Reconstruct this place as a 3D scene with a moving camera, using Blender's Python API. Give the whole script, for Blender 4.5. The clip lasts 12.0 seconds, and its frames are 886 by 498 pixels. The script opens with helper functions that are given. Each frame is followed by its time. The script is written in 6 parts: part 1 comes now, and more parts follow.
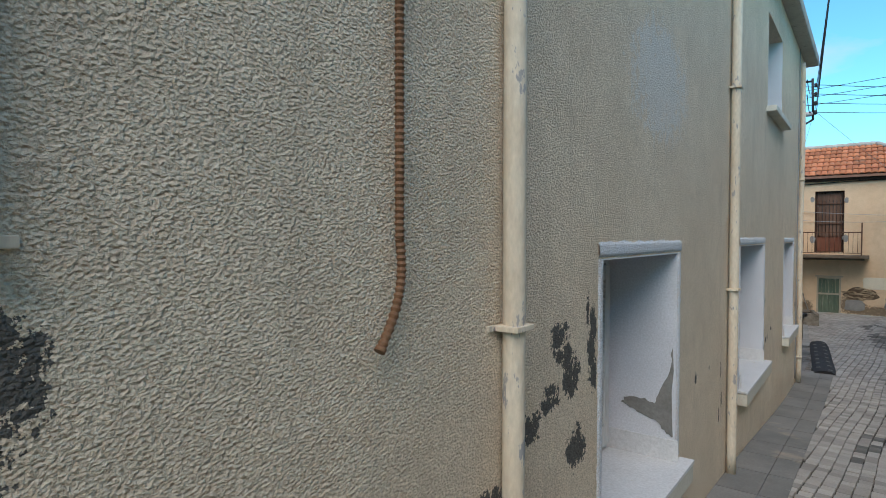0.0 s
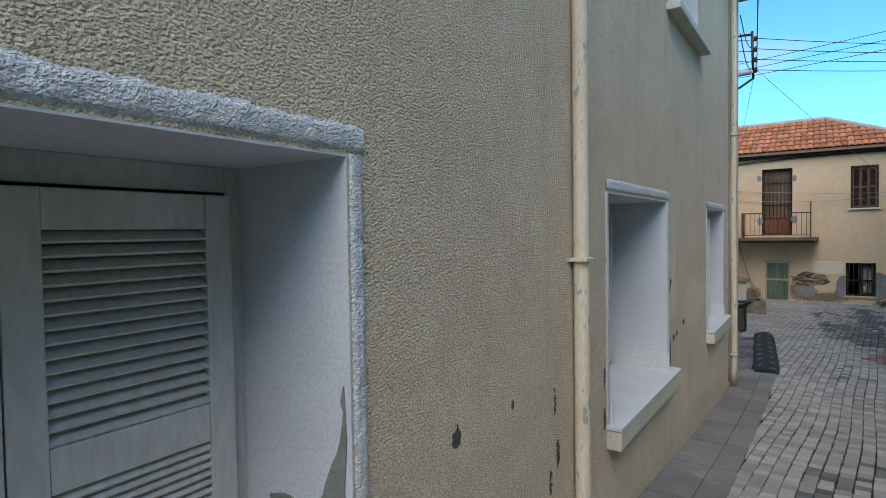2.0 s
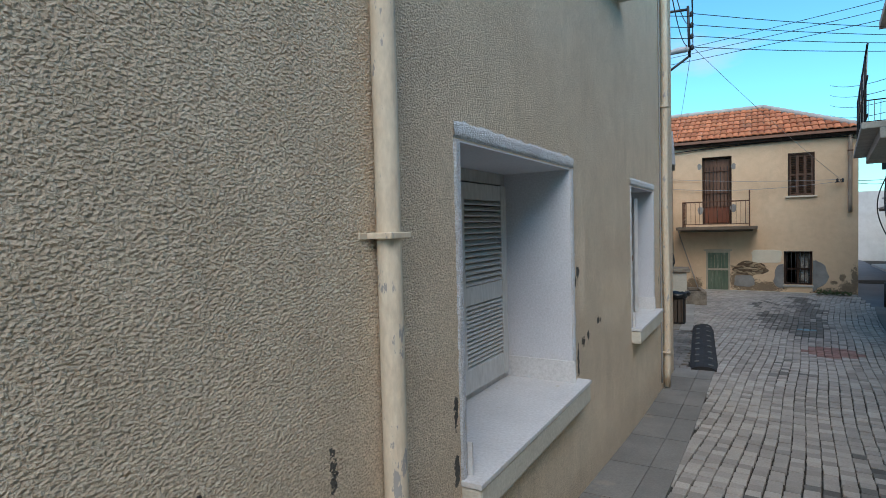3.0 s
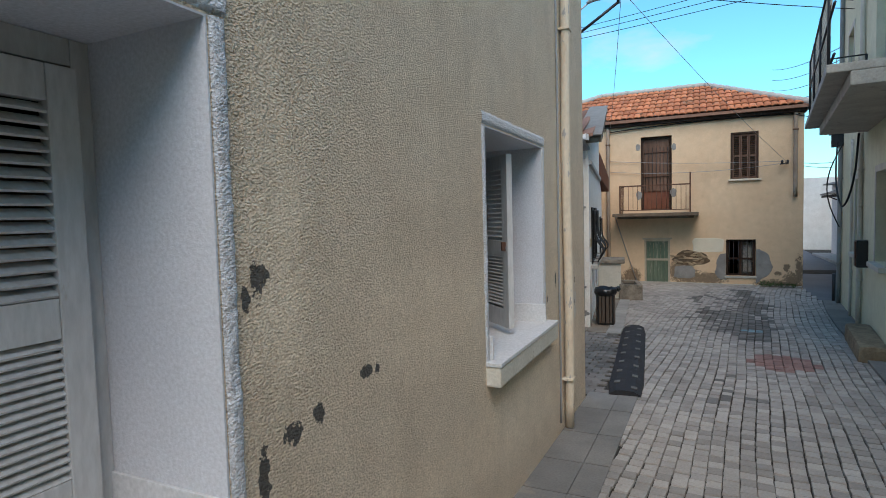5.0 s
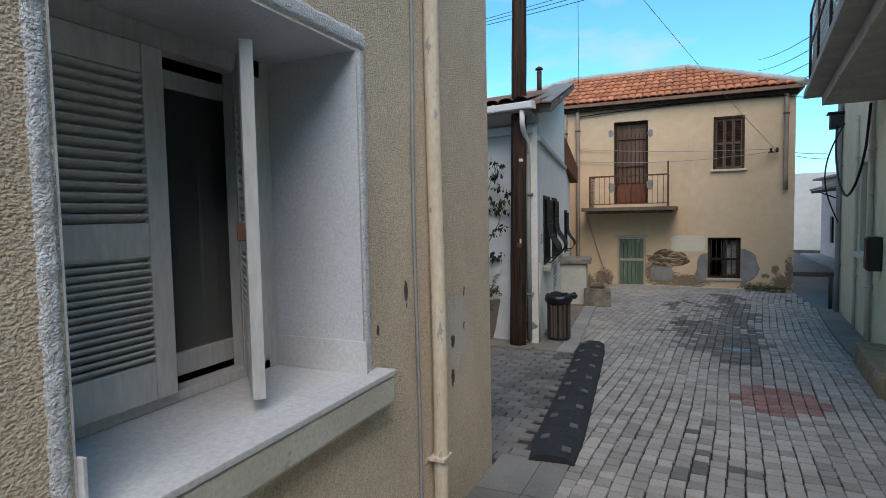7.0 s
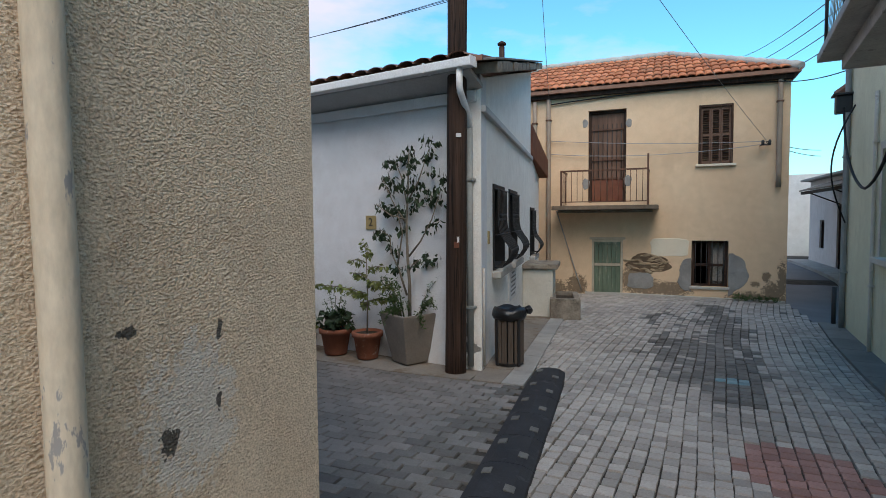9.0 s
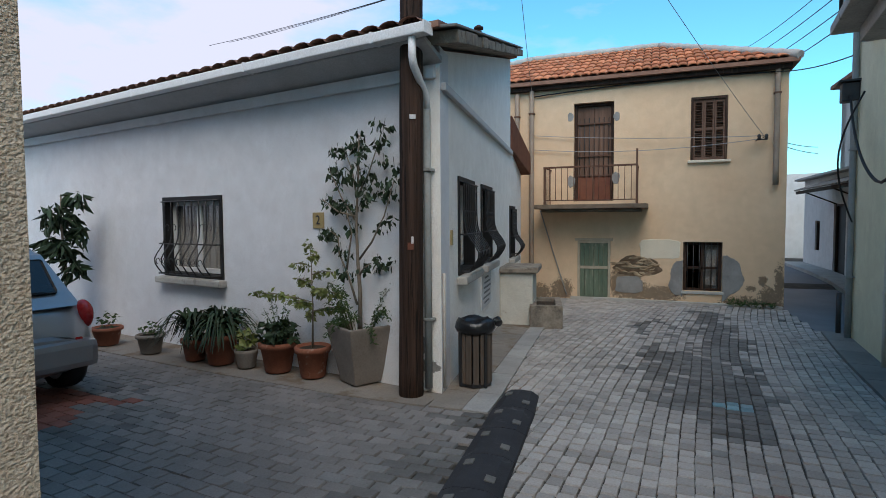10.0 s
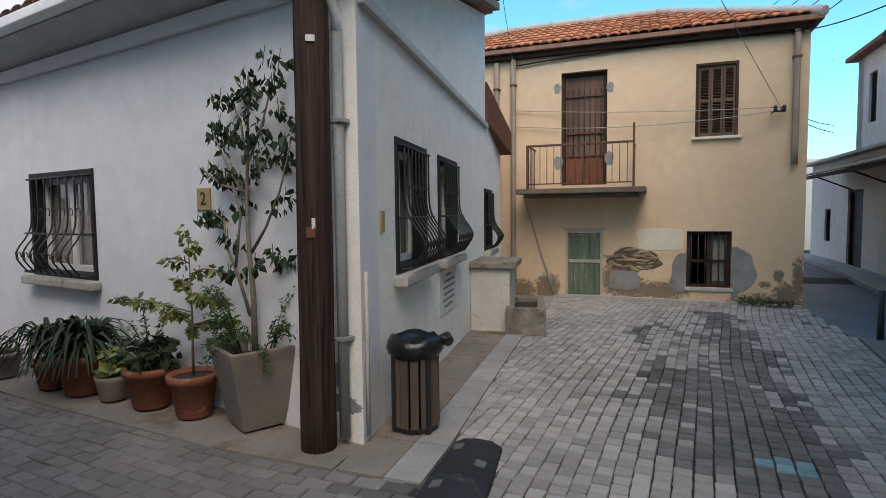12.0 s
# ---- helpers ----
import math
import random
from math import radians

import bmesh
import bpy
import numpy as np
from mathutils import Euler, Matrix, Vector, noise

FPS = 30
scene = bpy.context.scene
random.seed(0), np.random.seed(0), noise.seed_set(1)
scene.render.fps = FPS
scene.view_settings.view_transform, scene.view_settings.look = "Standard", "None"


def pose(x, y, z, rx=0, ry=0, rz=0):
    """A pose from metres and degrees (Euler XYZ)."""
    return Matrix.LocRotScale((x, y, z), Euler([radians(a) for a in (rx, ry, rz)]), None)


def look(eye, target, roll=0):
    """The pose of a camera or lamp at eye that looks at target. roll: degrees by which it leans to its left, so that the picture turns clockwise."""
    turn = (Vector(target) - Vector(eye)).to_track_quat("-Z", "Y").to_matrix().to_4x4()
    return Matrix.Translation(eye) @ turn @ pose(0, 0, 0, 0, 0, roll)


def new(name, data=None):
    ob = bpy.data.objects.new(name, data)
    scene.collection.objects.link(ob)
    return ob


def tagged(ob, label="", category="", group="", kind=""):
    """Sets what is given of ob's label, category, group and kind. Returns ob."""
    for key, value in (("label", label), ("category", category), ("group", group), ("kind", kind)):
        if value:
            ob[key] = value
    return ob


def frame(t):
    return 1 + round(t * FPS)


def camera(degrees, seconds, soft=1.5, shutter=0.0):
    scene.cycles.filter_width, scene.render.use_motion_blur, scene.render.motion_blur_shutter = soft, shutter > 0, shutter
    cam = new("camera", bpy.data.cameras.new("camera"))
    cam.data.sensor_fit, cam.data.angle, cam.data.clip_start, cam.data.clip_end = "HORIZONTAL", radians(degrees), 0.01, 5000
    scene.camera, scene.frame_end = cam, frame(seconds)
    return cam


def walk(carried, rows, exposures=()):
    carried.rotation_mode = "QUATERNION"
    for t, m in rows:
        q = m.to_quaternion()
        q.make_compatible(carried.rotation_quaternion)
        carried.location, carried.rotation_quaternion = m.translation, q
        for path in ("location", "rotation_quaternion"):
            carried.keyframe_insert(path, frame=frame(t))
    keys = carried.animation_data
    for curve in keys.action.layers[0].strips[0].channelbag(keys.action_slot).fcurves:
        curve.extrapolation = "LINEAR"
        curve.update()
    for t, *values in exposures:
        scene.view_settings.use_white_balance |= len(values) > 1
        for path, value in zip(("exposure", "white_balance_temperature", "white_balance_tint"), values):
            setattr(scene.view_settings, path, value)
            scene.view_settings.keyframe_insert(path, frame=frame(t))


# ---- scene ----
cam = camera(77.0, 12.0, 0.9)
PATH = [
    (0, (0.415, -2.005, 2.33), (-0.799, -0.417, 2.28), 0.1),
    (0.5, (0.459, -1.363, 2.27), (-0.742, 0.235, 2.219), -0.0),
    (1, (0.483, -0.731, 2.194), (-0.7, 0.881, 2.141), -0.3),
    (1.5, (0.47, -0.224, 2.139), (-0.696, 1.4, 2.074), -0.5),
    (2, (0.475, 0.451, 2.038), (-0.647, 2.106, 1.976), -0.9),
    (2.5, (0.491, 0.945, 1.982), (-0.59, 2.626, 1.912), -1.3),
    (3, (0.491, 1.614, 1.922), (-0.498, 3.351, 1.841), -1.5),
    (5, (0.552, 3.893, 1.765), (-0.295, 5.701, 1.647), -1.5),
    (5.5, (0.59, 4.481, 1.708), (-0.233, 6.3, 1.585), -1.3),
    (6, (0.611, 5.012, 1.671), (-0.202, 6.835, 1.547), -1.4),
    (6.5, (0.694, 5.448, 1.649), (-0.115, 7.273, 1.526), -1.3),
    (7, (0.669, 5.931, 1.604), (-0.136, 7.758, 1.481), -1.1),
    (9, (0.642, 7.664, 1.468), (-0.108, 9.515, 1.356), -0.5),
    (9.5, (0.638, 8.159, 1.443), (-0.094, 10.017, 1.337), -0.4),
    (10, (0.643, 8.554, 1.424), (-0.079, 10.416, 1.317), -0.4),
    (10.5, (0.594, 8.958, 1.402), (-0.135, 10.817, 1.293), -0.4),
    (11, (0.582, 9.31, 1.376), (-0.144, 11.17, 1.26), -0.3),
    (11.5, (0.47, 9.709, 1.343), (-0.246, 11.572, 1.215), -0.4),
    (12, (0.505, 10.109, 1.303), (-0.191, 11.979, 1.173), -0.6),
]
walk(cam, [(t, look(eye, target, roll)) for t, eye, target, roll in PATH], [(0, 0.93, 6550, 18), (2, 0.84, 6300, 18), (5, 1.03, 6550, 19), (7, 0.92, 6500, 19), (9, 1.02, 6550, 19), (9.5, 0.98, 6450, 18), (10.5, 0.96, 6350, 17), (11.5, 1.05, 6650, 20), (12, 1.13, 6850, 21)])

# ---- light ----
world = bpy.data.worlds.new("sky")
scene.world = world
world.use_nodes = True
wn, wl = world.node_tree.nodes, world.node_tree.links
SUN_EL, SUN_AZ = 50.0, 160.0   # elevation; compass-like angle from +y turning to +x
bg = wn["Background"]
sky = wn.new("ShaderNodeTexSky")
sky.sky_type, sky.sun_disc = "NISHITA", False
sky.sun_elevation, sky.sun_rotation = radians(SUN_EL), radians(SUN_AZ)
sky.air_density, sky.dust_density, sky.ozone_density = 1.0, 0.6, 1.2
tint = wn.new("ShaderNodeMix")
tint.data_type, tint.blend_type = "RGBA", "MULTIPLY"
tint.inputs[0].default_value = 1.0
tint.inputs[7].default_value = (0.56, 1.30, 1.38, 1)
wl.new(sky.outputs[0], tint.inputs[6])
wco = wn.new("ShaderNodeTexCoord")
wsep = wn.new("ShaderNodeSeparateXYZ")
wl.new(wco.outputs["Generated"], wsep.inputs[0])
wmap = wn.new("ShaderNodeMapping")
wmap.inputs["Scale"].default_value = (1.6, 1.6, 4.2)
wl.new(wco.outputs["Generated"], wmap.inputs[0])
cn = wn.new("ShaderNodeTexNoise")
cn.inputs["Scale"].default_value, cn.inputs["Detail"].default_value, cn.inputs["Roughness"].default_value = 1.5, 7, 0.55
wl.new(wmap.outputs[0], cn.inputs[0])
# the cloud bank stands to the west, the east is clear
west = wn.new("ShaderNodeMath")
west.operation = "MULTIPLY_ADD"
west.inputs[1].default_value, west.inputs[2].default_value = -0.50, -0.06
wl.new(wsep.outputs[0], west.inputs[0])
low = wn.new("ShaderNodeMath")
low.operation = "MULTIPLY_ADD"
low.inputs[1].default_value = -0.25
wl.new(wsep.outputs[2], low.inputs[0])
wl.new(west.outputs[0], low.inputs[2])
cadd = wn.new("ShaderNodeMath")
cadd.operation = "ADD"
wl.new(cn.outputs[0], cadd.inputs[0])
wl.new(low.outputs[0], cadd.inputs[1])
cr = wn.new("ShaderNodeValToRGB")
cr.color_ramp.elements[0].position, cr.color_ramp.elements[1].position = 0.50, 0.72
wl.new(cadd.outputs[0], cr.inputs[0])
cmix = wn.new("ShaderNodeMix")
cmix.data_type = "RGBA"
cmix.inputs[7].default_value = (4.0, 4.3, 5.0, 1)
wl.new(cr.outputs[0], cmix.inputs[0])
wl.new(tint.outputs[2], cmix.inputs[6])
wl.new(cmix.outputs[2], bg.inputs[0])
bg.inputs[1].default_value = 0.10
sun = new("sun", bpy.data.lights.new("sun", "SUN"))
sun.data.energy, sun.data.angle, sun.data.color = 1.5, radians(45), (1.0, 0.85, 0.68)
sa, se = radians(SUN_AZ), radians(SUN_EL)
sun.matrix_world = look((0, 0, 30), Vector((0, 0, 30)) - Vector((math.sin(sa) * math.cos(se), math.cos(sa) * math.cos(se), math.sin(se))))


# ---- materials ----
def nodes_of(name):
    m = bpy.data.materials.new(name)
    m.use_nodes = True
    return m, m.node_tree.nodes, m.node_tree.links, m.node_tree.nodes["Principled BSDF"]


def noise_node(n, l, co, scale, detail=4, rough=0.55, stretch=None):
    if stretch:
        mp = n.new("ShaderNodeMapping")
        mp.inputs["Scale"].default_value = stretch
        l.new(co, mp.inputs[0])
        co = mp.outputs[0]
    t = n.new("ShaderNodeTexNoise")
    t.inputs["Scale"].default_value, t.inputs["Detail"].default_value, t.inputs["Roughness"].default_value = scale, detail, rough
    l.new(co, t.inputs["Vector"])
    return t.outputs[0]


def ramp(n, l, fac, lo, hi, a=(0, 0, 0), b=(1, 1, 1)):
    r = n.new("ShaderNodeValToRGB")
    e = r.color_ramp.elements
    e[0].position, e[1].position, e[0].color, e[1].color = lo, hi, (*a, 1), (*b, 1)
    l.new(fac, r.inputs[0])
    return r.outputs[0]


def mixc(n, l, fac, a, b, how="MIX"):
    m = n.new("ShaderNodeMix")
    m.data_type, m.blend_type = "RGBA", how
    for sock, v in ((m.inputs[0], fac), (m.inputs[6], a), (m.inputs[7], b)):
        if isinstance(v, (int, float)):
            sock.default_value = v
        elif isinstance(v, tuple):
            sock.default_value = (*v, 1)
        else:
            l.new(v, sock)
    return m.outputs[2]


def math_node(n, l, op, a, b=0.0):
    m = n.new("ShaderNodeMath")
    m.operation = op
    for sock, v in zip(m.inputs, (a, b)):
        if isinstance(v, (int, float)):
            sock.default_value = v
        else:
            l.new(v, sock)
    return m.outputs[0]


def bump_node(n, l, height, strength, dist, below=None):
    b = n.new("ShaderNodeBump")
    b.inputs["Strength"].default_value, b.inputs["Distance"].default_value = strength, dist
    l.new(height, b.inputs["Height"])
    if below:
        l.new(below, b.inputs["Normal"])
    return b.outputs[0]


def surface(name, a, b, scale=3.0, rough=0.85, grain=60.0, bump=0.3, dist=0.004, metal=0.0, vary=0.0, wear=None, wear_at=(0.62, 0.7), wear_scale=9.0, stretch=None, coat=0.0):
    """A material of two colours in clouds, a finer grain, relief and, where given, a third colour in worn spots."""
    m, n, l, p = nodes_of(name)
    co = n.new("ShaderNodeNewGeometry").outputs["Position"]
    big = noise_node(n, l, co, scale, 5, 0.6, stretch)
    fine = noise_node(n, l, co, grain, 3, 0.6, stretch)
    col = mixc(n, l, ramp(n, l, big, 0.32, 0.68), a, b)
    col = mixc(n, l, 0.35, col, ramp(n, l, fine, 0.3, 0.75, (0.55, 0.55, 0.55), (1.25, 1.25, 1.25)), "MULTIPLY")
    if wear:
        wmask = ramp(n, l, noise_node(n, l, co, wear_scale, 6, 0.65, stretch), *wear_at)
        col = mixc(n, l, wmask, col, wear)
    if vary:
        oi = n.new("ShaderNodeObjectInfo")
        isl = n.new("ShaderNodeNewGeometry").outputs["Random Per Island"]
        r = math_node(n, l, "FRACT", math_node(n, l, "ADD", oi.outputs["Random"], isl))
        col = mixc(n, l, 1.0, col, ramp(n, l, r, 0, 1, (1 - vary,) * 3, (1 + vary,) * 3), "MULTIPLY")
    l.new(col, p.inputs["Base Color"])
    p.inputs["Roughness"].default_value, p.inputs["Metallic"].default_value, p.inputs["Coat Weight"].default_value = rough, metal, coat
    p.inputs["Specular IOR Level"].default_value = 0.25 if rough > 0.55 else 0.5
    l.new(bump_node(n, l, fine, bump, dist), p.inputs["Normal"])
    return m


def stucco(name, a, b, spots=(), smooth=(), light=(), strength=1.0, streak=True, spot_colour=(0.078, 0.073, 0.066), axis=1, ragged=6.0):
    """Rough-cast render. spots: (y, z, half width, half height) where it has fallen off; smooth: where it was patched with a float; light: pale repairs."""
    m, n, l, p = nodes_of(name)
    co = n.new("ShaderNodeNewGeometry").outputs["Position"]
    big = noise_node(n, l, co, 0.9, 5, 0.6)
    mid = noise_node(n, l, co, 5.0, 5, 0.6)
    cast = noise_node(n, l, co, 140.0, 3, 0.6, (1.0, 0.85, 1.1))
    fine = noise_node(n, l, co, 260.0, 2, 0.5)
    lumps = n.new("ShaderNodeTexVoronoi")
    lumps.feature = "SMOOTH_F1"
    lumps.inputs["Scale"].default_value = 145.0
    lmap = n.new("ShaderNodeMapping")
    lmap.inputs["Scale"].default_value = (1.0, 0.75, 1.15)
    warp = mixc(n, l, 0.03, co, n.new("ShaderNodeTexNoise").outputs[1])
    l.new(warp, lmap.inputs[0])
    l.new(lmap.outputs[0], lumps.inputs["Vector"])
    col = mixc(n, l, ramp(n, l, big, 0.3, 0.7), a, b)
    col = mixc(n, l, 0.5, col, ramp(n, l, mid, 0.25, 0.75, (0.82, 0.8, 0.78), (1.12, 1.12, 1.12)), "MULTIPLY")
    # hollows of the roughcast are darkened in colour too, standing for their shade
    col = mixc(n, l, 0.4 + 0.4 * min(1.0, strength), col, ramp(n, l, cast, 0.36, 0.58, (0.70, 0.67, 0.63), (1.13, 1.13, 1.12)), "MULTIPLY")
    clump = noise_node(n, l, co, 46.0, 3, 0.6, (1.0, 0.7, 1.1))
    col = mixc(n, l, 0.5 * min(1.0, strength), col, ramp(n, l, clump, 0.36, 0.62, (0.84, 0.83, 0.81), (1.07, 1.07, 1.07)), "MULTIPLY")
    if streak:
        st = noise_node(n, l, co, 2.2, 5, 0.6, (1, 3.0, 0.22))
        col = mixc(n, l, ramp(n, l, st, 0.56, 0.8, (0, 0, 0), (0.35, 0.35, 0.35)), col, tuple(v * 0.62 for v in a))
    sep = n.new("ShaderNodeSeparateXYZ")
    l.new(co, sep.inputs[0])
    edge = noise_node(n, l, co, 14.0, 6, 0.66)
    edge2 = noise_node(n, l, co, 48.0, 5, 0.65)

    def mask(places, ragged):
        out = None
        for y, z, ry, rz in places:
            dy = math_node(n, l, "DIVIDE", math_node(n, l, "SUBTRACT", sep.outputs[axis], y), ry)
            dz = math_node(n, l, "DIVIDE", math_node(n, l, "SUBTRACT", sep.outputs[2], z), rz)
            d = math_node(n, l, "ADD", math_node(n, l, "MULTIPLY", dy, dy), math_node(n, l, "MULTIPLY", dz, dz))
            f = math_node(n, l, "SUBTRACT", 1.0, d)
            out = f if out is None else math_node(n, l, "MAXIMUM", out, f)
        jag = math_node(n, l, "MULTIPLY", math_node(n, l, "SUBTRACT", edge, 0.5), ragged)
        jag = math_node(n, l, "ADD", jag, math_node(n, l, "MULTIPLY", math_node(n, l, "SUBTRACT", edge2, 0.5), ragged * 1.0))
        return math_node(n, l, "ADD", out, jag)

    rough_h = math_node(n, l, "ADD", cast, math_node(n, l, "MULTIPLY", lumps.outputs[0], -0.7))
    rough_h = math_node(n, l, "ADD", rough_h, math_node(n, l, "MULTIPLY", fine, 0.4))
    if light:
        lm = ramp(n, l, mask(light, 3.2), 0.1, 0.5, (0, 0, 0), (0.6, 0.6, 0.6))
        col = mixc(n, l, lm, col, (0.64, 0.635, 0.62))
    if smooth:
        sm = ramp(n, l, mask(smooth, 3.4), 0.0, 0.5, (0, 0, 0), (0.6, 0.6, 0.6))
        rough_h = mixc(n, l, sm, rough_h, math_node(n, l, "MULTIPLY", mid, 0.8))
    normal = bump_node(n, l, rough_h, strength, 0.012)
    if spots:
        sp = ramp(n, l, mask(spots, ragged), 0.0, 0.05)
        rim = ramp(n, l, mask(spots, ragged), -0.35, 0.0, (0, 0, 0), (0.4, 0.4, 0.4))
        col = mixc(n, l, rim, col, tuple(v * 0.62 for v in a))
        bare = mixc(n, l, ramp(n, l, edge2, 0.35, 0.7), spot_colour, tuple(v * 1.7 for v in spot_colour))
        col = mixc(n, l, sp, col, bare)
        normal = bump_node(n, l, math_node(n, l, "SUBTRACT", 1.0, sp), 0.9, 0.006, normal)
    l.new(col, p.inputs["Base Color"])
    p.inputs["Roughness"].default_value, p.inputs["Specular IOR Level"].default_value = 0.92, 0.25
    l.new(normal, p.inputs["Normal"])
    return m


MAIN_SPOTS = ((-0.13, 1.965, 0.075, 0.05), (-0.06, 1.88, 0.04, 0.05), (-0.027, 1.79, 0.07, 0.085), (-0.13, 1.885, 0.05, 0.03), (0.18, 1.95, 0.035, 0.09), (0.165, 1.86, 0.04, 0.10), (0.125, 2.02, 0.014, 0.07), (0.19, 1.76, 0.03, 0.07),
              (-0.19, 1.775, 0.05, 0.025), (-0.20, 1.725, 0.075, 0.03), (-0.36, 1.67, 0.09, 0.05), (-0.62, 1.5, 0.10, 0.06), (0.02, 1.5, 0.08, 0.08), (-1.80, 2.12, 0.06, 0.10), (-1.83, 1.97, 0.04, 0.08),
              (5.08, 1.17, 0.05, 0.03), (5.2, 1.19, 0.025, 0.03), (5.46, 1.25, 0.03, 0.022), (5.53, 1.24, 0.012, 0.02), (4.97, 1.62, 0.02, 0.05), (4.93, 1.57, 0.015, 0.03), (4.97, 1.08, 0.02, 0.09), (3.385, 1.25, 0.014, 0.06), (3.385, 1.02, 0.02, 0.05), (5.0, 1.62, 0.02, 0.03),
              (1.92, 1.38, 0.022, 0.035), (2.31, 1.38, 0.012, 0.02), (2.71, 1.29, 0.018, 0.05), (2.74, 1.06, 0.022, 0.06), (2.66, 0.95, 0.02, 0.05), (8.64, 0.74, 0.02, 0.05), (8.65, 0.92, 0.03, 0.035), (8.54, 1.215, 0.022, 0.012), (8.82, 1.17, 0.012, 0.025), (8.81, 0.98, 0.010, 0.03), (7.87, 1.14, 0.012, 0.03), (8.12, 1.25, 0.02, 0.05))
main_stucco = stucco("beige_roughcast", (0.675, 0.555, 0.43), (0.75, 0.635, 0.505), MAIN_SPOTS,
                     smooth=((6.0, 1.35, 0.5, 0.28), (5.05, 1.75, 0.12, 0.5), (8.4, 0.5, 0.9, 0.4), (8.25, 1.2, 0.3, 1.3), (7.3, 0.6, 1.2, 0.3), (4.6, 0.6, 2.2, 0.25)),
                     light=((1.1, 3.15, 0.55, 0.35), (8.72, 0.98, 0.17, 0.22)), ragged=5.0)
# one whitewash: front coloured bluer as if shaded, side paler as if lit
white_plaster = stucco("white_limewash_shaded", (0.66, 0.67, 0.70), (0.72, 0.73, 0.755), strength=0.18, streak=False)
white_side = stucco("white_roughcast_lit", (0.80, 0.785, 0.755), (0.84, 0.825, 0.79), ((13.19, 0.74, 0.05, 0.30), (13.09, 0.30, 0.02, 0.08), (13.08, 0.12, 0.03, 0.06)), strength=0.42, streak=False, spot_colour=(0.19, 0.185, 0.175), ragged=1.6)
# blue-white paint, toned down to hold the shade inside the window recesses
reveal_white = surface("shaded_blue_white_paint", (0.55, 0.56, 0.60), (0.62, 0.63, 0.67), 2.5, 0.75, 90, 0.5, 0.004, wear=(0.55, 0.56, 0.58), wear_at=(0.66, 0.74))
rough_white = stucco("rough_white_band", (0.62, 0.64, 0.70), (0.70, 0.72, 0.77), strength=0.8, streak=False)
tan_plaster = stucco("ochre_plaster", (0.61, 0.445, 0.29), (0.67, 0.505, 0.345), strength=0.12)
TAN_SPOTS = ((-1.3, -0.1, 0.22, 0.22), (-0.05, 0.05, 0.3, 0.3), (0.6, -0.12, 0.5, 0.16), (0.25, -0.1, 0.3, 0.2), (2.3, -0.25, 0.5, 0.13), (2.78, 0.1, 0.09, 0.4), (2.5, 0.2, 0.07, 0.1),
             (2.62, -0.12, 0.2, 0.2), (2.3, 0.05, 0.08, 0.06), (-1.8, -0.2, 0.3, 0.2))
tan_front = stucco("ochre_plaster_fallen", (0.63, 0.445, 0.29), (0.69, 0.51, 0.345), TAN_SPOTS, strength=0.12, spot_colour=(0.17, 0.125, 0.085), axis=0, ragged=4.5)
pipe_brown = surface("grey_brown_pipe", (0.27, 0.21, 0.16), (0.34, 0.27, 0.21), 4, 0.7, 60, 0.3, 0.002)
stone_base = surface("rubble_plaster", (0.42, 0.33, 0.23), (0.55, 0.47, 0.36), 3.5, 0.95, 25, 0.9, 0.02, wear=(0.30, 0.25, 0.19), wear_at=(0.5, 0.58), wear_scale=6)
bare_stone = surface("bare_field_stone", (0.24, 0.175, 0.115), (0.42, 0.32, 0.21), 6, 0.95, 30, 0.8, 0.01, vary=0.25)
cement = surface("grey_cement", (0.20, 0.19, 0.18), (0.29, 0.28, 0.265), 4, 0.9, 50, 0.7, 0.006)
cement_dark = surface("dark_cement", (0.17, 0.165, 0.155), (0.24, 0.235, 0.22), 9, 0.95, 50, 0.8, 0.005)
pale_patch = surface("pale_render_patch", (0.66, 0.58, 0.45), (0.70, 0.63, 0.50), 3, 0.9, 60, 0.3, 0.003)
green_plaster = stucco("pale_green_plaster", (0.62, 0.62, 0.45), (0.69, 0.68, 0.51), strength=0.15)
grey_plaster = stucco("grey_white_plaster", (0.58, 0.57, 0.55), (0.68, 0.67, 0.65), strength=0.15)
trough_stone = surface("weathered_brown_stone", (0.16, 0.135, 0.11), (0.30, 0.26, 0.21), 7, 0.95, 35, 0.9, 0.008, wear=(0.10, 0.085, 0.07), wear_at=(0.55, 0.68), wear_scale=5)
concrete = surface("old_concrete", (0.36, 0.34, 0.31), (0.47, 0.45, 0.41), 3, 0.92, 45, 0.6, 0.006, wear=(0.22, 0.21, 0.19), wear_at=(0.6, 0.72))
slab_grey = surface("pavement_slab", (0.17, 0.165, 0.157), (0.24, 0.23, 0.215), 2.0, 0.85, 70, 0.4, 0.004, vary=0.1, wear=(0.40, 0.33, 0.25), wear_at=(0.6, 0.8), wear_scale=1.3)
kerb_grey = surface("worn_kerb_stone", (0.25, 0.24, 0.225), (0.35, 0.335, 0.31), 2.2, 0.85, 70, 0.5, 0.004, vary=0.12, wear=(0.17, 0.155, 0.14), wear_at=(0.58, 0.75), wear_scale=3)
soil_pave = surface("rust_stained_pavement", (0.19, 0.165, 0.14), (0.27, 0.24, 0.205), 1.6, 0.9, 60, 0.7, 0.006, wear=(0.15, 0.11, 0.075), wear_at=(0.5, 0.66), wear_scale=3.2)
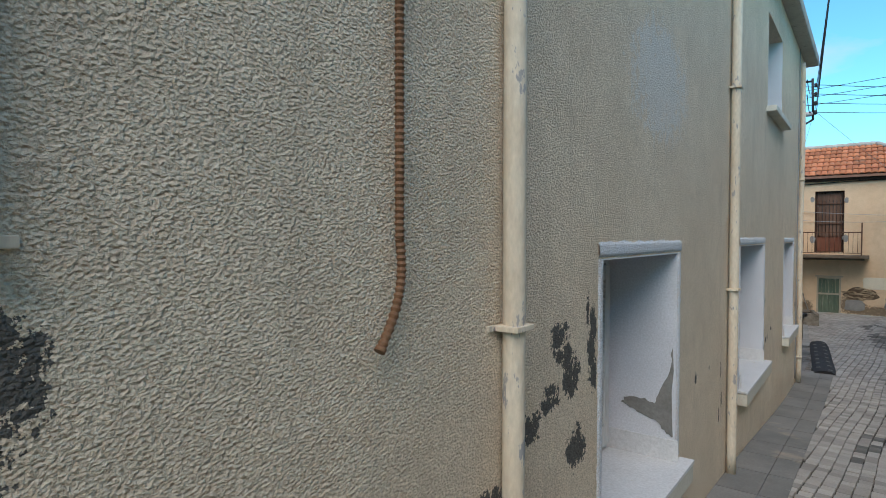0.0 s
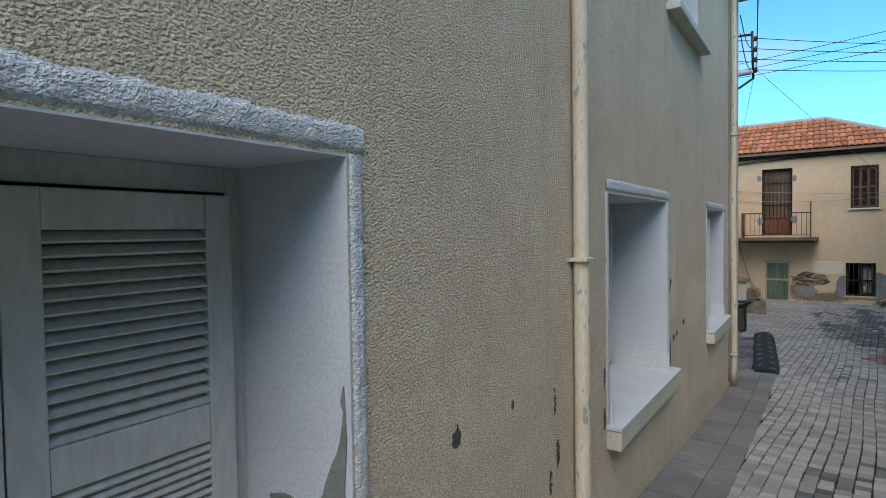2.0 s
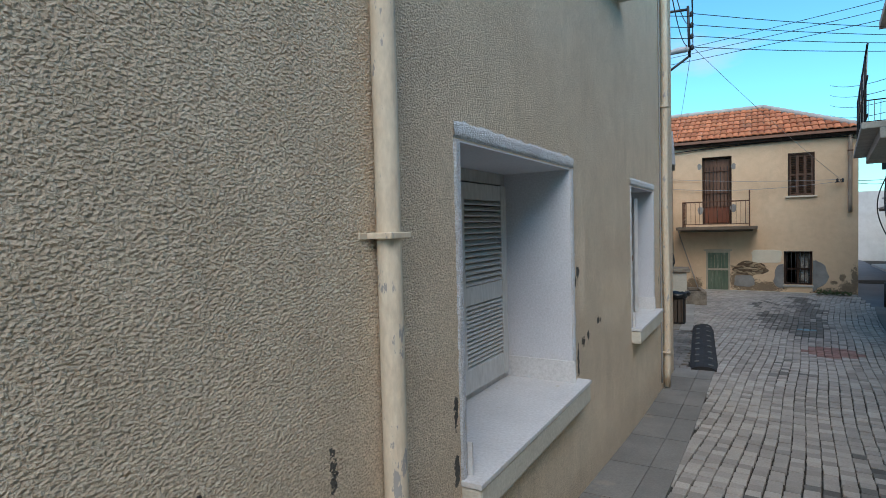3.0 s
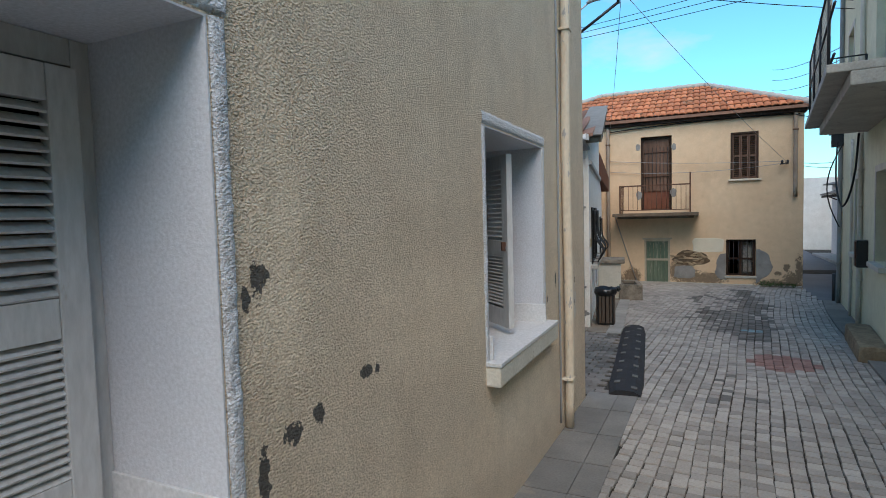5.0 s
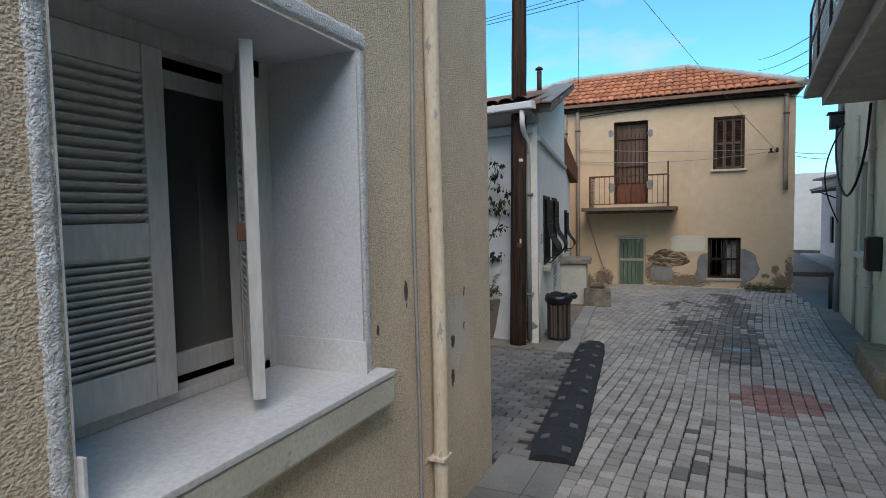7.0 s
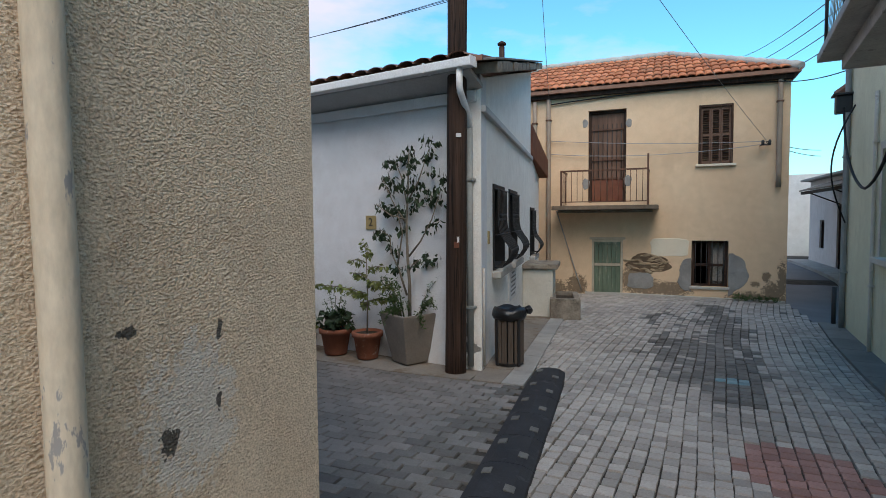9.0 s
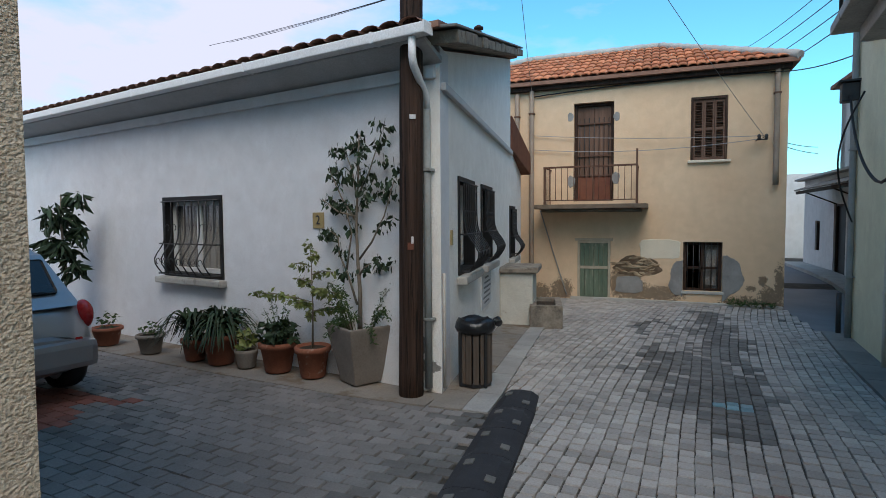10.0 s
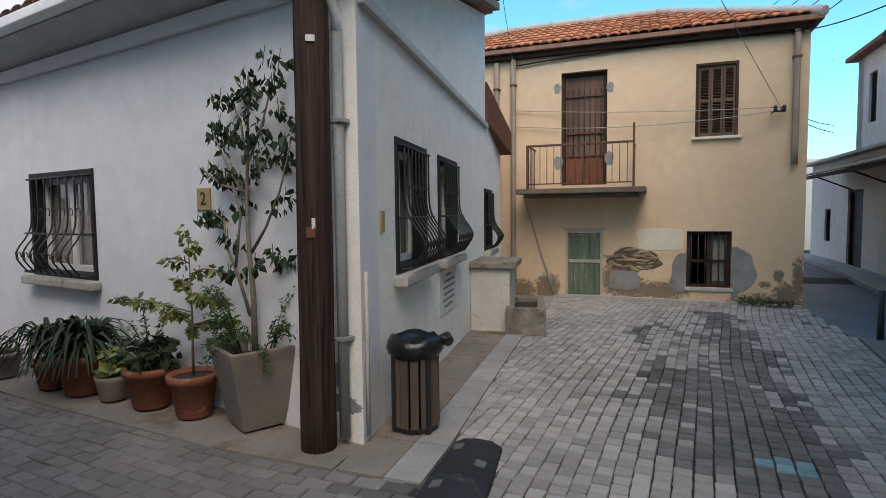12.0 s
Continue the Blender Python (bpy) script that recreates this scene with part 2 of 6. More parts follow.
sill_stone = surface("painted_sill", (0.55, 0.55, 0.56), (0.63, 0.63, 0.64), 3, 0.6, 70, 0.3, 0.003, wear=(0.45, 0.42, 0.36), wear_at=(0.66, 0.74))
sill_edge = surface("painted_sill_edge", (0.52, 0.49, 0.42), (0.62, 0.59, 0.52), 4, 0.85, 60, 0.6, 0.005, wear=(0.35, 0.31, 0.25), wear_at=(0.64, 0.72))
shutter_paint = surface("chalky_shutter_paint", (0.48, 0.48, 0.475), (0.55, 0.55, 0.55), 5, 0.7, 50, 0.4, 0.002, stretch=(1, 1, 0.25), wear=(0.40, 0.36, 0.31), wear_at=(0.68, 0.74), wear_scale=16)
pipe_cream = surface("flaking_cream_paint", (0.58, 0.47, 0.35), (0.70, 0.61, 0.49), 5, 0.75, 60, 0.5, 0.003, stretch=(1, 1, 0.35), wear=(0.33, 0.31, 0.30), wear_at=(0.60, 0.62), wear_scale=20)
pipe_grey = surface("grey_pipe_paint", (0.22, 0.235, 0.23), (0.27, 0.285, 0.28), 4, 0.6, 60, 0.2, 0.002)
hose_brown = surface("brown_corrugated_plastic", (0.15, 0.075, 0.038), (0.21, 0.11, 0.06), 8, 0.6, 90, 0.1, 0.001)
dark_wood = surface("dark_creosoted_wood", (0.026, 0.014, 0.009), (0.052, 0.028, 0.019), 6, 0.75, 40, 0.9, 0.006, stretch=(1, 1, 0.06), wear=(0.12, 0.075, 0.05), wear_at=(0.58, 0.7), wear_scale=20)
pole_wood = surface("split_creosoted_pole", (0.016, 0.009, 0.006), (0.075, 0.042, 0.029), 22, 0.8, 70, 1.0, 0.014, stretch=(1, 1, 0.025), wear=(0.008, 0.005, 0.004), wear_at=(0.56, 0.60), wear_scale=34)
# stained brown slab, the shade of its underside included in the colour
balcony_dark = surface("stained_shaded_slab", (0.10, 0.075, 0.055), (0.19, 0.145, 0.105), 4, 0.9, 50, 0.5, 0.005)
# brown mortar, made darker for the shade in the gaps between stones
mortar_shaded = surface("shadowed_earth_mortar", (0.10, 0.07, 0.045), (0.17, 0.12, 0.08), 9, 0.95, 50, 0.9, 0.01)
brown_shutter = surface("weathered_brown_wood", (0.10, 0.058, 0.04), (0.17, 0.10, 0.07), 6, 0.8, 40, 0.6, 0.004, stretch=(1, 1, 0.1))
rust_red = surface("rusty_red_metal", (0.13, 0.045, 0.028), (0.18, 0.07, 0.04), 5, 0.75, 60, 0.3, 0.002)
rail_rust = surface("rusty_iron", (0.11, 0.06, 0.045), (0.17, 0.09, 0.06), 12, 0.8, 80, 0.4, 0.001, metal=0.3)
black_iron = surface("black_iron", (0.012, 0.012, 0.013), (0.022, 0.022, 0.023), 10, 0.5, 80, 0.2, 0.001)
black_frame = surface("black_window_surround", (0.012, 0.012, 0.012), (0.022, 0.022, 0.022), 5, 0.6, 60, 0.2, 0.001)
green_door_paint = surface("faded_green_paint", (0.085, 0.125, 0.09), (0.16, 0.20, 0.145), 9, 0.8, 40, 0.5, 0.003, stretch=(1, 1, 0.15), wear=(0.30, 0.30, 0.24), wear_at=(0.6, 0.7))
door_frame_wood = surface("bleached_door_frame", (0.38, 0.33, 0.25), (0.46, 0.40, 0.31), 5, 0.85, 40, 0.5, 0.003)
tile_red = surface("orange_clay_tile", (0.40, 0.135, 0.07), (0.50, 0.19, 0.09), 2.0, 0.85, 40, 0.4, 0.004, vary=0.28, wear=(0.30, 0.18, 0.12), wear_at=(0.58, 0.72), wear_scale=3)
canopy_sheet = surface("faded_canopy_sheet", (0.17, 0.145, 0.125), (0.24, 0.21, 0.18), 3, 0.8, 40, 0.4, 0.003)
tile_dark = surface("weathered_brown_tile", (0.16, 0.09, 0.065), (0.24, 0.13, 0.09), 4, 0.9, 40, 0.5, 0.004, vary=0.25)
paver = surface("granite_grey_paver", (0.285, 0.262, 0.24), (0.385, 0.355, 0.325), 1.1, 0.75, 80, 0.6, 0.004, vary=0.24, wear=(0.20, 0.185, 0.17), wear_at=(0.6, 0.8), wear_scale=1.1)
# brown-grey alley setts, their colour also darkened for the alley's shade
paver_alley = surface("shaded_brown_grey_paver", (0.155, 0.142, 0.13), (0.225, 0.205, 0.19), 1.3, 0.85, 80, 0.5, 0.003, vary=0.14, wear=(0.12, 0.11, 0.10), wear_at=(0.6, 0.8), wear_scale=1.0)
paver_dark = surface("stained_paver", (0.10, 0.095, 0.088), (0.18, 0.17, 0.16), 2, 0.75, 80, 0.5, 0.003, vary=0.3)
paver_red = surface("red_clay_paver", (0.22, 0.075, 0.05), (0.30, 0.11, 0.075), 3, 0.85, 80, 0.5, 0.003, vary=0.2)
paver_faded = surface("faded_red_paver", (0.235, 0.13, 0.115), (0.29, 0.175, 0.155), 3, 0.85, 80, 0.5, 0.003, vary=0.2)
paver_blue = surface("blue_spattered_paver", (0.20, 0.28, 0.30), (0.13, 0.25, 0.29), 14, 0.8, 80, 0.5, 0.003, vary=0.2)
joint_dirt = surface("joint_dirt", (0.032, 0.029, 0.025), (0.06, 0.053, 0.045), 6, 0.95, 60, 0.6, 0.006)
asphalt = surface("worn_asphalt", (0.13, 0.137, 0.15), (0.17, 0.176, 0.19), 1.2, 0.85, 120, 0.5, 0.003)
rubber = surface("black_rubber", (0.022, 0.022, 0.024), (0.035, 0.035, 0.038), 5, 0.7, 90, 0.4, 0.002, wear=(0.07, 0.07, 0.07), wear_at=(0.6, 0.75))
rubber_pad = surface("dusty_reflector_pad", (0.10, 0.098, 0.092), (0.15, 0.145, 0.13), 9, 0.6, 60, 0.3, 0.002)
terracotta = surface("terracotta", (0.21, 0.072, 0.042), (0.28, 0.11, 0.065), 5, 0.85, 60, 0.4, 0.002, wear=(0.42, 0.30, 0.23), wear_at=(0.62, 0.75))
planter_grey = surface("grey_clay_planter", (0.18, 0.155, 0.13), (0.235, 0.205, 0.175), 4, 0.8, 60, 0.3, 0.002)
soil = surface("potting_soil", (0.035, 0.025, 0.018), (0.06, 0.045, 0.03), 20, 0.95, 70, 0.9, 0.01)
bark = surface("grey_bark", (0.16, 0.13, 0.10), (0.23, 0.20, 0.16), 15, 0.9, 60, 0.6, 0.004)
leaf_dark = surface("dark_leaf", (0.016, 0.032, 0.016), (0.034, 0.058, 0.026), 5, 0.62, 30, 0.1, 0.001, vary=0.45)
leaf_mid = surface("mid_green_leaf", (0.036, 0.072, 0.022), (0.065, 0.11, 0.036), 5, 0.6, 30, 0.1, 0.001, vary=0.4)
leaf_lime = surface("yellow_green_leaf", (0.13, 0.17, 0.035), (0.19, 0.21, 0.06), 5, 0.5, 30, 0.1, 0.001, vary=0.4)
bin_bag = surface("black_bin_liner", (0.008, 0.008, 0.009), (0.014, 0.014, 0.015), 6, 0.3, 25, 0.8, 0.01)
bin_wood = surface("grey_brown_bin_slat", (0.075, 0.057, 0.045), (0.125, 0.097, 0.078), 5, 0.8, 40, 0.4, 0.002, stretch=(1, 1, 0.1), vary=0.15)
gutter_white = surface("white_gutter", (0.72, 0.73, 0.74), (0.78, 0.79, 0.80), 3, 0.5, 60, 0.1, 0.001)
# this grey carries the shade under the eave and on the gable band
soffit_shade = surface("shaded_soffit_board", (0.46, 0.46, 0.46), (0.53, 0.53, 0.53), 4, 0.85, 60, 0.2, 0.002)
curtain = surface("pale_curtain", (0.55, 0.54, 0.52), (0.66, 0.65, 0.63), 8, 0.9, 60, 0.2, 0.002, stretch=(4, 4, 0.4))
grey_backing = surface("grey_pane_backing", (0.20, 0.21, 0.21), (0.27, 0.28, 0.28), 8, 0.9, 60, 0.2, 0.002, stretch=(4, 9, 0.3))
window_white = surface("white_window_paint", (0.60, 0.60, 0.58), (0.68, 0.68, 0.66), 5, 0.5, 60, 0.2, 0.001)
inside_dark = surface("dim_interior", (0.05, 0.05, 0.05), (0.08, 0.08, 0.08), 2, 0.9, 30, 0.1, 0.001)
car_paint = surface("silver_grey_car_paint", (0.30, 0.30, 0.31), (0.32, 0.32, 0.33), 1, 0.3, 400, 0.02, 0.0005, metal=0.6, coat=0.7)
car_glass = surface("tinted_car_glass", (0.012, 0.014, 0.016), (0.02, 0.022, 0.025), 1, 0.06, 60, 0.0, 0.001)
car_red = surface("red_lamp_lens", (0.30, 0.012, 0.012), (0.36, 0.03, 0.03), 30, 0.12, 60, 0.05, 0.001)
plate_white = surface("white_number_plate", (0.62, 0.62, 0.60), (0.68, 0.68, 0.66), 3, 0.4, 60, 0.0, 0.001)
wire_black = surface("black_cable", (0.012, 0.012, 0.013), (0.02, 0.02, 0.02), 5, 0.6, 60, 0.0, 0.001)
wire_grey = surface("grey_cable", (0.25, 0.25, 0.25), (0.32, 0.32, 0.32), 5, 0.6, 60, 0.0, 0.001)
lamp_grey = surface("grey_lamp_housing", (0.42, 0.43, 0.44), (0.48, 0.49, 0.50), 5, 0.5, 60, 0.1, 0.001)
sign_grey = surface("painted_sign_board", (0.62, 0.62, 0.62), (0.67, 0.67, 0.67), 5, 0.7, 60, 0.1, 0.001)
sign_ink = surface("faded_lettering", (0.20, 0.20, 0.21), (0.26, 0.26, 0.27), 20, 0.8, 60, 0.1, 0.001)
ochre_plate = surface("ochre_number_plate", (0.33, 0.25, 0.11), (0.38, 0.29, 0.14), 8, 0.6, 60, 0.1, 0.001)
hill_green = surface("far_hillside", (0.10, 0.12, 0.09), (0.15, 0.16, 0.12), 0.05, 0.95, 0.5, 0.3, 0.1)
m_glass, gn, gl, gp = nodes_of("window_glass")
gp.inputs["Base Color"].default_value, gp.inputs["Roughness"].default_value = (0.42, 0.45, 0.46, 1), 0.05
gp.inputs["Transmission Weight"].default_value, gp.inputs["IOR"].default_value = 0.92, 1.45


# ---- building blocks ----
def part(name, bm, material, parent=None, label=""):
    me = bpy.data.meshes.new(name)
    bm.to_mesh(me)
    bm.free()
    me.materials.append(material)
    ob = new(name, me)
    if parent is not None:
        ob.parent = parent
    if label:
        ob["label"] = label
    if name == "pane":
        ob.visible_shadow = False
    return ob


def thing(name, label, category, group="", kind="", at=None):
    ob = new(name)
    ob.empty_display_size = 0.1
    if at is not None:
        ob.matrix_basis = at
    return tagged(ob, label, category, group, kind)


def box(bm, x0, x1, y0, y1, z0, z1, bevel=0.0, m=None):
    vs = bmesh.ops.create_cube(bm, size=1)["verts"]
    bmesh.ops.scale(bm, vec=(x1 - x0, y1 - y0, z1 - z0), verts=vs)
    bmesh.ops.translate(bm, vec=((x0 + x1) / 2, (y0 + y1) / 2, (z0 + z1) / 2), verts=vs)
    if bevel:
        es = list({e for v in vs for e in v.link_edges})
        new_faces = bmesh.ops.bevel(bm, geom=es, offset=bevel, segments=2, profile=0.6, affect="EDGES")["faces"]
        vs = list({v for f in new_faces for v in f.verts} | {v for v in vs if v.is_valid})
    if m is not None:
        bmesh.ops.transform(bm, matrix=m, verts=vs)
    return vs


def solid(x0, x1, y0, y1, z0, z1, bevel=0.0, m=None):
    bm = bmesh.new()
    box(bm, x0, x1, y0, y1, z0, z1, bevel, m)
    return bm


def tube(bm, pts, r, seg=8, r_end=None, ring=None):
    """A round bar through pts; ring(i, s) may scale the radius."""
    pts = [Vector(p) for p in pts]
    rings, up = [], Vector((0.13, 0.31, 0.94))
    for i, p in enumerate(pts):
        d = (pts[min(i + 1, len(pts) - 1)] - pts[max(i - 1, 0)]).normalized()
        if abs(d.dot(up)) > 0.97:
            up = Vector((0.9, 0.2, 0.1))
        a = d.cross(up).normalized()
        b = d.cross(a)
        s = i / max(1, len(pts) - 1)
        rr = r if r_end is None else r + (r_end - r) * s
        if ring:
            rr *= ring(i, s)
        rings.append([bm.verts.new(p + (a * math.cos(k * math.tau / seg) + b * math.sin(k * math.tau / seg)) * rr) for k in range(seg)])
    for q, w in zip(rings, rings[1:]):
        for k in range(seg):
            f = bm.faces.new((q[k], q[(k + 1) % seg], w[(k + 1) % seg], w[k]))
            f.smooth = True
    bm.faces.new(rings[0][::-1])
    bm.faces.new(rings[-1])


def rod(pts, r, seg=8, **more):
    bm = bmesh.new()
    tube(bm, pts, r, seg, **more)
    return bm


def lathe(profile, seg=24, sides=None):
    bm = bmesh.new()
    rings = []
    for r, z in profile:
        rings.append([bm.verts.new((r * math.cos(k * math.tau / seg), r * math.sin(k * math.tau / seg), z)) for k in range(seg)])
    for q, w in zip(rings, rings[1:]):
        for k in range(seg):
            f = bm.faces.new((q[k], q[(k + 1) % seg], w[(k + 1) % seg], w[k]))
            f.smooth = sides is None
    bm.faces.new(rings[0][::-1])
    bm.faces.new(rings[-1])
    return bm


def prism(pts, z0, z1, m=None):
    """An upright prism over the corners pts; z0, z1 are numbers or functions of x, y."""
    bm = bmesh.new()
    lo = [bm.verts.new((x, y, z0(x, y) if callable(z0) else z0)) for x, y in pts]
    hi = [bm.verts.new((x, y, z1(x, y) if callable(z1) else z1)) for x, y in pts]
    k = len(pts)
    bm.faces.new(hi)
    bm.faces.new(lo[::-1])
    for i in range(k):
        bm.faces.new((lo[i], lo[(i + 1) % k], hi[(i + 1) % k], hi[i]))
    bmesh.ops.recalc_face_normals(bm, faces=bm.faces)
    if m is not None:
        bmesh.ops.transform(bm, matrix=m, verts=bm.verts)
    return bm


def frame_at(p, u):
    """A pose at p whose x axis runs along u on plan, y points to its left, z up."""
    return Matrix.Translation(p) @ Matrix.Rotation(math.atan2(u[1], u[0]), 4, "Z")


def wall(length, z0, z1, thick, openings=(), top=None):
    """A wall along x from 0 to length, its outer face at y = 0 and its body towards +y, with openings (x0, x1, z0, z1) through it."""
    bm = bmesh.new()
    us = sorted({0, length, *(v for o in openings for v in o[:2])})
    zs = sorted({z0, z1, *(v for o in openings for v in o[2:])})
    vert = {}

    def v(u, y, z):
        key = (round(u, 4), y, round(z, 4))
        if key not in vert:
            vert[key] = bm.verts.new((u, y, z if top is None or z < z1 - 1e-6 else top(u)))
        return vert[key]

    def full(u, z):
        return 0 < u < length and z0 < z < z1 and not any(o[0] < u < o[1] and o[2] < z < o[3] for o in openings)

    for a, b in zip(us, us[1:]):
        for c, d in zip(zs, zs[1:]):
            um, zm = (a + b) / 2, (c + d) / 2
            if not full(um, zm):
                continue
            bm.faces.new((v(a, 0, c), v(b, 0, c), v(b, 0, d), v(a, 0, d)))
            bm.faces.new((v(a, thick, d), v(b, thick, d), v(b, thick, c), v(a, thick, c)))
            ia, ib, ic, id_ = us.index(a), us.index(b), zs.index(c), zs.index(d)
            if ia == 0 or not full((us[ia - 1] + a) / 2, zm):
                bm.faces.new((v(a, 0, d), v(a, thick, d), v(a, thick, c), v(a, 0, c)))
            if ib == len(us) - 1 or not full((us[ib + 1] + b) / 2, zm):
                bm.faces.new((v(b, 0, c), v(b, thick, c), v(b, thick, d), v(b, 0, d)))
            if ic == 0 or not full(um, (zs[ic - 1] + c) / 2):
                bm.faces.new((v(a, 0, c), v(a, thick, c), v(b, thick, c), v(b, 0, c)))
            if id_ == len(zs) - 1 or not full(um, (zs[id_ + 1] + d) / 2):
                bm.faces.new((v(b, 0, d), v(b, thick, d), v(a, thick, d), v(a, 0, d)))
    return bm


def placed(bm, m):
    bmesh.ops.transform(bm, matrix=m, verts=bm.verts)
    return bm


# ---- the lie of the land ----
GROUND_Y = (-400, -6, -2, 2.9, 4.6, 6.0, 7.1, 8.5, 9.5, 10.2, 11.5, 13.5, 16, 18, 20.6, 26, 60, 400)
GROUND_Z = (1.2, 1.0, 0.74, 0.42, 0.27, 0.13, 0.05, 0.0, -0.03, -0.06, -0.10, -0.13, -0.18, -0.22, -0.29, -0.12, 0.0, 0.0)


def gz(x, y):
    z = sum(float(np.interp(y + d, GROUND_Y, GROUND_Z)) for d in (-0.6, -0.3, 0, 0.3, 0.6)) / 5
    return z - 0.03 * min(max(0.0, x - 1.6), 2.0) * min(max(0.0, (y - 12) / 4), 1.0) * (1 if y < 24 else 0)


def ground_sheet():
    xs = [-400, -120, -40, -20, *np.arange(-14, 8.1, 1.0), 12, 20, 40, 120, 400]
    ys = [-400, -120, -40, -15, *np.arange(-8, 30.1, 0.5), 36, 44, 60, 120, 400]
    bm = bmesh.new()
    g = [[bm.verts.new((x, y, gz(x, y) - 0.017)) for x in xs] for y in ys]
    for r, q in zip(g, g[1:]):
        for i in range(len(xs) - 1):
            bm.faces.new((r[i], r[i + 1], q[i + 1], q[i]))
    return tagged(part("ground", bm, joint_dirt), "dark earth and joint sand under the paved street", "ground", kind="structure")


ground_sheet()

# ---- the beige house along the street ----
WX = -0.48
W_ONE, W_TWO, W_THREE = (0.28, 1.45, 0.98, 2.23), (3.46, 4.85, 0.97, 2.24), (6.64, 7.76, 0.99, 2.23)
UPPER = (4.95, 6.15, 3.72, 4.75)
along = frame_at((WX, -8, 0), (0, 1))
shift = lambda o: (o[0] + 8, o[1] + 8, o[2], o[3])
w_main = part("wall_street", placed(wall(17.26, -0.6, 5.2, 0.6, [shift(o) for o in (W_ONE, W_TWO, W_THREE, UPPER)]), along), main_stucco)
tagged(w_main, "beige roughcast house wall with flaking patches low down", "wall", kind="structure")
for nm, p, u, ln in (("wall_alley", (WX - 0.004, 9.26, 0), (-1, 0), 9.0), ("wall_back", (WX - 9, 9.26, 0), (0, -1), 17.26), ("wall_end", (WX - 9, -8, 0), (1, 0), 8.5)):
    tagged(part(nm, placed(wall(ln, -0.6, 5.2, 0.4), frame_at(p, u)), main_stucco), "beige roughcast outer wall of the street house", "wall", kind="structure")
tagged(part("ceiling", solid(WX - 8.6, WX - 0.61, -7.6, 8.8, 2.9, 3.0), inside_dark), "plain ceiling inside the beige house", "ceiling", kind="structure")
tagged(part("roof_slab", solid(WX - 9.3, WX + 0.18, -8.3, 9.42, 5.2, 5.36, 0.03), concrete), "concrete eave slab of the beige house", "roof", kind="structure")


def make_leaf(width, height, n_up, n_lo, name="shutter"):
    """A louvred shutter leaf in its own x (width), z (height), 4 cm thick, hinge at x = 0."""
    bm = bmesh.new()
    s, r, mid = 0.075, 0.09, 0.46
    box(bm, 0, s, -0.02, 0.02, 0, height, 0.004)
    box(bm, width - s, width, -0.02, 0.02, 0, height, 0.004)
    zm = height * mid
    for a, b in ((0, r + 0.03), (zm - 0.05, zm + 0.05), (height - r, height)):
        box(bm, s + 0.0005, width - s - 0.0005, -0.017, 0.017, a, b, 0.003)
    leaf_ob = part(name, bm, shutter_paint)
    me = None
    for a, b, k in ((r + 0.03, zm - 0.05, n_lo), (zm + 0.05, height - r, n_up)):
        for i in range(k):
            z = a + (i + 0.5) * (b - a) / k
            if me is None:
                sb = solid(s - 0.004, width - s + 0.004, -0.019, 0.019, -0.0035, 0.0035, 0.0, Matrix.Rotation(radians(-35), 4, "X"))
                sl = part("slat", sb, shutter_paint, leaf_ob)
                me = sl.data
            else:
                sl = new("slat", me)
                sl.parent = leaf_ob
            sl.location = (0, 0, z)
    return leaf_ob


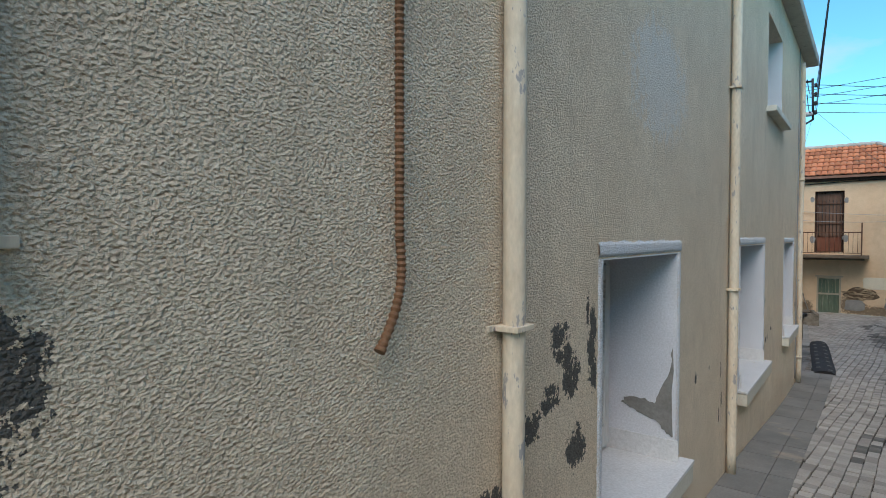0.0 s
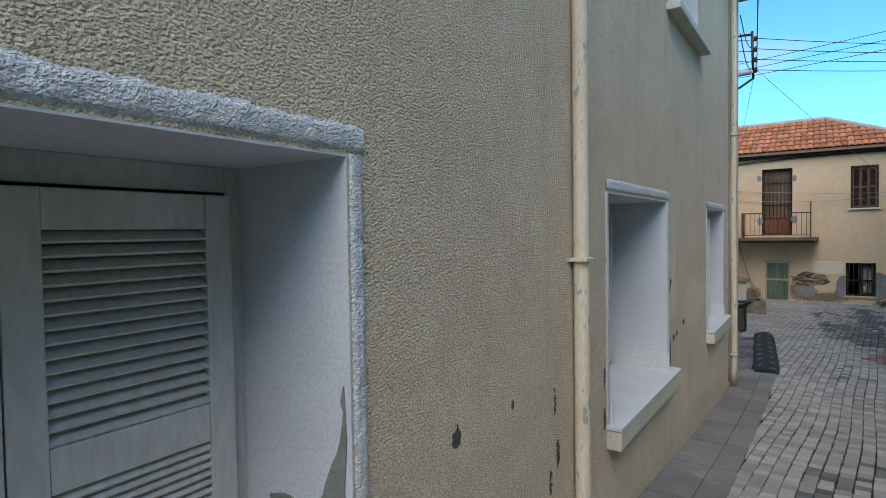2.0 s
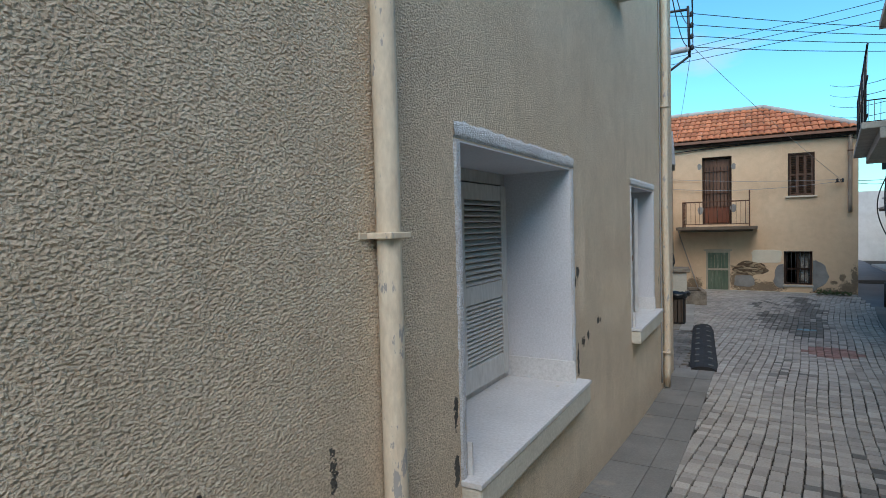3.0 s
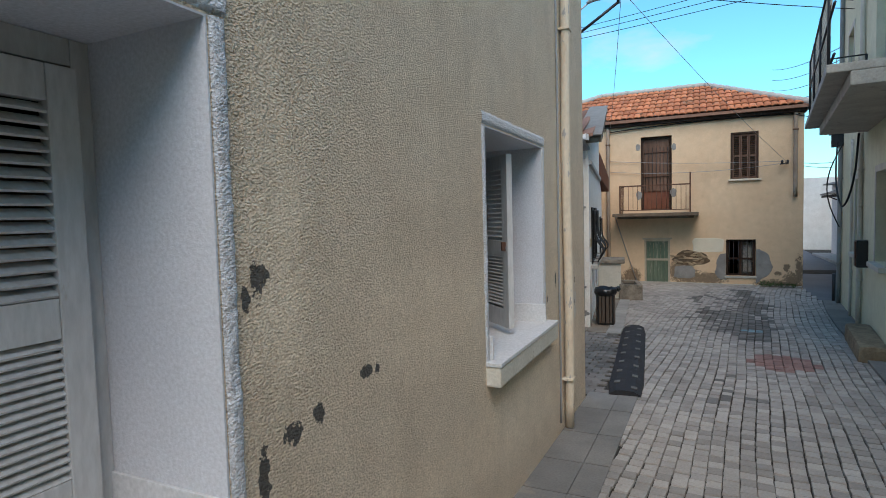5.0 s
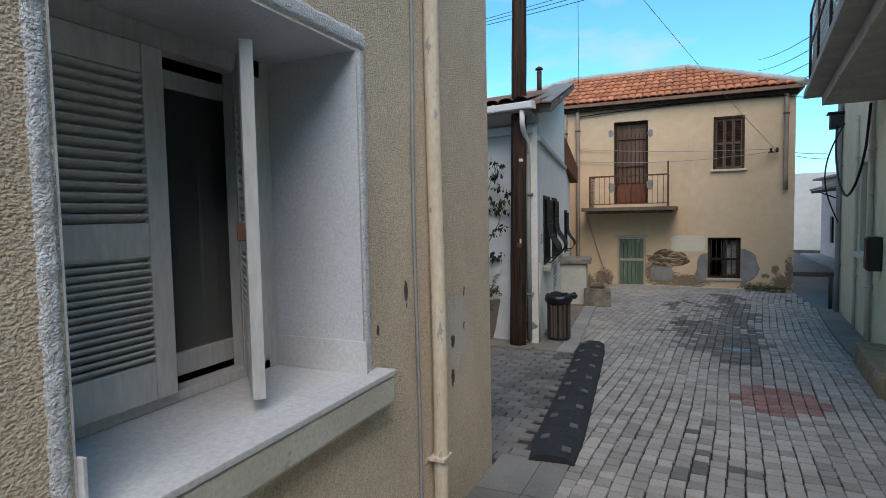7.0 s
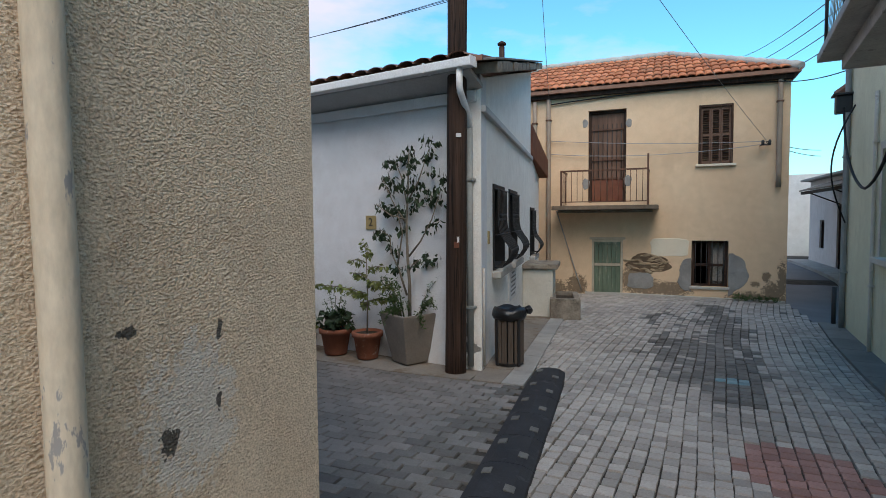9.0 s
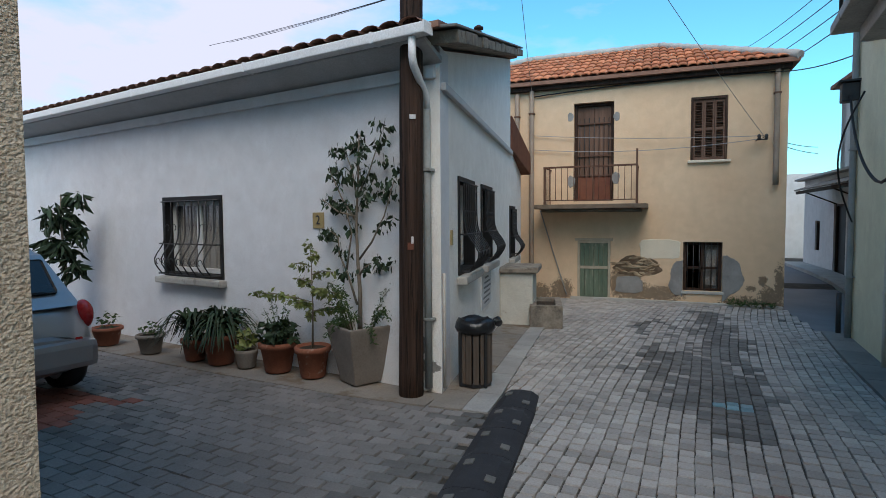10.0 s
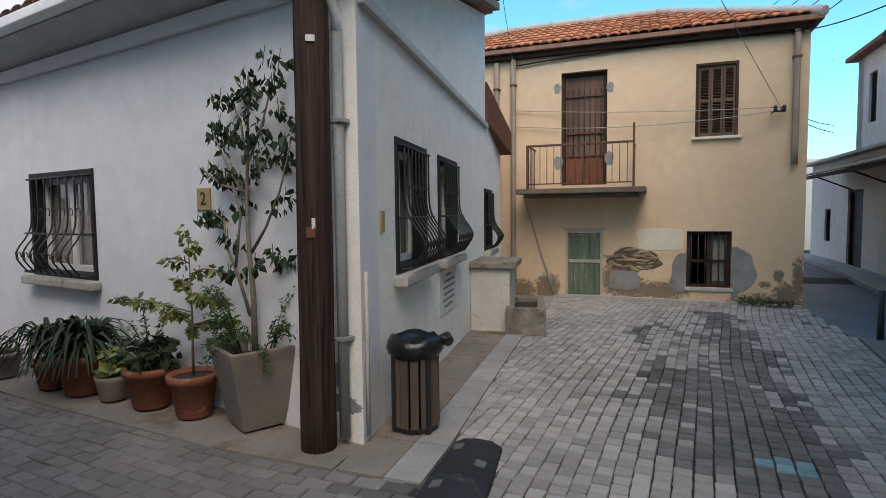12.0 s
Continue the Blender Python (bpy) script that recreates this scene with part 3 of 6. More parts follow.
def street_window(idx, o, label, leaves, jamb=0.0):
    """One window of the beige house: painted band, lining, sill and shutters."""
    y0, y1, z0, z1 = o
    win = thing("window_%d" % idx, label, "window", kind="structure")
    # painted band round the opening, lumpy and uneven by hand
    bm = bmesh.new()
    for a, b, c, d in ((y0 - 0.05, y0 - 0.001, z0, z1 + 0.001), (y1 + 0.001, y1 + 0.055, z0, z1 + 0.001), (y0 - 0.05, y1 + 0.055, z1 + 0.002, z1 + 0.078)):
        upright = d - c > b - a
        k, rows = int(max(d - c, b - a) / 0.012), []
        for i in range(k + 1):
            s, row = i / k, []
            for q in range(6):
                w = q / 5
                p = Vector((0, a + (b - a) * (w if upright else s), c + (d - c) * (s if upright else w)))
                e = 0.010 * noise.noise(p * 17 + Vector((idx, 0, 0))) + 0.004 * noise.noise(p * 60)
                if upright and ((a < y0 - 0.01 and q == 0) or (a > y1 and q == 5)):
                    p.y += e
                elif not upright and q == 5:
                    p.z += 1.4 * e
                lump = 0.007 + 0.004 * noise.noise(p * 26) + 0.004 * noise.noise(p * 75)
                row.append(bm.verts.new((WX - 0.004 if q in (0, 5) else WX + max(0.003, lump), p.y, p.z)))
            rows.append(row)
        for ra, rb_ in zip(rows, rows[1:]):
            for q in range(5):
                bm.faces.new((ra[q], ra[q + 1], rb_[q + 1], rb_[q])).smooth = 0 < q < 4
    bmesh.ops.recalc_face_normals(bm, faces=bm.faces)
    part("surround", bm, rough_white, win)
    bm = bmesh.new()
    t = 0.006
    box(bm, WX - 0.58, WX + 0.001, y0 + 0.0005, y0 + t, z0, z1 - t)
    box(bm, WX - 0.58, WX + 0.001, y1 - t, y1 - 0.0005, z0, z1 - t)
    box(bm, WX - 0.58, WX + 0.001, y0, y1, z1 - t, z1 - 0.0005)
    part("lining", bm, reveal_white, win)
    bm = bmesh.new()
    box(bm, WX - 0.5, WX + 0.02, y1 - 0.016, y1 - 0.0065, z0 + 0.002, z0 + 0.13, 0.002)
    box(bm, WX - 0.5, WX + 0.02, y0 + 0.0065, y0 + 0.016, z0 + 0.002, z0 + 0.13, 0.002)
    part("upstand", bm, sill_stone, win)
    part("sill", solid(WX - 0.55, WX + 0.085, y0 - 0.05, y1 + 0.10, z0 - 0.02, z0 + 0.002, 0.004), sill_stone, win, "smooth pale stone sill slab")
    part("sill_nose", solid(WX - 0.01, WX + 0.08, y0 - 0.045, y1 + 0.095, z0 - 0.13, z0 - 0.021, 0.012), sill_edge, win)
    bm = bmesh.new()
    xf = WX - 0.45
    for a, b, c, d in ((y0 + t, y0 + 0.055, z0, z1 - t), (y1 - 0.055 - jamb, y1 - t, z0, z1 - t), (y0 + 0.055, y1 - 0.055, z1 - 0.075, z1 - t), (y0 + 0.055, y1 - 0.055, z0 + 0.003, z0 + 0.04)):
        box(bm, xf - 0.035, xf + 0.035, a, b, c, d, 0.003)
    part("window_frame", bm, shutter_paint, win)
    h = z1 - z0 - 0.13
    for hinge, ang, *own in leaves:
        w = own[0] if own else (y1 - y0 - 0.12) / 2
        lf = make_leaf(w, h, 15, 15)
        lf.parent = win
        yy = y0 + 0.058 if hinge == "near" else y1 - 0.058 - jamb
        turn = 90 - ang if hinge == "near" else -90 + ang
        lf.matrix_basis = pose(xf + 0.045, yy, z0 + 0.045, 0, 0, turn)
        part("knob", solid(w - 0.045, w - 0.025, 0.018, 0.045, h * 0.45, h * 0.5, 0.003) if hinge == "near" else solid(w - 0.045, w - 0.025, -0.045, -0.018, h * 0.45, h * 0.5, 0.003), rail_rust, lf)
    return win, xf


street_window(1, W_ONE, "recessed street window with two closed grey louvred shutters", (("near", 0), ("far", 0)))
chip = bmesh.new()
cpts = [(-0.02, 1.66), (-0.035, 1.52), (-0.09, 1.40), (-0.12, 1.31), (-0.18, 1.335), (-0.30, 1.32), (-0.33, 1.285), (-0.27, 1.26), (-0.20, 1.235), (-0.10, 1.20), (-0.05, 1.14), (-0.015, 1.13)]
crng = random.Random(2)
cpts = [(a[0] + (b[0] - a[0]) * s + crng.uniform(-0.008, 0.008) * (s > 0), a[1] + (b[1] - a[1]) * s + crng.uniform(-0.008, 0.008) * (s > 0)) for a, b in zip(cpts, cpts[1:] + cpts[:1]) for s in (0, 0.25, 0.5, 0.75)]
cv = [[chip.verts.new((WX + x, W_ONE[1] - d, z)) for x, z in cpts] for d in (0.004, 0.011)]
chip.faces.new(cv[1])
for i in range(len(cpts)):
    chip.faces.new((cv[0][i], cv[0][(i + 1) % len(cpts)], cv[1][(i + 1) % len(cpts)], cv[1][i]))
bmesh.ops.recalc_face_normals(chip, faces=chip.faces)
part("chip", chip, cement_dark, bpy.data.objects["window_1"], "bare grey cement where paint flaked off")
street_window(2, W_TWO, "recessed street window with white reveal and closed louvred shutters", (("near", 0), ("far", 0)))
win3, xf3 = street_window(3, W_THREE, "recessed street window with one louvred shutter swung open", (("near", 0, 0.53), ("far", 47, 0.45)), 0.13)
# glazed casement seen behind the open leaf
bm = bmesh.new()
ym = (W_THREE[0] + W_THREE[1]) / 2
for a, b, c, d in ((ym, ym + 0.05, 1.05, 2.12), (W_THREE[1] - 0.11, W_THREE[1] - 0.06, 1.05, 2.12), (ym + 0.05, W_THREE[1] - 0.11, 1.05, 1.13), (ym + 0.05, W_THREE[1] - 0.11, 2.06, 2.12)):
    box(bm, xf3 - 0.09, xf3 - 0.05, a, b, c, d, 0.003)
part("casement", bm, shutter_paint, win3)
# grey sheet added behind the pane so that the glass reads grey
part("curtain", solid(xf3 - 0.084, xf3 - 0.078, ym + 0.03, W_THREE[1] - 0.09, 1.06, 2.11), grey_backing, win3)
part("pane", solid(xf3 - 0.073, xf3 - 0.068, ym + 0.045, W_THREE[1] - 0.105, 1.12, 2.07), m_glass, win3)
# upper window
win4 = thing("window_4", "upstairs window with a plain stone sill in the beige wall", "window", kind="structure")
part("sill", solid(WX - 0.3, WX + 0.10, UPPER[0] - 0.08, UPPER[1] + 0.1, 3.66, 3.722, 0.01), sill_edge, win4)
bm = bmesh.new()
for a, b in ((UPPER[0] + 0.002, UPPER[0] + 0.06), (UPPER[1] - 0.06, UPPER[1] - 0.002)):
    box(bm, WX - 0.32, WX - 0.25, a, b, UPPER[2], UPPER[3])
box(bm, WX - 0.32, WX - 0.25, UPPER[0] + 0.06, UPPER[1] - 0.06, UPPER[3] - 0.06, UPPER[3] - 0.002)
part("window_frame", bm, shutter_paint, win4)
bm = bmesh.new()
box(bm, WX - 0.42, WX + 0.001, UPPER[1] - 0.006, UPPER[1] - 0.0005, UPPER[2], UPPER[3])
box(bm, WX - 0.42, WX + 0.001, UPPER[0] + 0.0005, UPPER[0] + 0.006, UPPER[2], UPPER[3])
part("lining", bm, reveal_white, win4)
part("pane", solid(WX - 0.29, WX - 0.284, UPPER[0] + 0.06, UPPER[1] - 0.06, UPPER[2], UPPER[3] - 0.06), m_glass, win4)


def downpipe(label, y, r, z_low, z_high, brackets, mat, group="downpipes on the beige wall", wob=0.0):
    dp = thing("downpipe", label, "pipe", group)
    pts = [(WX + r + 0.008 + wob * math.sin(z * 2.1), y + wob * math.sin(z * 1.3), z) for z in np.arange(z_low, z_high + 0.01, 0.2)]
    part("pipe", rod(pts, r, 14), mat, dp)
    for z in brackets:
        bm = bmesh.new()
        box(bm, WX - 0.01, WX + 2 * r + 0.016, y - r - 0.016, y + r + 0.016, z - 0.009, z + 0.009, 0.003)
        box(bm, WX - 0.01, WX + 0.006, y - r - 0.05, y + r + 0.05, z - 0.009, z + 0.009, 0.002)
        part("bracket", bm, pipe_cream, dp)
    return dp


downpipe("cream downpipe with flaking paint and grey patches", -0.535, 0.035, 0.55, 5.2, (2.05, 3.6), pipe_cream)
downpipe("grey painted conduit high on the beige wall", -1.83, 0.02, 2.3, 5.2, (2.32,), pipe_grey)
downpipe("slender cream downpipe against the beige wall", 2.93, 0.036, 0.4, 5.2, (1.90, 3.5), pipe_cream)
downpipe("cream downpipe near the house corner", 8.36, 0.036, 0.02, 5.2, (0.42, 3.2), pipe_cream, wob=0.006)
cable = thing("wall_cable", "thin grey cable clipped beside the downpipe", "cable")
part("cable", rod([(WX + 0.012, 8.20 + 0.01 * math.sin(z * 3), z) for z in np.arange(0.1, 5.2, 0.15)], 0.009, 6), wire_grey, cable)
hose = thing("corrugated_hose", "brown corrugated plastic drain hose hanging down the wall", "hose")
hp = [Vector((WX + 0.026, -1.035, z)) for z in np.arange(5.2, 2.32, -0.0075)]
hp += [Vector((WX + 0.026 + 0.012 * s, -1.035 + 0.012 * math.sin(s * 3) - 0.075 * s * s, 2.32 - 0.24 * s)) for s in np.linspace(0, 1, 34)]
bm = rod(hp, 0.0125, 12, ring=lambda i, s: 1.0 if i % 2 else 0.72)
for f in bm.faces:
    f.smooth = False
part("hose", bm, hose_brown, hose)
part("hose_mouth", rod([hp[-1], hp[-1] + (hp[-1] - hp[-2]).normalized() * 0.012], 0.0135, 12), hose_brown, hose)

# ---- the white cottage on the corner ----
CX, CY = -1.12, 13.05
UF, US = Vector((0.981, -0.191)), Vector((-0.131, 0.991))
front = frame_at((CX - UF.x * 12, CY - UF.y * 12, 0), UF)
side = frame_at((CX, CY, 0), US)
A_WIN = (7.86, 9.03, 0.74, 1.72)
SIDE_WINS = ((0.70, 1.57, 0.86, 1.85), (2.02, 2.90, 0.86, 1.85), (4.93, 5.72, 0.74, 1.65))
GAB = 5.1


def trimmed(bm, m):
    """Cut away what stands out in front of the face of the wall whose pose is m."""
    no = m.to_3x3() @ Vector((0, -1, 0))
    bmesh.ops.bisect_plane(bm, geom=list(bm.verts) + list(bm.edges) + list(bm.faces), plane_co=m.translation + no * 0.0015, plane_no=no, clear_outer=True)
    bmesh.ops.holes_fill(bm, edges=[e for e in bm.edges if e.is_boundary], sides=0)
    return bm


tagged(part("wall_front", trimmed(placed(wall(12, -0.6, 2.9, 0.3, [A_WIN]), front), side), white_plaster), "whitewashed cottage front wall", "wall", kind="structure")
tagged(part("wall_side", trimmed(placed(wall(6.9, -0.6, 2.6, 0.3, SIDE_WINS), side), front), white_side), "whitewashed cottage side wall towards the street", "wall", kind="structure")
tagged(part("wall_gable", trimmed(placed(wall(GAB, 2.601, 2.9, 0.3, top=lambda u: 2.86 + 0.258 * u), side), front), white_side), "whitewashed gable above a raised plaster band", "wall", kind="structure")
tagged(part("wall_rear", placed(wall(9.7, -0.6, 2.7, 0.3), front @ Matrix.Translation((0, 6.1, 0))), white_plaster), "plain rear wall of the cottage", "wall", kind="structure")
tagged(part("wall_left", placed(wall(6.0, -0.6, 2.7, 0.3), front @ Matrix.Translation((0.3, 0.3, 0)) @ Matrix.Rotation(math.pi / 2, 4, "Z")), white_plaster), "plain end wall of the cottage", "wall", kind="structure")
# raised band along the gable
bm = bmesh.new()
box(bm, 0.02, GAB, -0.05, -0.0005, 2.53, 2.60, 0.01)
tagged(part("trim", placed(bm, side), soffit_shade), "raised plaster band under the gable", "trim", kind="structure")
roof = thing("cottage_roof", "low-pitched cottage roof of weathered brown tiles", "roof", kind="structure")
bm = bmesh.new()
SL = 0.258
c1 = []
for u, v in ((-0.3, -0.34), (12.20, -0.34), (10.42, 5.0), (-0.3, 5.0)):
    for dz in (0, 0.05):
        c1.append(bm.verts.new((u, v, 2.93 + SL * (v + 0.34) * 0.94 + dz)))
for q in ((1, 3, 5, 7), (6, 4, 2, 0), (0, 2, 3, 1), (2, 4, 5, 3), (4, 6, 7, 5), (6, 0, 1, 7)):
    bm.faces.new([c1[i] for i in q])
part("roof_deck", placed(bm, front), tile_dark, roof)
bm = bmesh.new()
for i in range(62):
    u = -0.25 + i * 0.2
    sh = -0.333
    prev = None
    for k in range(7):
        a = math.pi * k / 6
        row = [bm.verts.new((u + 0.095 * math.cos(a) + sh * max(0.0, v + 0.34) * (u / 12), v, 3.01 + SL * (v + 0.34) * 0.94 + 0.04 * math.sin(a))) for v in (-0.40, 1.3, 3.1, 5.0)]
        if prev:
            for j in range(3):
                bm.faces.new((prev[j], row[j], row[j + 1], prev[j + 1]))
        prev = row
tiles = part("tile_rows", placed(bm, front), tile_dark, roof)
tiles["kind"] = "stuff"
# soffit board from wall to gutter
bm = bmesh.new()
sv = [bm.verts.new(p) for p in ((-0.2, -0.002, 2.755), (12.02, -0.002, 2.755), (12.05, -0.32, 2.865), (-0.2, -0.32, 2.865), (-0.2, -0.002, 2.80), (12.02, -0.002, 2.80), (12.05, -0.32, 2.90), (-0.2, -0.32, 2.90))]
for q in ((0, 1, 2, 3), (7, 6, 5, 4), (0, 4, 5, 1), (1, 5, 6, 2), (2, 6, 7, 3), (3, 7, 4, 0)):
    bm.faces.new([sv[i] for i in q])
part("soffit", placed(bm, front), soffit_shade, roof)
bm = bmesh.new()
box(bm, 0.0, 11.96, -0.045, -0.0005, 2.63, 2.745, 0.012)
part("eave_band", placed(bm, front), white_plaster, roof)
# verge on the street side: brown stone coping with a pale edge
bm = bmesh.new()
rng = random.Random(5)
for i in range(18):
    a, b = i * 0.3 - 0.2, i * 0.3 + 0.092
    m = Matrix.Translation((a, 0, 2.90 + SL * a)) @ Matrix.Rotation(-math.atan(SL), 4, "Y")
    box(bm, 0, 0.3, -0.20 - 0.02 * rng.random(), 0.16, 0.0, 0.09 + 0.02 * rng.random(), 0.01, m)
part("verge", placed(bm, side), trough_stone, roof)
bm = bmesh.new()
box(bm, -0.3, 5.3, -0.22, 0.2, 0.121, 0.142, 0.004, Matrix.Translation((0, 0, 2.90)) @ Matrix.Rotation(-math.atan(SL), 4, "Y"))
part("verge_cap", placed(bm, side), cement_dark, roof)
gut = thing("gutter", "white box gutter along the cottage eave", "gutter")
part("trough", placed(solid(-0.25, 12.12, -0.44, -0.325, 2.875, 2.96, 0.012), front), gutter_white, gut)
for u in (2.0, 4.0, 6.0, 8.0, 10.0, 11.6):
    part("clip", placed(solid(u - 0.012, u + 0.012, -0.445, -0.32, 2.87, 2.965, 0.003), front), gutter_white, gut)
part("end_cap", placed(solid(12.12, 12.135, -0.446, -0.32, 2.87, 2.965, 0.003), front), gutter_white, gut)
dpw = thing("downpipe", "grey downpipe with a white elbow at the cottage corner", "pipe")
part("elbow", placed(rod([(11.98, -0.385, 2.88), (11.98, -0.385, 2.72), (11.975, -0.36, 2.66), (11.92, -0.15, 2.52), (11.90, -0.07, 2.46), (11.89, -0.05, 2.36)], 0.032, 12), front), gutter_white, dpw)
part("pipe", placed(rod([(11.89, -0.05, 2.38), (11.89, -0.05, 1.2), (11.89, -0.05, -0.06)], 0.033, 12), front), pipe_grey, dpw)
for z in (0.55, 1.85):
    part("bracket", placed(solid(11.84, 11.94, -0.09, -0.0, z - 0.012, z + 0.012, 0.003), front), pipe_grey, dpw)
cond = thing("conduit", "flaking cream cable conduit low on the cottage corner", "pipe")
part("conduit", placed(rod([(0.05, -0.016, 0.95), (0.05, -0.016, 0.4), (0.05, -0.016, -0.07)], 0.014, 8), side), concrete, cond)
tagged(part("street_plate", placed(solid(0.36, 0.43, -0.015, -0.0005, 1.18, 1.32, 0.003), side), ochre_plate), "small bronze plate on the cottage wall", "plate")
# house number
hn = thing("house_number", "ochre house number plate with the figure 2", "plate")
part("plate", placed(solid(10.47, 10.62, -0.014, -0.0005, 1.34, 1.50, 0.004), front), ochre_plate, hn)


def letters(text, size, m, mat, name, parent):
    cu = bpy.data.curves.new(name, "FONT")
    cu.body, cu.size, cu.extrude, cu.align_x, cu.align_y = text, size, 0.002, "CENTER", "CENTER"
    tmp = bpy.data.objects.new(name, cu)
    scene.collection.objects.link(tmp)
    me = bpy.data.meshes.new_from_object(tmp.evaluated_get(bpy.context.evaluated_depsgraph_get()))
    bpy.data.objects.remove(tmp)
    me.transform(m)
    me.materials.clear()
    me.materials.append(mat)
    ob = new(name, me)
    ob.parent = parent
    return ob


letters("2", 0.13, front @ Matrix.Translation((10.545, -0.016, 1.42)) @ Matrix.Rotation(math.pi / 2, 4, "X"), black_iron, "numeral", hn)
sg = thing("notice_board", "pale painted notice with faded lettering on the cottage wall", "sign")
part("board", placed(solid(2.02, 2.78, -0.012, -0.0005, 0.30, 0.74, 0.003), side), sign_grey, sg)
bm = bmesh.new()
for i, (a, b) in enumerate(((0.25, 0.45), (0.2, 0.6), (0.15, 0.62), (0.18, 0.55), (0.12, 0.6), (0.2, 0.5))):
    box(bm, 2.02 + a, 2.02 + b + 0.08, -0.015, -0.0125, 0.665 - i * 0.062, 0.69 - i * 0.062)
part("lettering", placed(bm, side), sign_ink, sg)
# brown boarded hood at the rear of the side wall
hood = thing("roof_hood", "dark brown timber hood over the lower rear wall", "hood")
bm = bmesh.new()
hv = []
for u, za, zb, o in ((5.12, 2.62, 3.22, 0.03), (6.95, 2.32, 2.72, 0.20)):
    for oo, z in ((-o, za), (-o - 0.0, zb), (0.1, zb), (0.1, za)):
        hv.append(bm.verts.new((u, oo, z)))
for q in ((0, 1, 2, 3), (7, 6, 5, 4), (0, 4, 5, 1), (1, 5, 6, 2), (2, 6, 7, 3), (3, 7, 4, 0)):
    bm.faces.new([hv[i] for i in q])
bmesh.ops.recalc_face_normals(bm, faces=bm.faces)
bmesh.ops.bevel(bm, geom=list(bm.edges), offset=0.015, segments=1, affect="EDGES")
part("hood_board", placed(bm, side), rust_red, hood)


def grille(m, w, h, parent, bars=8):
    """A bellied wrought-iron window grille: x along the wall, -y outwards."""
    def at(x, z, out):
        return m @ Vector((x, -out, z))

    def belly(s):
        return 0.03 + 0.15 * math.exp(-((s - 0.2) / 0.18) ** 2)
    for i in range(bars):
        x = w * (i + 0.5) / bars
        part("bar", rod([at(x, h * s, belly(s)) for s in np.linspace(0.02, 0.98, 15)], 0.008, 6), black_iron, parent)
    for s in (0.02, 0.42, 0.98):
        part("rail", rod([at(0, h * s, 0.0), at(0.0, h * s, belly(s)), at(w * 0.5, h * s, belly(s)), at(w, h * s, belly(s)), at(w, h * s, 0.0)], 0.009, 6), black_iron, parent)
    for i in range(bars - 1):
        x = w * (i + 1) / bars
        for z0, sgn in ((0.18, 1), (0.62, -1)):
            pts = []
            for k in range(15):
                a = k / 14 * 4.6
                rr = 0.055 - 0.009 * a
                pts.append(at(x + sgn * rr * math.cos(a), h * z0 + rr * 1.2 * math.sin(a), belly(z0) + 0.004))
            part("scroll", rod(pts, 0.005, 5), black_iron, parent)


def cottage_window(idx, m, o, label, deep):
    x0, x1, z0, z1 = o
    win = thing("window_%d" % idx, label, "window", kind="structure")
    bm = bmesh.new()
    for a, b, c, d in ((x0 + 0.001, x0 + 0.05, z0 + 0.001, z1), (x1 - 0.05, x1 - 0.001, z0 + 0.001, z1), (x0 + 0.05, x1 - 0.05, z1 - 0.05, z1 - 0.001), (x0 + 0.05, x1 - 0.05, z0 + 0.001, z0 + 0.045)):
        box(bm, a, b, -0.018, deep, c, d, 0.004)
    part("surround", placed(bm, m), black_frame, win, "black painted surround")
    bm = bmesh.new()
    xm = (x0 + x1) / 2
    for a, b, c, d in ((x0 + 0.05, x0 + 0.11, z0 + 0.05, z1 - 0.05), (x1 - 0.11, x1 - 0.05, z0 + 0.05, z1 - 0.05), (xm - 0.04, xm + 0.04, z0 + 0.05, z1 - 0.05), (x0 + 0.05, x1 - 0.05, z1 - 0.11, z1 - 0.05), (x0 + 0.05, x1 - 0.05, z0 + 0.05, z0 + 0.11)):
        box(bm, a, b, deep - 0.05, deep, c, d, 0.004)
    part("casement", placed(bm, m), window_white, win)
    part("pane", placed(solid(x0 + 0.1, x1 - 0.1, deep - 0.03, deep - 0.025, z0 + 0.1, z1 - 0.1), m), m_glass, win)
    bm = bmesh.new()
    k = 26
    pr = None
    for i in range(k + 1):
        x = x0 + 0.02 + (x1 - x0 - 0.04) * i / k
        y = deep + 0.03 + 0.018 * math.sin(i * 1.9)
        cur = (bm.verts.new((x, y, z0 + 0.02)), bm.verts.new((x, y, z1 - 0.02)))
        if pr:
            bm.faces.new((pr[0], cur[0], cur[1], pr[1]))
        pr = cur
    part("curtain", placed(bm, m), curtain, win)
    part("sill", placed(solid(x0 - 0.07, x1 + 0.05, -0.11, -0.0005, z0 - 0.085, z0 - 0.002, 0.02), m), concrete, win)
    g = thing("window_grille", "black wrought-iron window grille with a bellied foot and scrolls", "grille", "grilles of the cottage windows")
    grille(m @ Matrix.Translation((x0 + 0.03, -0.02, z0 + 0.02)), x1 - x0 - 0.06, z1 - z0 - 0.06, g)
    return win


cottage_window(5, front, A_WIN, "cottage window with black surround and pale curtains", 0.14)
for i, o in enumerate(SIDE_WINS):
    cottage_window(6 + i, side, o, "cottage side window with a black surround", 0.16)
tagged(part("ceiling", placed(solid(0.3, 9.6, 0.32, 5.9, 2.45, 2.5), front), inside_dark), "plain ceiling inside the cottage", "ceiling", kind="structure")

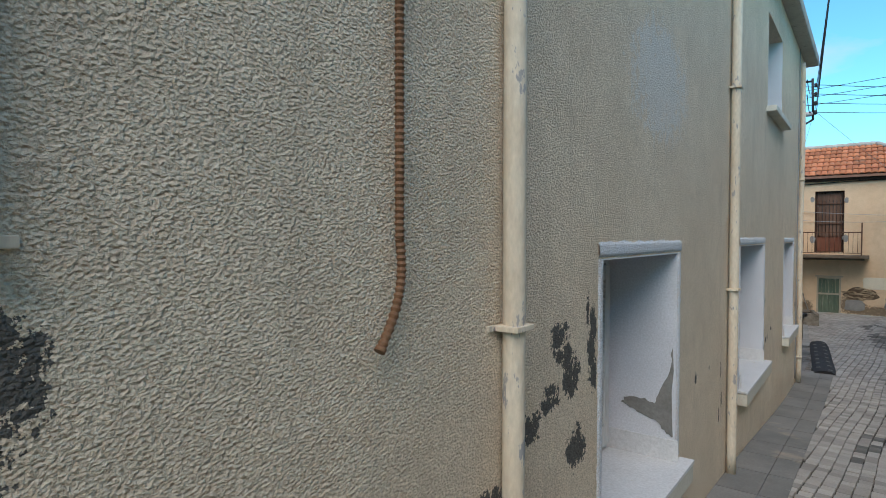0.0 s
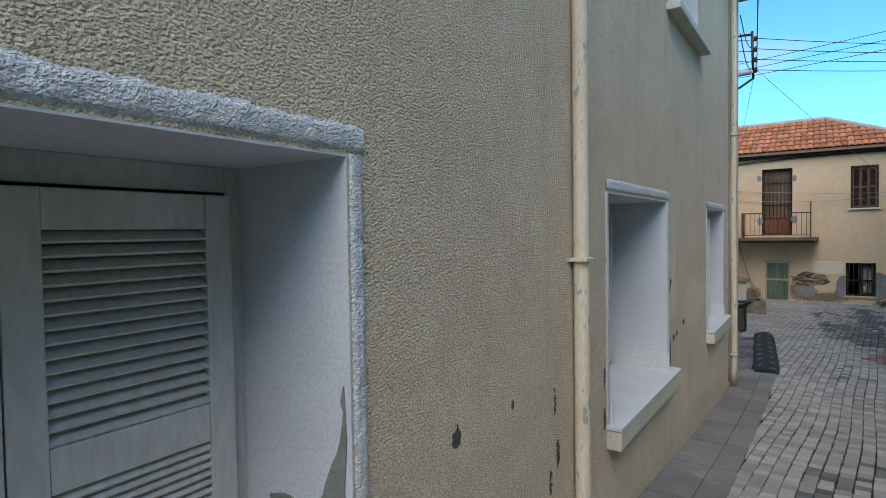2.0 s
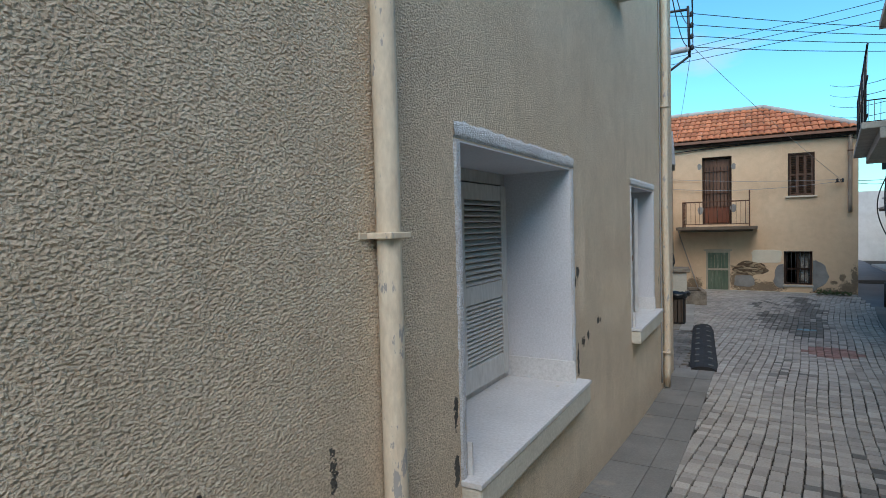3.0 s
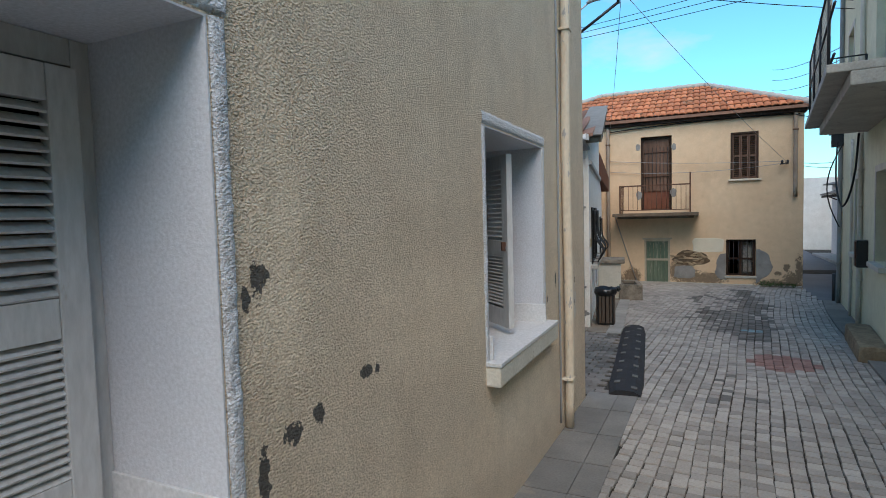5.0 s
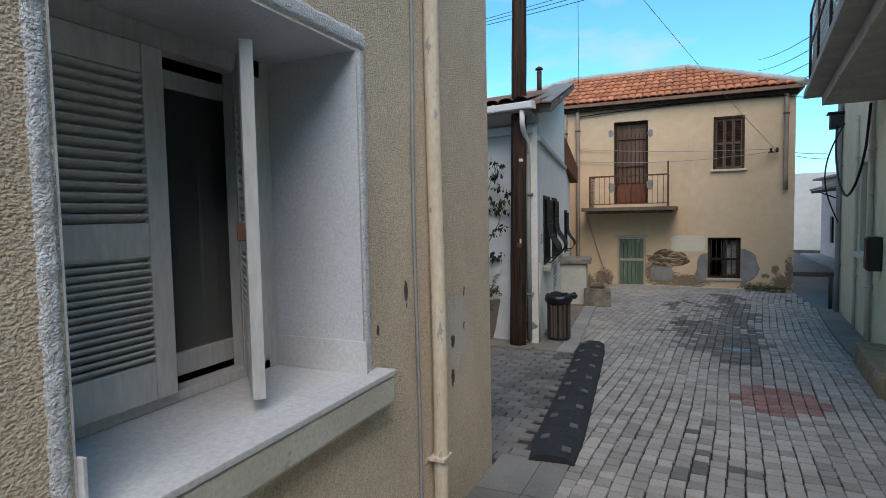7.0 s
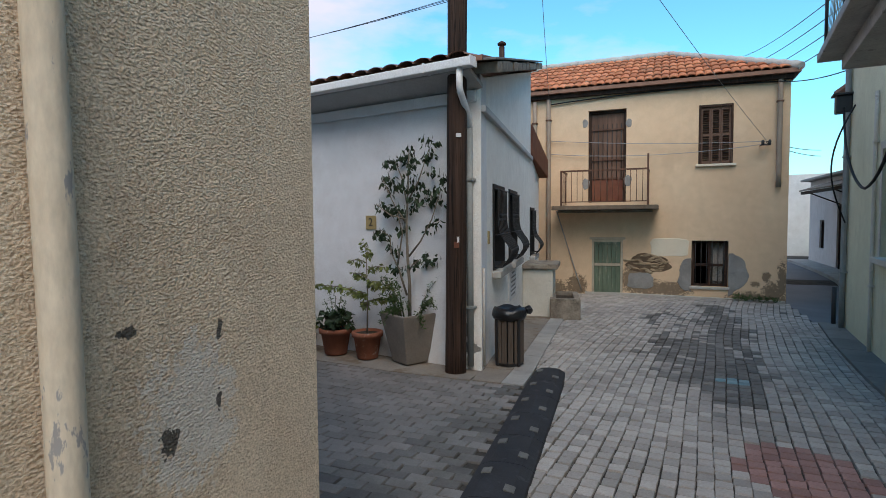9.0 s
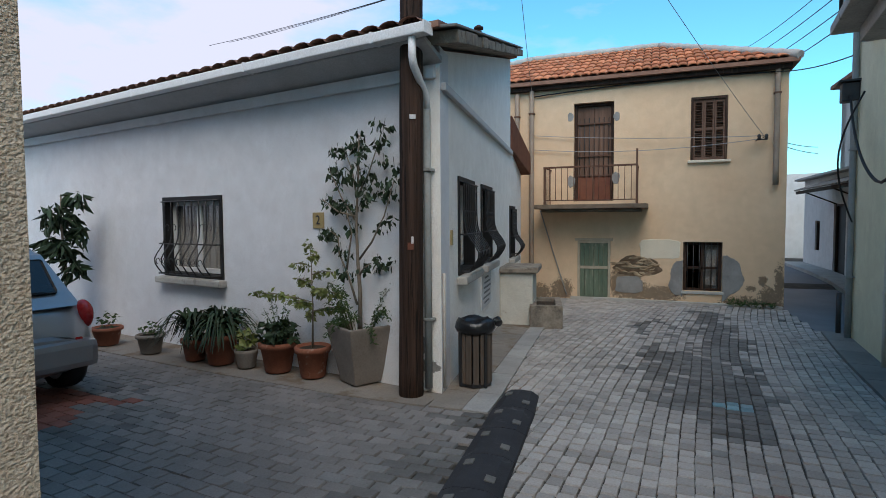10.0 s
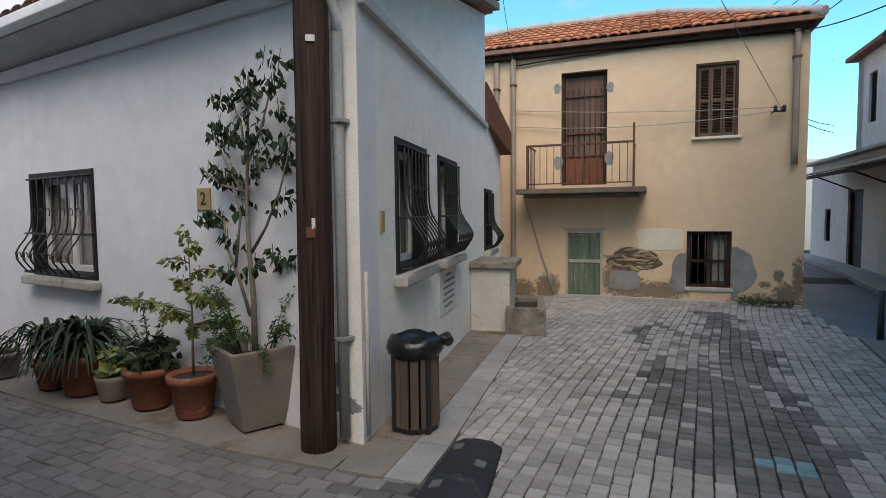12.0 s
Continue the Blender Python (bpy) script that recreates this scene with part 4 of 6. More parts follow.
# ---- the ochre house at the end of the street ----
TY, TX0, TX1, TZ = 20.58, -5.0, 2.85, 4.28
BD, UW, GD, LW = (-1.05, -0.24, 1.78, 3.82), (1.20, 1.85, 2.54, 3.76), (-0.96, -0.29, -0.29, 0.95), (1.10, 1.80, -0.03, 0.94)
tf = frame_at((TX0, TY, 0), (1, 0))
sh5 = lambda o: (o[0] - TX0, o[1] - TX0, o[2], o[3])
tagged(part("wall_ochre", placed(wall(TX1 - TX0, -0.8, TZ, 0.5, [sh5(o) for o in (BD, UW, GD, LW)]), tf), tan_front), "ochre plastered house front, rubble showing at its foot", "wall", kind="structure")
tagged(part("wall_ochre_end", placed(wall(5.5, -0.8, TZ, 0.5), frame_at((TX1 - 0.003, TY + 0.5, 0), (0, 1))), tan_plaster), "ochre plastered end wall of the two-storey house", "wall", kind="structure")
tagged(part("wall_ochre_back", placed(wall(TX1 - TX0, -0.8, TZ, 0.4), frame_at((TX1, TY + 6.0, 0), (-1, 0))), tan_plaster), "ochre plastered rear wall of the two-storey house", "wall", kind="structure")
tagged(part("wall_ochre_left", placed(wall(5.1, -0.8, TZ, 0.4), frame_at((TX0, TY + 5.6, 0), (0, -1))), tan_plaster), "ochre plastered left wall of the two-storey house", "wall", kind="structure")
tagged(part("ceiling", solid(TX0 + 0.42, TX1 - 0.52, TY + 0.52, TY + 5.55, 1.5, 1.62), inside_dark), "floor slab between the storeys of the ochre house", "ceiling", kind="structure")
oroof = thing("ochre_roof", "hipped roof of orange clay tiles over the ochre house", "roof", kind="structure")
EX0, EX1, EY0, EY1, RY, RZ, EZ = TX0 - 0.3, TX1 + 0.13, TY - 0.22, TY + 6.3, 23.6, 5.62, 4.30
RX0, RX1 = -2.6, 0.6
bm = bmesh.new()
rv = [bm.verts.new(p) for p in ((EX0, EY0, EZ), (EX1, EY0, EZ), (EX1, EY1, EZ), (EX0, EY1, EZ), (RX0, RY, RZ), (RX1, RY, RZ), (EX0, EY0, EZ - 0.07), (EX1, EY0, EZ - 0.07), (EX1, EY1, EZ - 0.07), (EX0, EY1, EZ - 0.07))]
for q in ((0, 1, 5, 4), (1, 2, 5), (2, 3, 4, 5), (3, 0, 4), (6, 7, 1, 0), (7, 8, 2, 1), (8, 9, 3, 2), (9, 6, 0, 3), (9, 8, 7, 6)):
    bm.faces.new([rv[i] for i in q])
part("roof_deck", bm, tile_dark, oroof)
part("fascia", solid(EX0 + 0.1, EX1 - 0.1, EY0 + 0.1, EY0 + 0.29, EZ - 0.16, EZ - 0.071, 0.01), dark_wood, oroof)
for a, b in (((EX1, EY0, EZ + 0.03), (RX1, RY, RZ + 0.05)), ((EX1, EY1, EZ + 0.03), (RX1, RY, RZ + 0.05)), ((RX0, RY, RZ + 0.05), (RX1, RY, RZ + 0.05)), ((EX0, EY0, EZ + 0.03), (RX0, RY, RZ + 0.05))):
    va, vb = Vector(a), Vector(b)
    k = int((vb - va).length / 0.3)
    part("ridge", rod([va.lerp(vb, i / (2 * k)) for i in range(2 * k + 1)], 0.085, 10, ring=lambda i, s: 1.12 if i % 2 else 0.92), concrete, oroof)

# balcony
bal = thing("balcony", "rusty iron balcony on a concrete slab above the green door", "balcony")
BX0, BX1, BY0 = -1.72, 0.44, TY - 0.82
part("slab", solid(BX0, BX1, BY0, TY + 0.02, 1.61, 1.70, 0.015), balcony_dark, bal)
part("slab_rib", solid(BX0 + 0.12, BX1 - 0.12, BY0 + 0.12, TY, 1.55, 1.609, 0.01), balcony_dark, bal)
RT = 2.44
for x, y, h in ((BX0 + 0.2, BY0 + 0.06, RT), (BX1 - 0.2, BY0 + 0.06, RT + 0.30)):
    part("post", solid(x - 0.018, x + 0.018, y - 0.018, y + 0.018, 1.70, h, 0.004), rail_rust, bal)
part("handrail", solid(BX0 + 0.18, BX1 - 0.18, BY0 + 0.04, BY0 + 0.08, RT - 0.02, RT + 0.015, 0.004), rail_rust, bal)
part("bottom_rail", solid(BX0 + 0.22, BX1 - 0.22, BY0 + 0.05, BY0 + 0.07, 1.77, 1.79), rail_rust, bal)
for i in range(14):
    x = BX0 + 0.3 + i * (BX1 - BX0 - 0.6) / 13
    part("baluster", rod([(x, BY0 + 0.06, 1.78), (x, BY0 + 0.06, 2.425)], 0.007, 6), rail_rust, bal)
for x in (BX0 + 0.2, BX1 - 0.2):
    part("side_rail", rod([(x, BY0 + 0.06, RT), (x, TY, RT)], 0.014, 6), rail_rust, bal)
    for i in range(5):
        y = BY0 + 0.18 + i * 0.13
        part("baluster", rod([(x, y, 1.70), (x, y, RT)], 0.007, 6), rail_rust, bal)

# doors and windows of the ochre house
d1 = thing("door_1", "weathered dark brown balcony door with iron bars", "door", kind="structure")
x0, x1, z0, z1 = BD
bm = bmesh.new()
for a, b, c, d in ((x0 + 0.002, x0 + 0.06, z0, z1), (x1 - 0.06, x1 - 0.002, z0, z1), (x0 + 0.06, x1 - 0.06, z1 - 0.06, z1 - 0.002)):
    box(bm, a, b, TY + 0.10, TY + 0.18, c, d, 0.004)
part("door_frame", bm, dark_wood, d1)
for i in range(2):
    a = x0 + 0.062 + i * (x1 - x0 - 0.124) / 2
    b = a + (x1 - x0 - 0.124) / 2 - 0.004
    part("leaf", solid(a, b, TY + 0.14, TY + 0.19, z0 + 0.01, z1 - 0.065, 0.004), brown_shutter, d1)
    part("kick_panel", solid(a + 0.01, b - 0.01, TY + 0.125, TY + 0.139, z0 + 0.04, z0 + 0.52, 0.004), rust_red, d1)
for i in range(7):
    x = x0 + 0.11 + i * (x1 - x0 - 0.22) / 6
    part("bar", rod([(x, TY + 0.115, z0 + 0.5), (x, TY + 0.115, z1 - 0.3)], 0.008, 6), black_iron, d1)
for z in (z0 + 0.54, z0 + 0.95, z1 - 0.42):
    part("crossbar", solid(x0 + 0.065, x1 - 0.065, TY + 0.105, TY + 0.125, z - 0.012, z + 0.012), rail_rust, d1)
d2 = thing("door_2", "low faded green plank door in a bleached frame", "door", kind="structure")
x0, x1, z0, z1 = GD
bm = bmesh.new()
for a, b, c, d in ((x0 + 0.002, x0 + 0.05, z0, z1), (x1 - 0.05, x1 - 0.002, z0, z1), (x0 + 0.05, x1 - 0.05, z1 - 0.05, z1 - 0.002)):
    box(bm, a, b, TY - 0.012, TY + 0.10, c, d, 0.005)
part("door_frame", bm, door_frame_wood, d2)
for i in range(6):
    a = x0 + 0.052 + i * (x1 - x0 - 0.104) / 6
    part("plank", solid(a, a + (x1 - x0 - 0.104) / 6 - 0.005, TY + 0.03, TY + 0.06, z0 + 0.02, z1 - 0.053, 0.003), green_door_paint, d2)
part("ledge", solid(x0 + 0.055, x1 - 0.055, TY + 0.008, TY + 0.029, 0.36, 0.42, 0.004), door_frame_wood, d2)
part("top_ledge", solid(x0 + 0.055, x1 - 0.055, TY + 0.008, TY + 0.029, z1 - 0.11, z1 - 0.056, 0.004), green_door_paint, d2)
part("lintel", solid(x0 - 0.05, x1 + 0.05, TY - 0.025, TY + 0.02, z1 + 0.002, z1 + 0.05, 0.006), door_frame_wood, d2)
w9 = thing("window_9", "closed brown louvred shutters on the upper floor", "window", kind="structure")
x0, x1, z0, z1 = UW
bm = bmesh.new()
for a, b, c, d in ((x0 + 0.002, x0 + 0.045, z0, z1), (x1 - 0.045, x1 - 0.002, z0, z1), (x0 + 0.045, x1 - 0.045, z1 - 0.05, z1 - 0.002)):
    box(bm, a, b, TY - 0.01, TY + 0.08, c, d, 0.004)
part("window_frame", bm, dark_wood, w9)
part("sill", solid(x0 - 0.05, x1 + 0.06, TY - 0.06, TY + 0.1, z0 - 0.05, z0 - 0.002, 0.008), pale_patch, w9)
pw = (x1 - x0 - 0.09) / 3
sme = None
for i in range(3):
    a = x0 + 0.045 + i * pw
    bm = bmesh.new()
    box(bm, a + 0.002, a + 0.035, TY + 0.02, TY + 0.05, z0 + 0.01, z1 - 0.053, 0.003)
    box(bm, a + pw - 0.035, a + pw - 0.002, TY + 0.02, TY + 0.05, z0 + 0.01, z1 - 0.053, 0.003)
    for zz in (z0 + 0.01, (z0 + z1) / 2 - 0.03, z1 - 0.103):
        box(bm, a + 0.035, a + pw - 0.035, TY + 0.022, TY + 0.048, zz, zz + 0.05, 0.003)
    lf = part("shutter", bm, brown_shutter, w9)
    for k in range(22):
        z = z0 + 0.08 + k * (z1 - z0 - 0.2) / 21
        if sme is None:
            sl = part("slat", solid(-pw / 2 + 0.03, pw / 2 - 0.03, -0.018, 0.018, -0.003, 0.003, 0.0, Matrix.Rotation(radians(-40), 4, "X")), brown_shutter, lf)
            sme = sl.data
        else:
            sl = new("slat", sme)
            sl.parent = lf
        sl.location = (a + pw / 2, TY + 0.036, z)
w10 = thing("window_10", "low window with dark iron bars in a cement patch", "window", kind="structure")
x0, x1, z0, z1 = LW
bm = bmesh.new()
for a, b, c, d in ((x0 + 0.002, x0 + 0.06, z0, z1), (x1 - 0.06, x1 - 0.002, z0, z1), (x0 + 0.06, x1 - 0.06, z1 - 0.06, z1 - 0.002), (x0 + 0.06, x1 - 0.06, z0, z0 + 0.05), ((x0 + x1) / 2 - 0.025, (x0 + x1) / 2 + 0.025, z0 + 0.05, z1 - 0.06), (x0 + 0.06, x1 - 0.06, 0.40, 0.45)):
    box(bm, a, b, TY + 0.10, TY + 0.15, c, d, 0.004)
part("window_frame", bm, dark_wood, w10)
part("pane", solid((x0 + x1) / 2 + 0.025, x1 - 0.06, TY + 0.125, TY + 0.13, z0 + 0.05, z1 - 0.06), m_glass, w10)
part("curtain", solid((x0 + x1) / 2 + 0.06, x1 - 0.09, TY + 0.20, TY + 0.215, z0 + 0.1, z1 - 0.16, 0.003), curtain, w10)
for i in range(6):
    x = x0 + 0.08 + i * (x1 - x0 - 0.16) / 5
    part("bar", rod([(x, TY + 0.06, z0 + 0.005), (x, TY + 0.06, z1 - 0.005)], 0.009, 6), black_iron, w10)
part("sill", solid(x0 - 0.03, x1 + 0.03, TY - 0.03, TY + 0.09, z0 - 0.06, z0 - 0.002, 0.01), concrete, w10)


def blob_patch(name, cx, cz, rx, rz, mat, label, seed, thick=0.012, half=0, square=1.0):
    """A ragged skin of render on the ochre wall; half: only its right (1) or left (-1) half; square: below 1 for squarer corners."""
    rng = random.Random(seed)
    k = 40
    bm = bmesh.new()
    ph = [rng.random() * 6 for _ in range(4)]
    ring = []
    amp = square
    for i in range(k):
        a = math.pi * (i / (k - 1) - 0.5) if half else math.tau * i / k
        f = 1 + amp * (0.07 * math.sin(3 * a + ph[0]) + 0.05 * math.sin(5 * a + ph[1]) + 0.03 * math.sin(9 * a + ph[2])) + 0.05 * rng.random()
        c, s = (math.copysign(abs(v) ** square, v) for v in (math.cos(a), math.sin(a)))
        ring.append((cx + rx * f * c * (half or 1), cz + rz * f * s))
    mx = cx + 0.4 * rx * half
    out_v = [bm.verts.new((x, TY - 0.0005, z)) for x, z in ring]
    top_v = [bm.verts.new((mx + (x - mx) * 0.97, TY - thick, cz + (z - cz) * 0.97)) for x, z in ring]
    mid = bm.verts.new((mx, TY - thick, cz))
    for i in range(k):
        j = (i + 1) % k
        bm.faces.new((out_v[i], out_v[j], top_v[j], top_v[i]))
        bm.faces.new((top_v[i], top_v[j], mid))
    bmesh.ops.recalc_face_normals(bm, faces=bm.faces)
    return tagged(part(name, bm, mat), label, "wall patch", kind="structure")


blob_patch("render_patch", 1.803, 0.26, 0.34, 0.44, cement, "grey cement render patch beside the low window", 3, 0.012, 1)
blob_patch("render_patch", 1.097, 0.20, 0.25, 0.36, cement, "grey cement render patch beside the low window", 5, 0.012, -1)
blob_patch("render_patch", 0.66, 0.79, 0.37, 0.19, pale_patch, "pale squarish repair patch on the ochre wall", 8, 0.006, 0, 0.35)
blob_patch("render_patch", 0.08, 0.05, 0.26, 0.17, cement, "grey cement patch under the bare stones", 9, 0.010, 0, 0.5)
blob_patch("render_patch", 0.24, 0.43, 0.44, 0.21, mortar_shaded, "brown mortar bared between field stones", 12, 0.004)
for (cx, cz, rr, sd) in ((-1.1, 2.2, 0.08, 1), (-0.2, 2.25, 0.08, 2), (-1.12, 3.55, 0.06, 4), (-0.19, 3.5, 0.06, 6)):
    blob_patch("render_patch", cx, cz, rr, rr * 1.5, cement, "small grey cement dab beside the balcony door", sd, 0.008)
rub = thing("rubble_patch", "bare field stones where plaster has fallen off", "stones")
rng = random.Random(11)
sme = []
for i in range(4):
    bm = bmesh.new()
    bmesh.ops.create_icosphere(bm, subdivisions=2, radius=1)
    for v in bm.verts:
        v.co *= 1 + 0.35 * (noise.noise(v.co * 1.4 + Vector((i * 7, 0, 0))))
    o = part("stone", bm, bare_stone, rub)
    sme.append(o.data)
    o.matrix_basis = Matrix.Translation((0.02 + 0.12 * i, TY + 0.003, 0.42)) @ Matrix.Diagonal((0.10, 0.03, 0.024, 1))
for i in range(60):
    x, z = rng.uniform(-0.22, 0.62), rng.uniform(0.2, 0.64)
    if ((x - 0.2) / 0.46) ** 2 + ((z - 0.43) / 0.19) ** 2 > 1:
        continue
    o = new("stone", rng.choice(sme))
    o.parent = rub
    o.matrix_basis = Matrix.Translation((x, TY + 0.008, z)) @ Matrix.Rotation(rng.uniform(-0.5, 0.5), 4, "Y") @ Matrix.Diagonal((rng.uniform(0.06, 0.15), 0.03, rng.uniform(0.016, 0.032), 1))
tagged(part("plinth", prism([(-1.1, TY - 0.05), (TX1 - 0.02, TY - 0.10), (TX1 - 0.02, TY - 0.002), (-0.28, TY - 0.002)], -0.4, lambda x, y: gz(x, y) + 0.05), concrete), "low concrete footing along the ochre house", "plinth", kind="structure")
for x, z0, z1 in ((-1.93, 0.0, 4.15), (-2.25, 0.6, 4.1), (2.66, 2.02, 4.2)):
    dp = thing("downpipe", "dented grey-brown metal downpipe on the ochre wall", "pipe", "downpipes of the ochre house")
    part("pipe", rod([(x, TY - 0.06, z) for z in np.linspace(z0, z1, 8)], 0.05, 10), pipe_brown, dp)
    part("bracket", solid(x - 0.06, x + 0.06, TY - 0.115, TY, z1 - 0.5, z1 - 0.47), rail_rust, dp)
ins = thing("insulator_bracket", "iron wire bracket with two insulators on the ochre wall", "bracket")
part("arm", rod([(2.33, TY, 2.86), (2.33, TY - 0.15, 2.86), (2.5, TY - 0.15, 2.86)], 0.012, 6), black_iron, ins)
for x in (2.36, 2.48):
    part("insulator", placed(lathe([(0.02, 0), (0.032, 0.02), (0.026, 0.04), (0.034, 0.07), (0.015, 0.10)], 10), Matrix.Translation((x, TY - 0.15, 2.86))), black_iron, ins)

# ---- houses to the east ----
RU = Vector((-0.1, -0.995))
rf = frame_at((3.12, 17.75, 0), RU)
R_WIN, R_WIN2, R_DOOR, R_UP = (2.35, 3.2, 0.98, 2.2), (4.6, 5.5, 1.0, 2.2), (4.3, 5.3, 3.06, 5.0), (1.0, 1.8, 3.6, 4.9)
tagged(part("wall_east", placed(wall(8.8, -0.8, 6.2, 0.4, [R_WIN, R_WIN2, R_DOOR, R_UP]), rf), green_plaster), "pale green plastered house wall opposite", "wall", kind="structure")
tagged(part("wall_east_back", placed(wall(6.6, -0.8, 6.2, 0.4), frame_at((2.25, 9.0, 0), (1, 0))), green_plaster), "pale green plastered south wall", "wall", kind="structure")
tagged(part("wall_east_end", placed(wall(6, -0.8, 6.2, 0.4), frame_at((9.1, 17.75, 0), (-1, 0))), green_plaster), "pale green plastered end wall", "wall", kind="structure")
# unseen wall, added and sized only to shade the street opposite
tagged(part("wall_east_south", placed(wall(19, -0.8, 4.4, 0.4), frame_at((2.24, 8.99, 0), (0.02, -1))), green_plaster), "plain plastered wall across the street", "wall", kind="structure")
tagged(part("roof_slab", prism([(2.9, 18.0), (2.1, 8.9), (9, 8.9), (9, 18.0)], 6.2, 6.35), concrete), "flat concrete roof of the green house", "roof", kind="structure")
for i, (o, lab) in enumerate(((R_WIN, "dark window with a stone sill in the green wall"), (R_WIN2, "dark barred window in the green wall"), (R_UP, "upstairs window in the green wall"))):
    wn_ = thing("window_%d" % (11 + i), lab, "window", kind="structure")
    x0, x1, z0, z1 = o
    bm = bmesh.new()
    for a, b, c, d in ((x0 + 0.002, x0 + 0.06, z0, z1), (x1 - 0.06, x1 - 0.002, z0, z1), (x0 + 0.06, x1 - 0.06, z1 - 0.06, z1 - 0.002), ((x0 + x1) / 2 - 0.03, (x0 + x1) / 2 + 0.03, z0, z1 - 0.06)):
        box(bm, a, b, 0.12, 0.18, c, d, 0.004)
    part("window_frame", placed(bm, rf), brown_shutter, wn_)
    part("pane", placed(solid(x0 + 0.05, x1 - 0.05, 0.14, 0.145, z0, z1 - 0.05), rf), m_glass, wn_)
    part("sill", placed(solid(x0 - 0.06, x1 + 0.06, -0.09, 0.1, z0 - 0.07, z0 - 0.002, 0.012), rf), sill_edge, wn_)
    bm = bmesh.new()
    box(bm, x0 - 0.09, x0 - 0.001, -0.012, -0.0005, z0, z1 + 0.09, 0.003)
    box(bm, x1 + 0.001, x1 + 0.09, -0.012, -0.0005, z0, z1 + 0.09, 0.003)
    box(bm, x0, x1, -0.012, -0.0005, z1 + 0.001, z1 + 0.09, 0.003)
    part("surround", placed(bm, rf), sill_edge, wn_)
dz3 = thing("door_3", "shuttered door onto the mesh-railed balcony", "door", kind="structure")
part("leaf", placed(solid(R_DOOR[0] + 0.01, R_DOOR[1] - 0.01, 0.1, 0.15, R_DOOR[2], R_DOOR[3] - 0.01, 0.005), rf), shutter_paint, dz3)
rb = thing("mesh_balcony", "concrete balcony with a rusty rail and diamond mesh", "balcony")
RB = (3.55, 7.8, -0.78)
part("slab", placed(solid(RB[0], RB[1], RB[2], -0.0005, 2.97, 3.05, 0.012), rf), concrete, rb)
part("slab_edge", placed(solid(RB[0] + 0.18, RB[1], RB[2] + 0.18, -0.0005, 2.84, 2.969, 0.01), rf), concrete, rb)
posts = [(RB[0] + 0.1, RB[2] + 0.06), (RB[0] + 0.1, -0.03), (RB[0] + 1.2, RB[2] + 0.06), (RB[0] + 2.4, RB[2] + 0.06), (RB[0] + 3.6, RB[2] + 0.06)]
for x, y in posts:
    part("post", placed(rod([(x, y, 3.05), (x, y, 3.98)], 0.016, 6), rf), black_iron, rb)
for z in (3.14, 3.6, 3.98):
    part("rail", placed(rod([(RB[0] + 0.1, -0.03, z), (RB[0] + 0.1, RB[2] + 0.06, z), (RB[1], RB[2] + 0.06, z)], 0.012, 6), rf), black_iron, rb)
for i in range(7):
    y = RB[2] + 0.12 + i * 0.09
    part("baluster", placed(rod([(RB[0] + 0.1, y, 3.14), (RB[0] + 0.1, y, 3.98)], 0.006, 5), rf), wire_grey, rb)
bm = bmesh.new()
for i in range(34):
    x = RB[0] + 0.1 + i * 0.1
    for sgn in (1, -1):
        xe = x + sgn * 0.55
        if RB[0] + 0.1 <= xe <= RB[1]:
            tube(bm, [(x, RB[2] + 0.07, 3.15), (xe, RB[2] + 0.07, 3.97)], 0.0035, 4)
mesh_ob = part("mesh_infill", placed(bm, rf), sill_edge, rb)
mesh_ob["kind"] = "stuff"
for y, r, lab, mt in ((0.25, 0.04, "grey downpipe at the corner of the green house", pipe_grey), (2.1, 0.022, "thin pale conduit on the green wall", sill_edge), (3.35, 0.035, "pale green downpipe on the green wall", sill_edge)):
    dp = thing("downpipe", lab, "pipe")
    part("pipe", placed(rod([(y, -r - 0.01, z) for z in np.linspace(-0.25, 6.1 if r > 0.03 else 2.9, 8)], r, 10), rf), mt, dp)
    for z in (0.6, 2.3):
        part("bracket", placed(solid(y - r - 0.02, y + r + 0.02, -2 * r - 0.015, 0, z, z + 0.02), rf), mt, dp)
wl_ = thing("wall_box", "small dark lamp box near the top of the corner wall", "lamp box")
part("box", placed(solid(0.1, 0.3, -0.2, -0.0005, 2.95, 3.2, 0.015), rf), black_iron, wl_)
part("hood", placed(solid(0.06, 0.34, -0.24, -0.0005, 3.201, 3.23, 0.006), rf), black_iron, wl_)
mt_ = thing("meter_box", "black meter box low on the green wall", "meter box")
part("box", placed(solid(3.75, 3.95, -0.14, -0.0005, 0.85, 1.25, 0.012), rf), black_iron, mt_)
part("lid", placed(solid(3.77, 3.93, -0.155, -0.141, 0.87, 1.23, 0.005), rf), rail_rust, mt_)
cb = thing("hanging_cable", "slack black cable hanging down the green wall", "cable")
part("cable", placed(rod([(0.9 - 0.5 * s + 0.25 * math.sin(s * 3), -0.06 - 0.25 * math.sin(s * 3.1), 2.95 - 1.6 * s) for s in np.linspace(0, 1, 14)], 0.012, 6), rf), wire_black, cb)
cb2 = thing("hanging_cable", "thick black cable slung from balcony to lamp box", "cable")
part("cable", placed(rod([(3.6 - 3.35 * s, -0.10 - 0.12 * math.sin(s * 3.14), 2.84 + 0.2 * s - 1.15 * (1 - abs(2 * (s ** 0.6) - 1) ** 1.6)) for s in np.linspace(0, 1, 24)], 0.016, 6), rf), wire_black, cb2)
br = thing("drain_post", "short black iron post at the corner of the green house", "post")
part("post", placed(rod([(-0.12, -0.1, -0.4), (-0.12, -0.1, 0.35)], 0.035, 8), rf), black_iron, br)
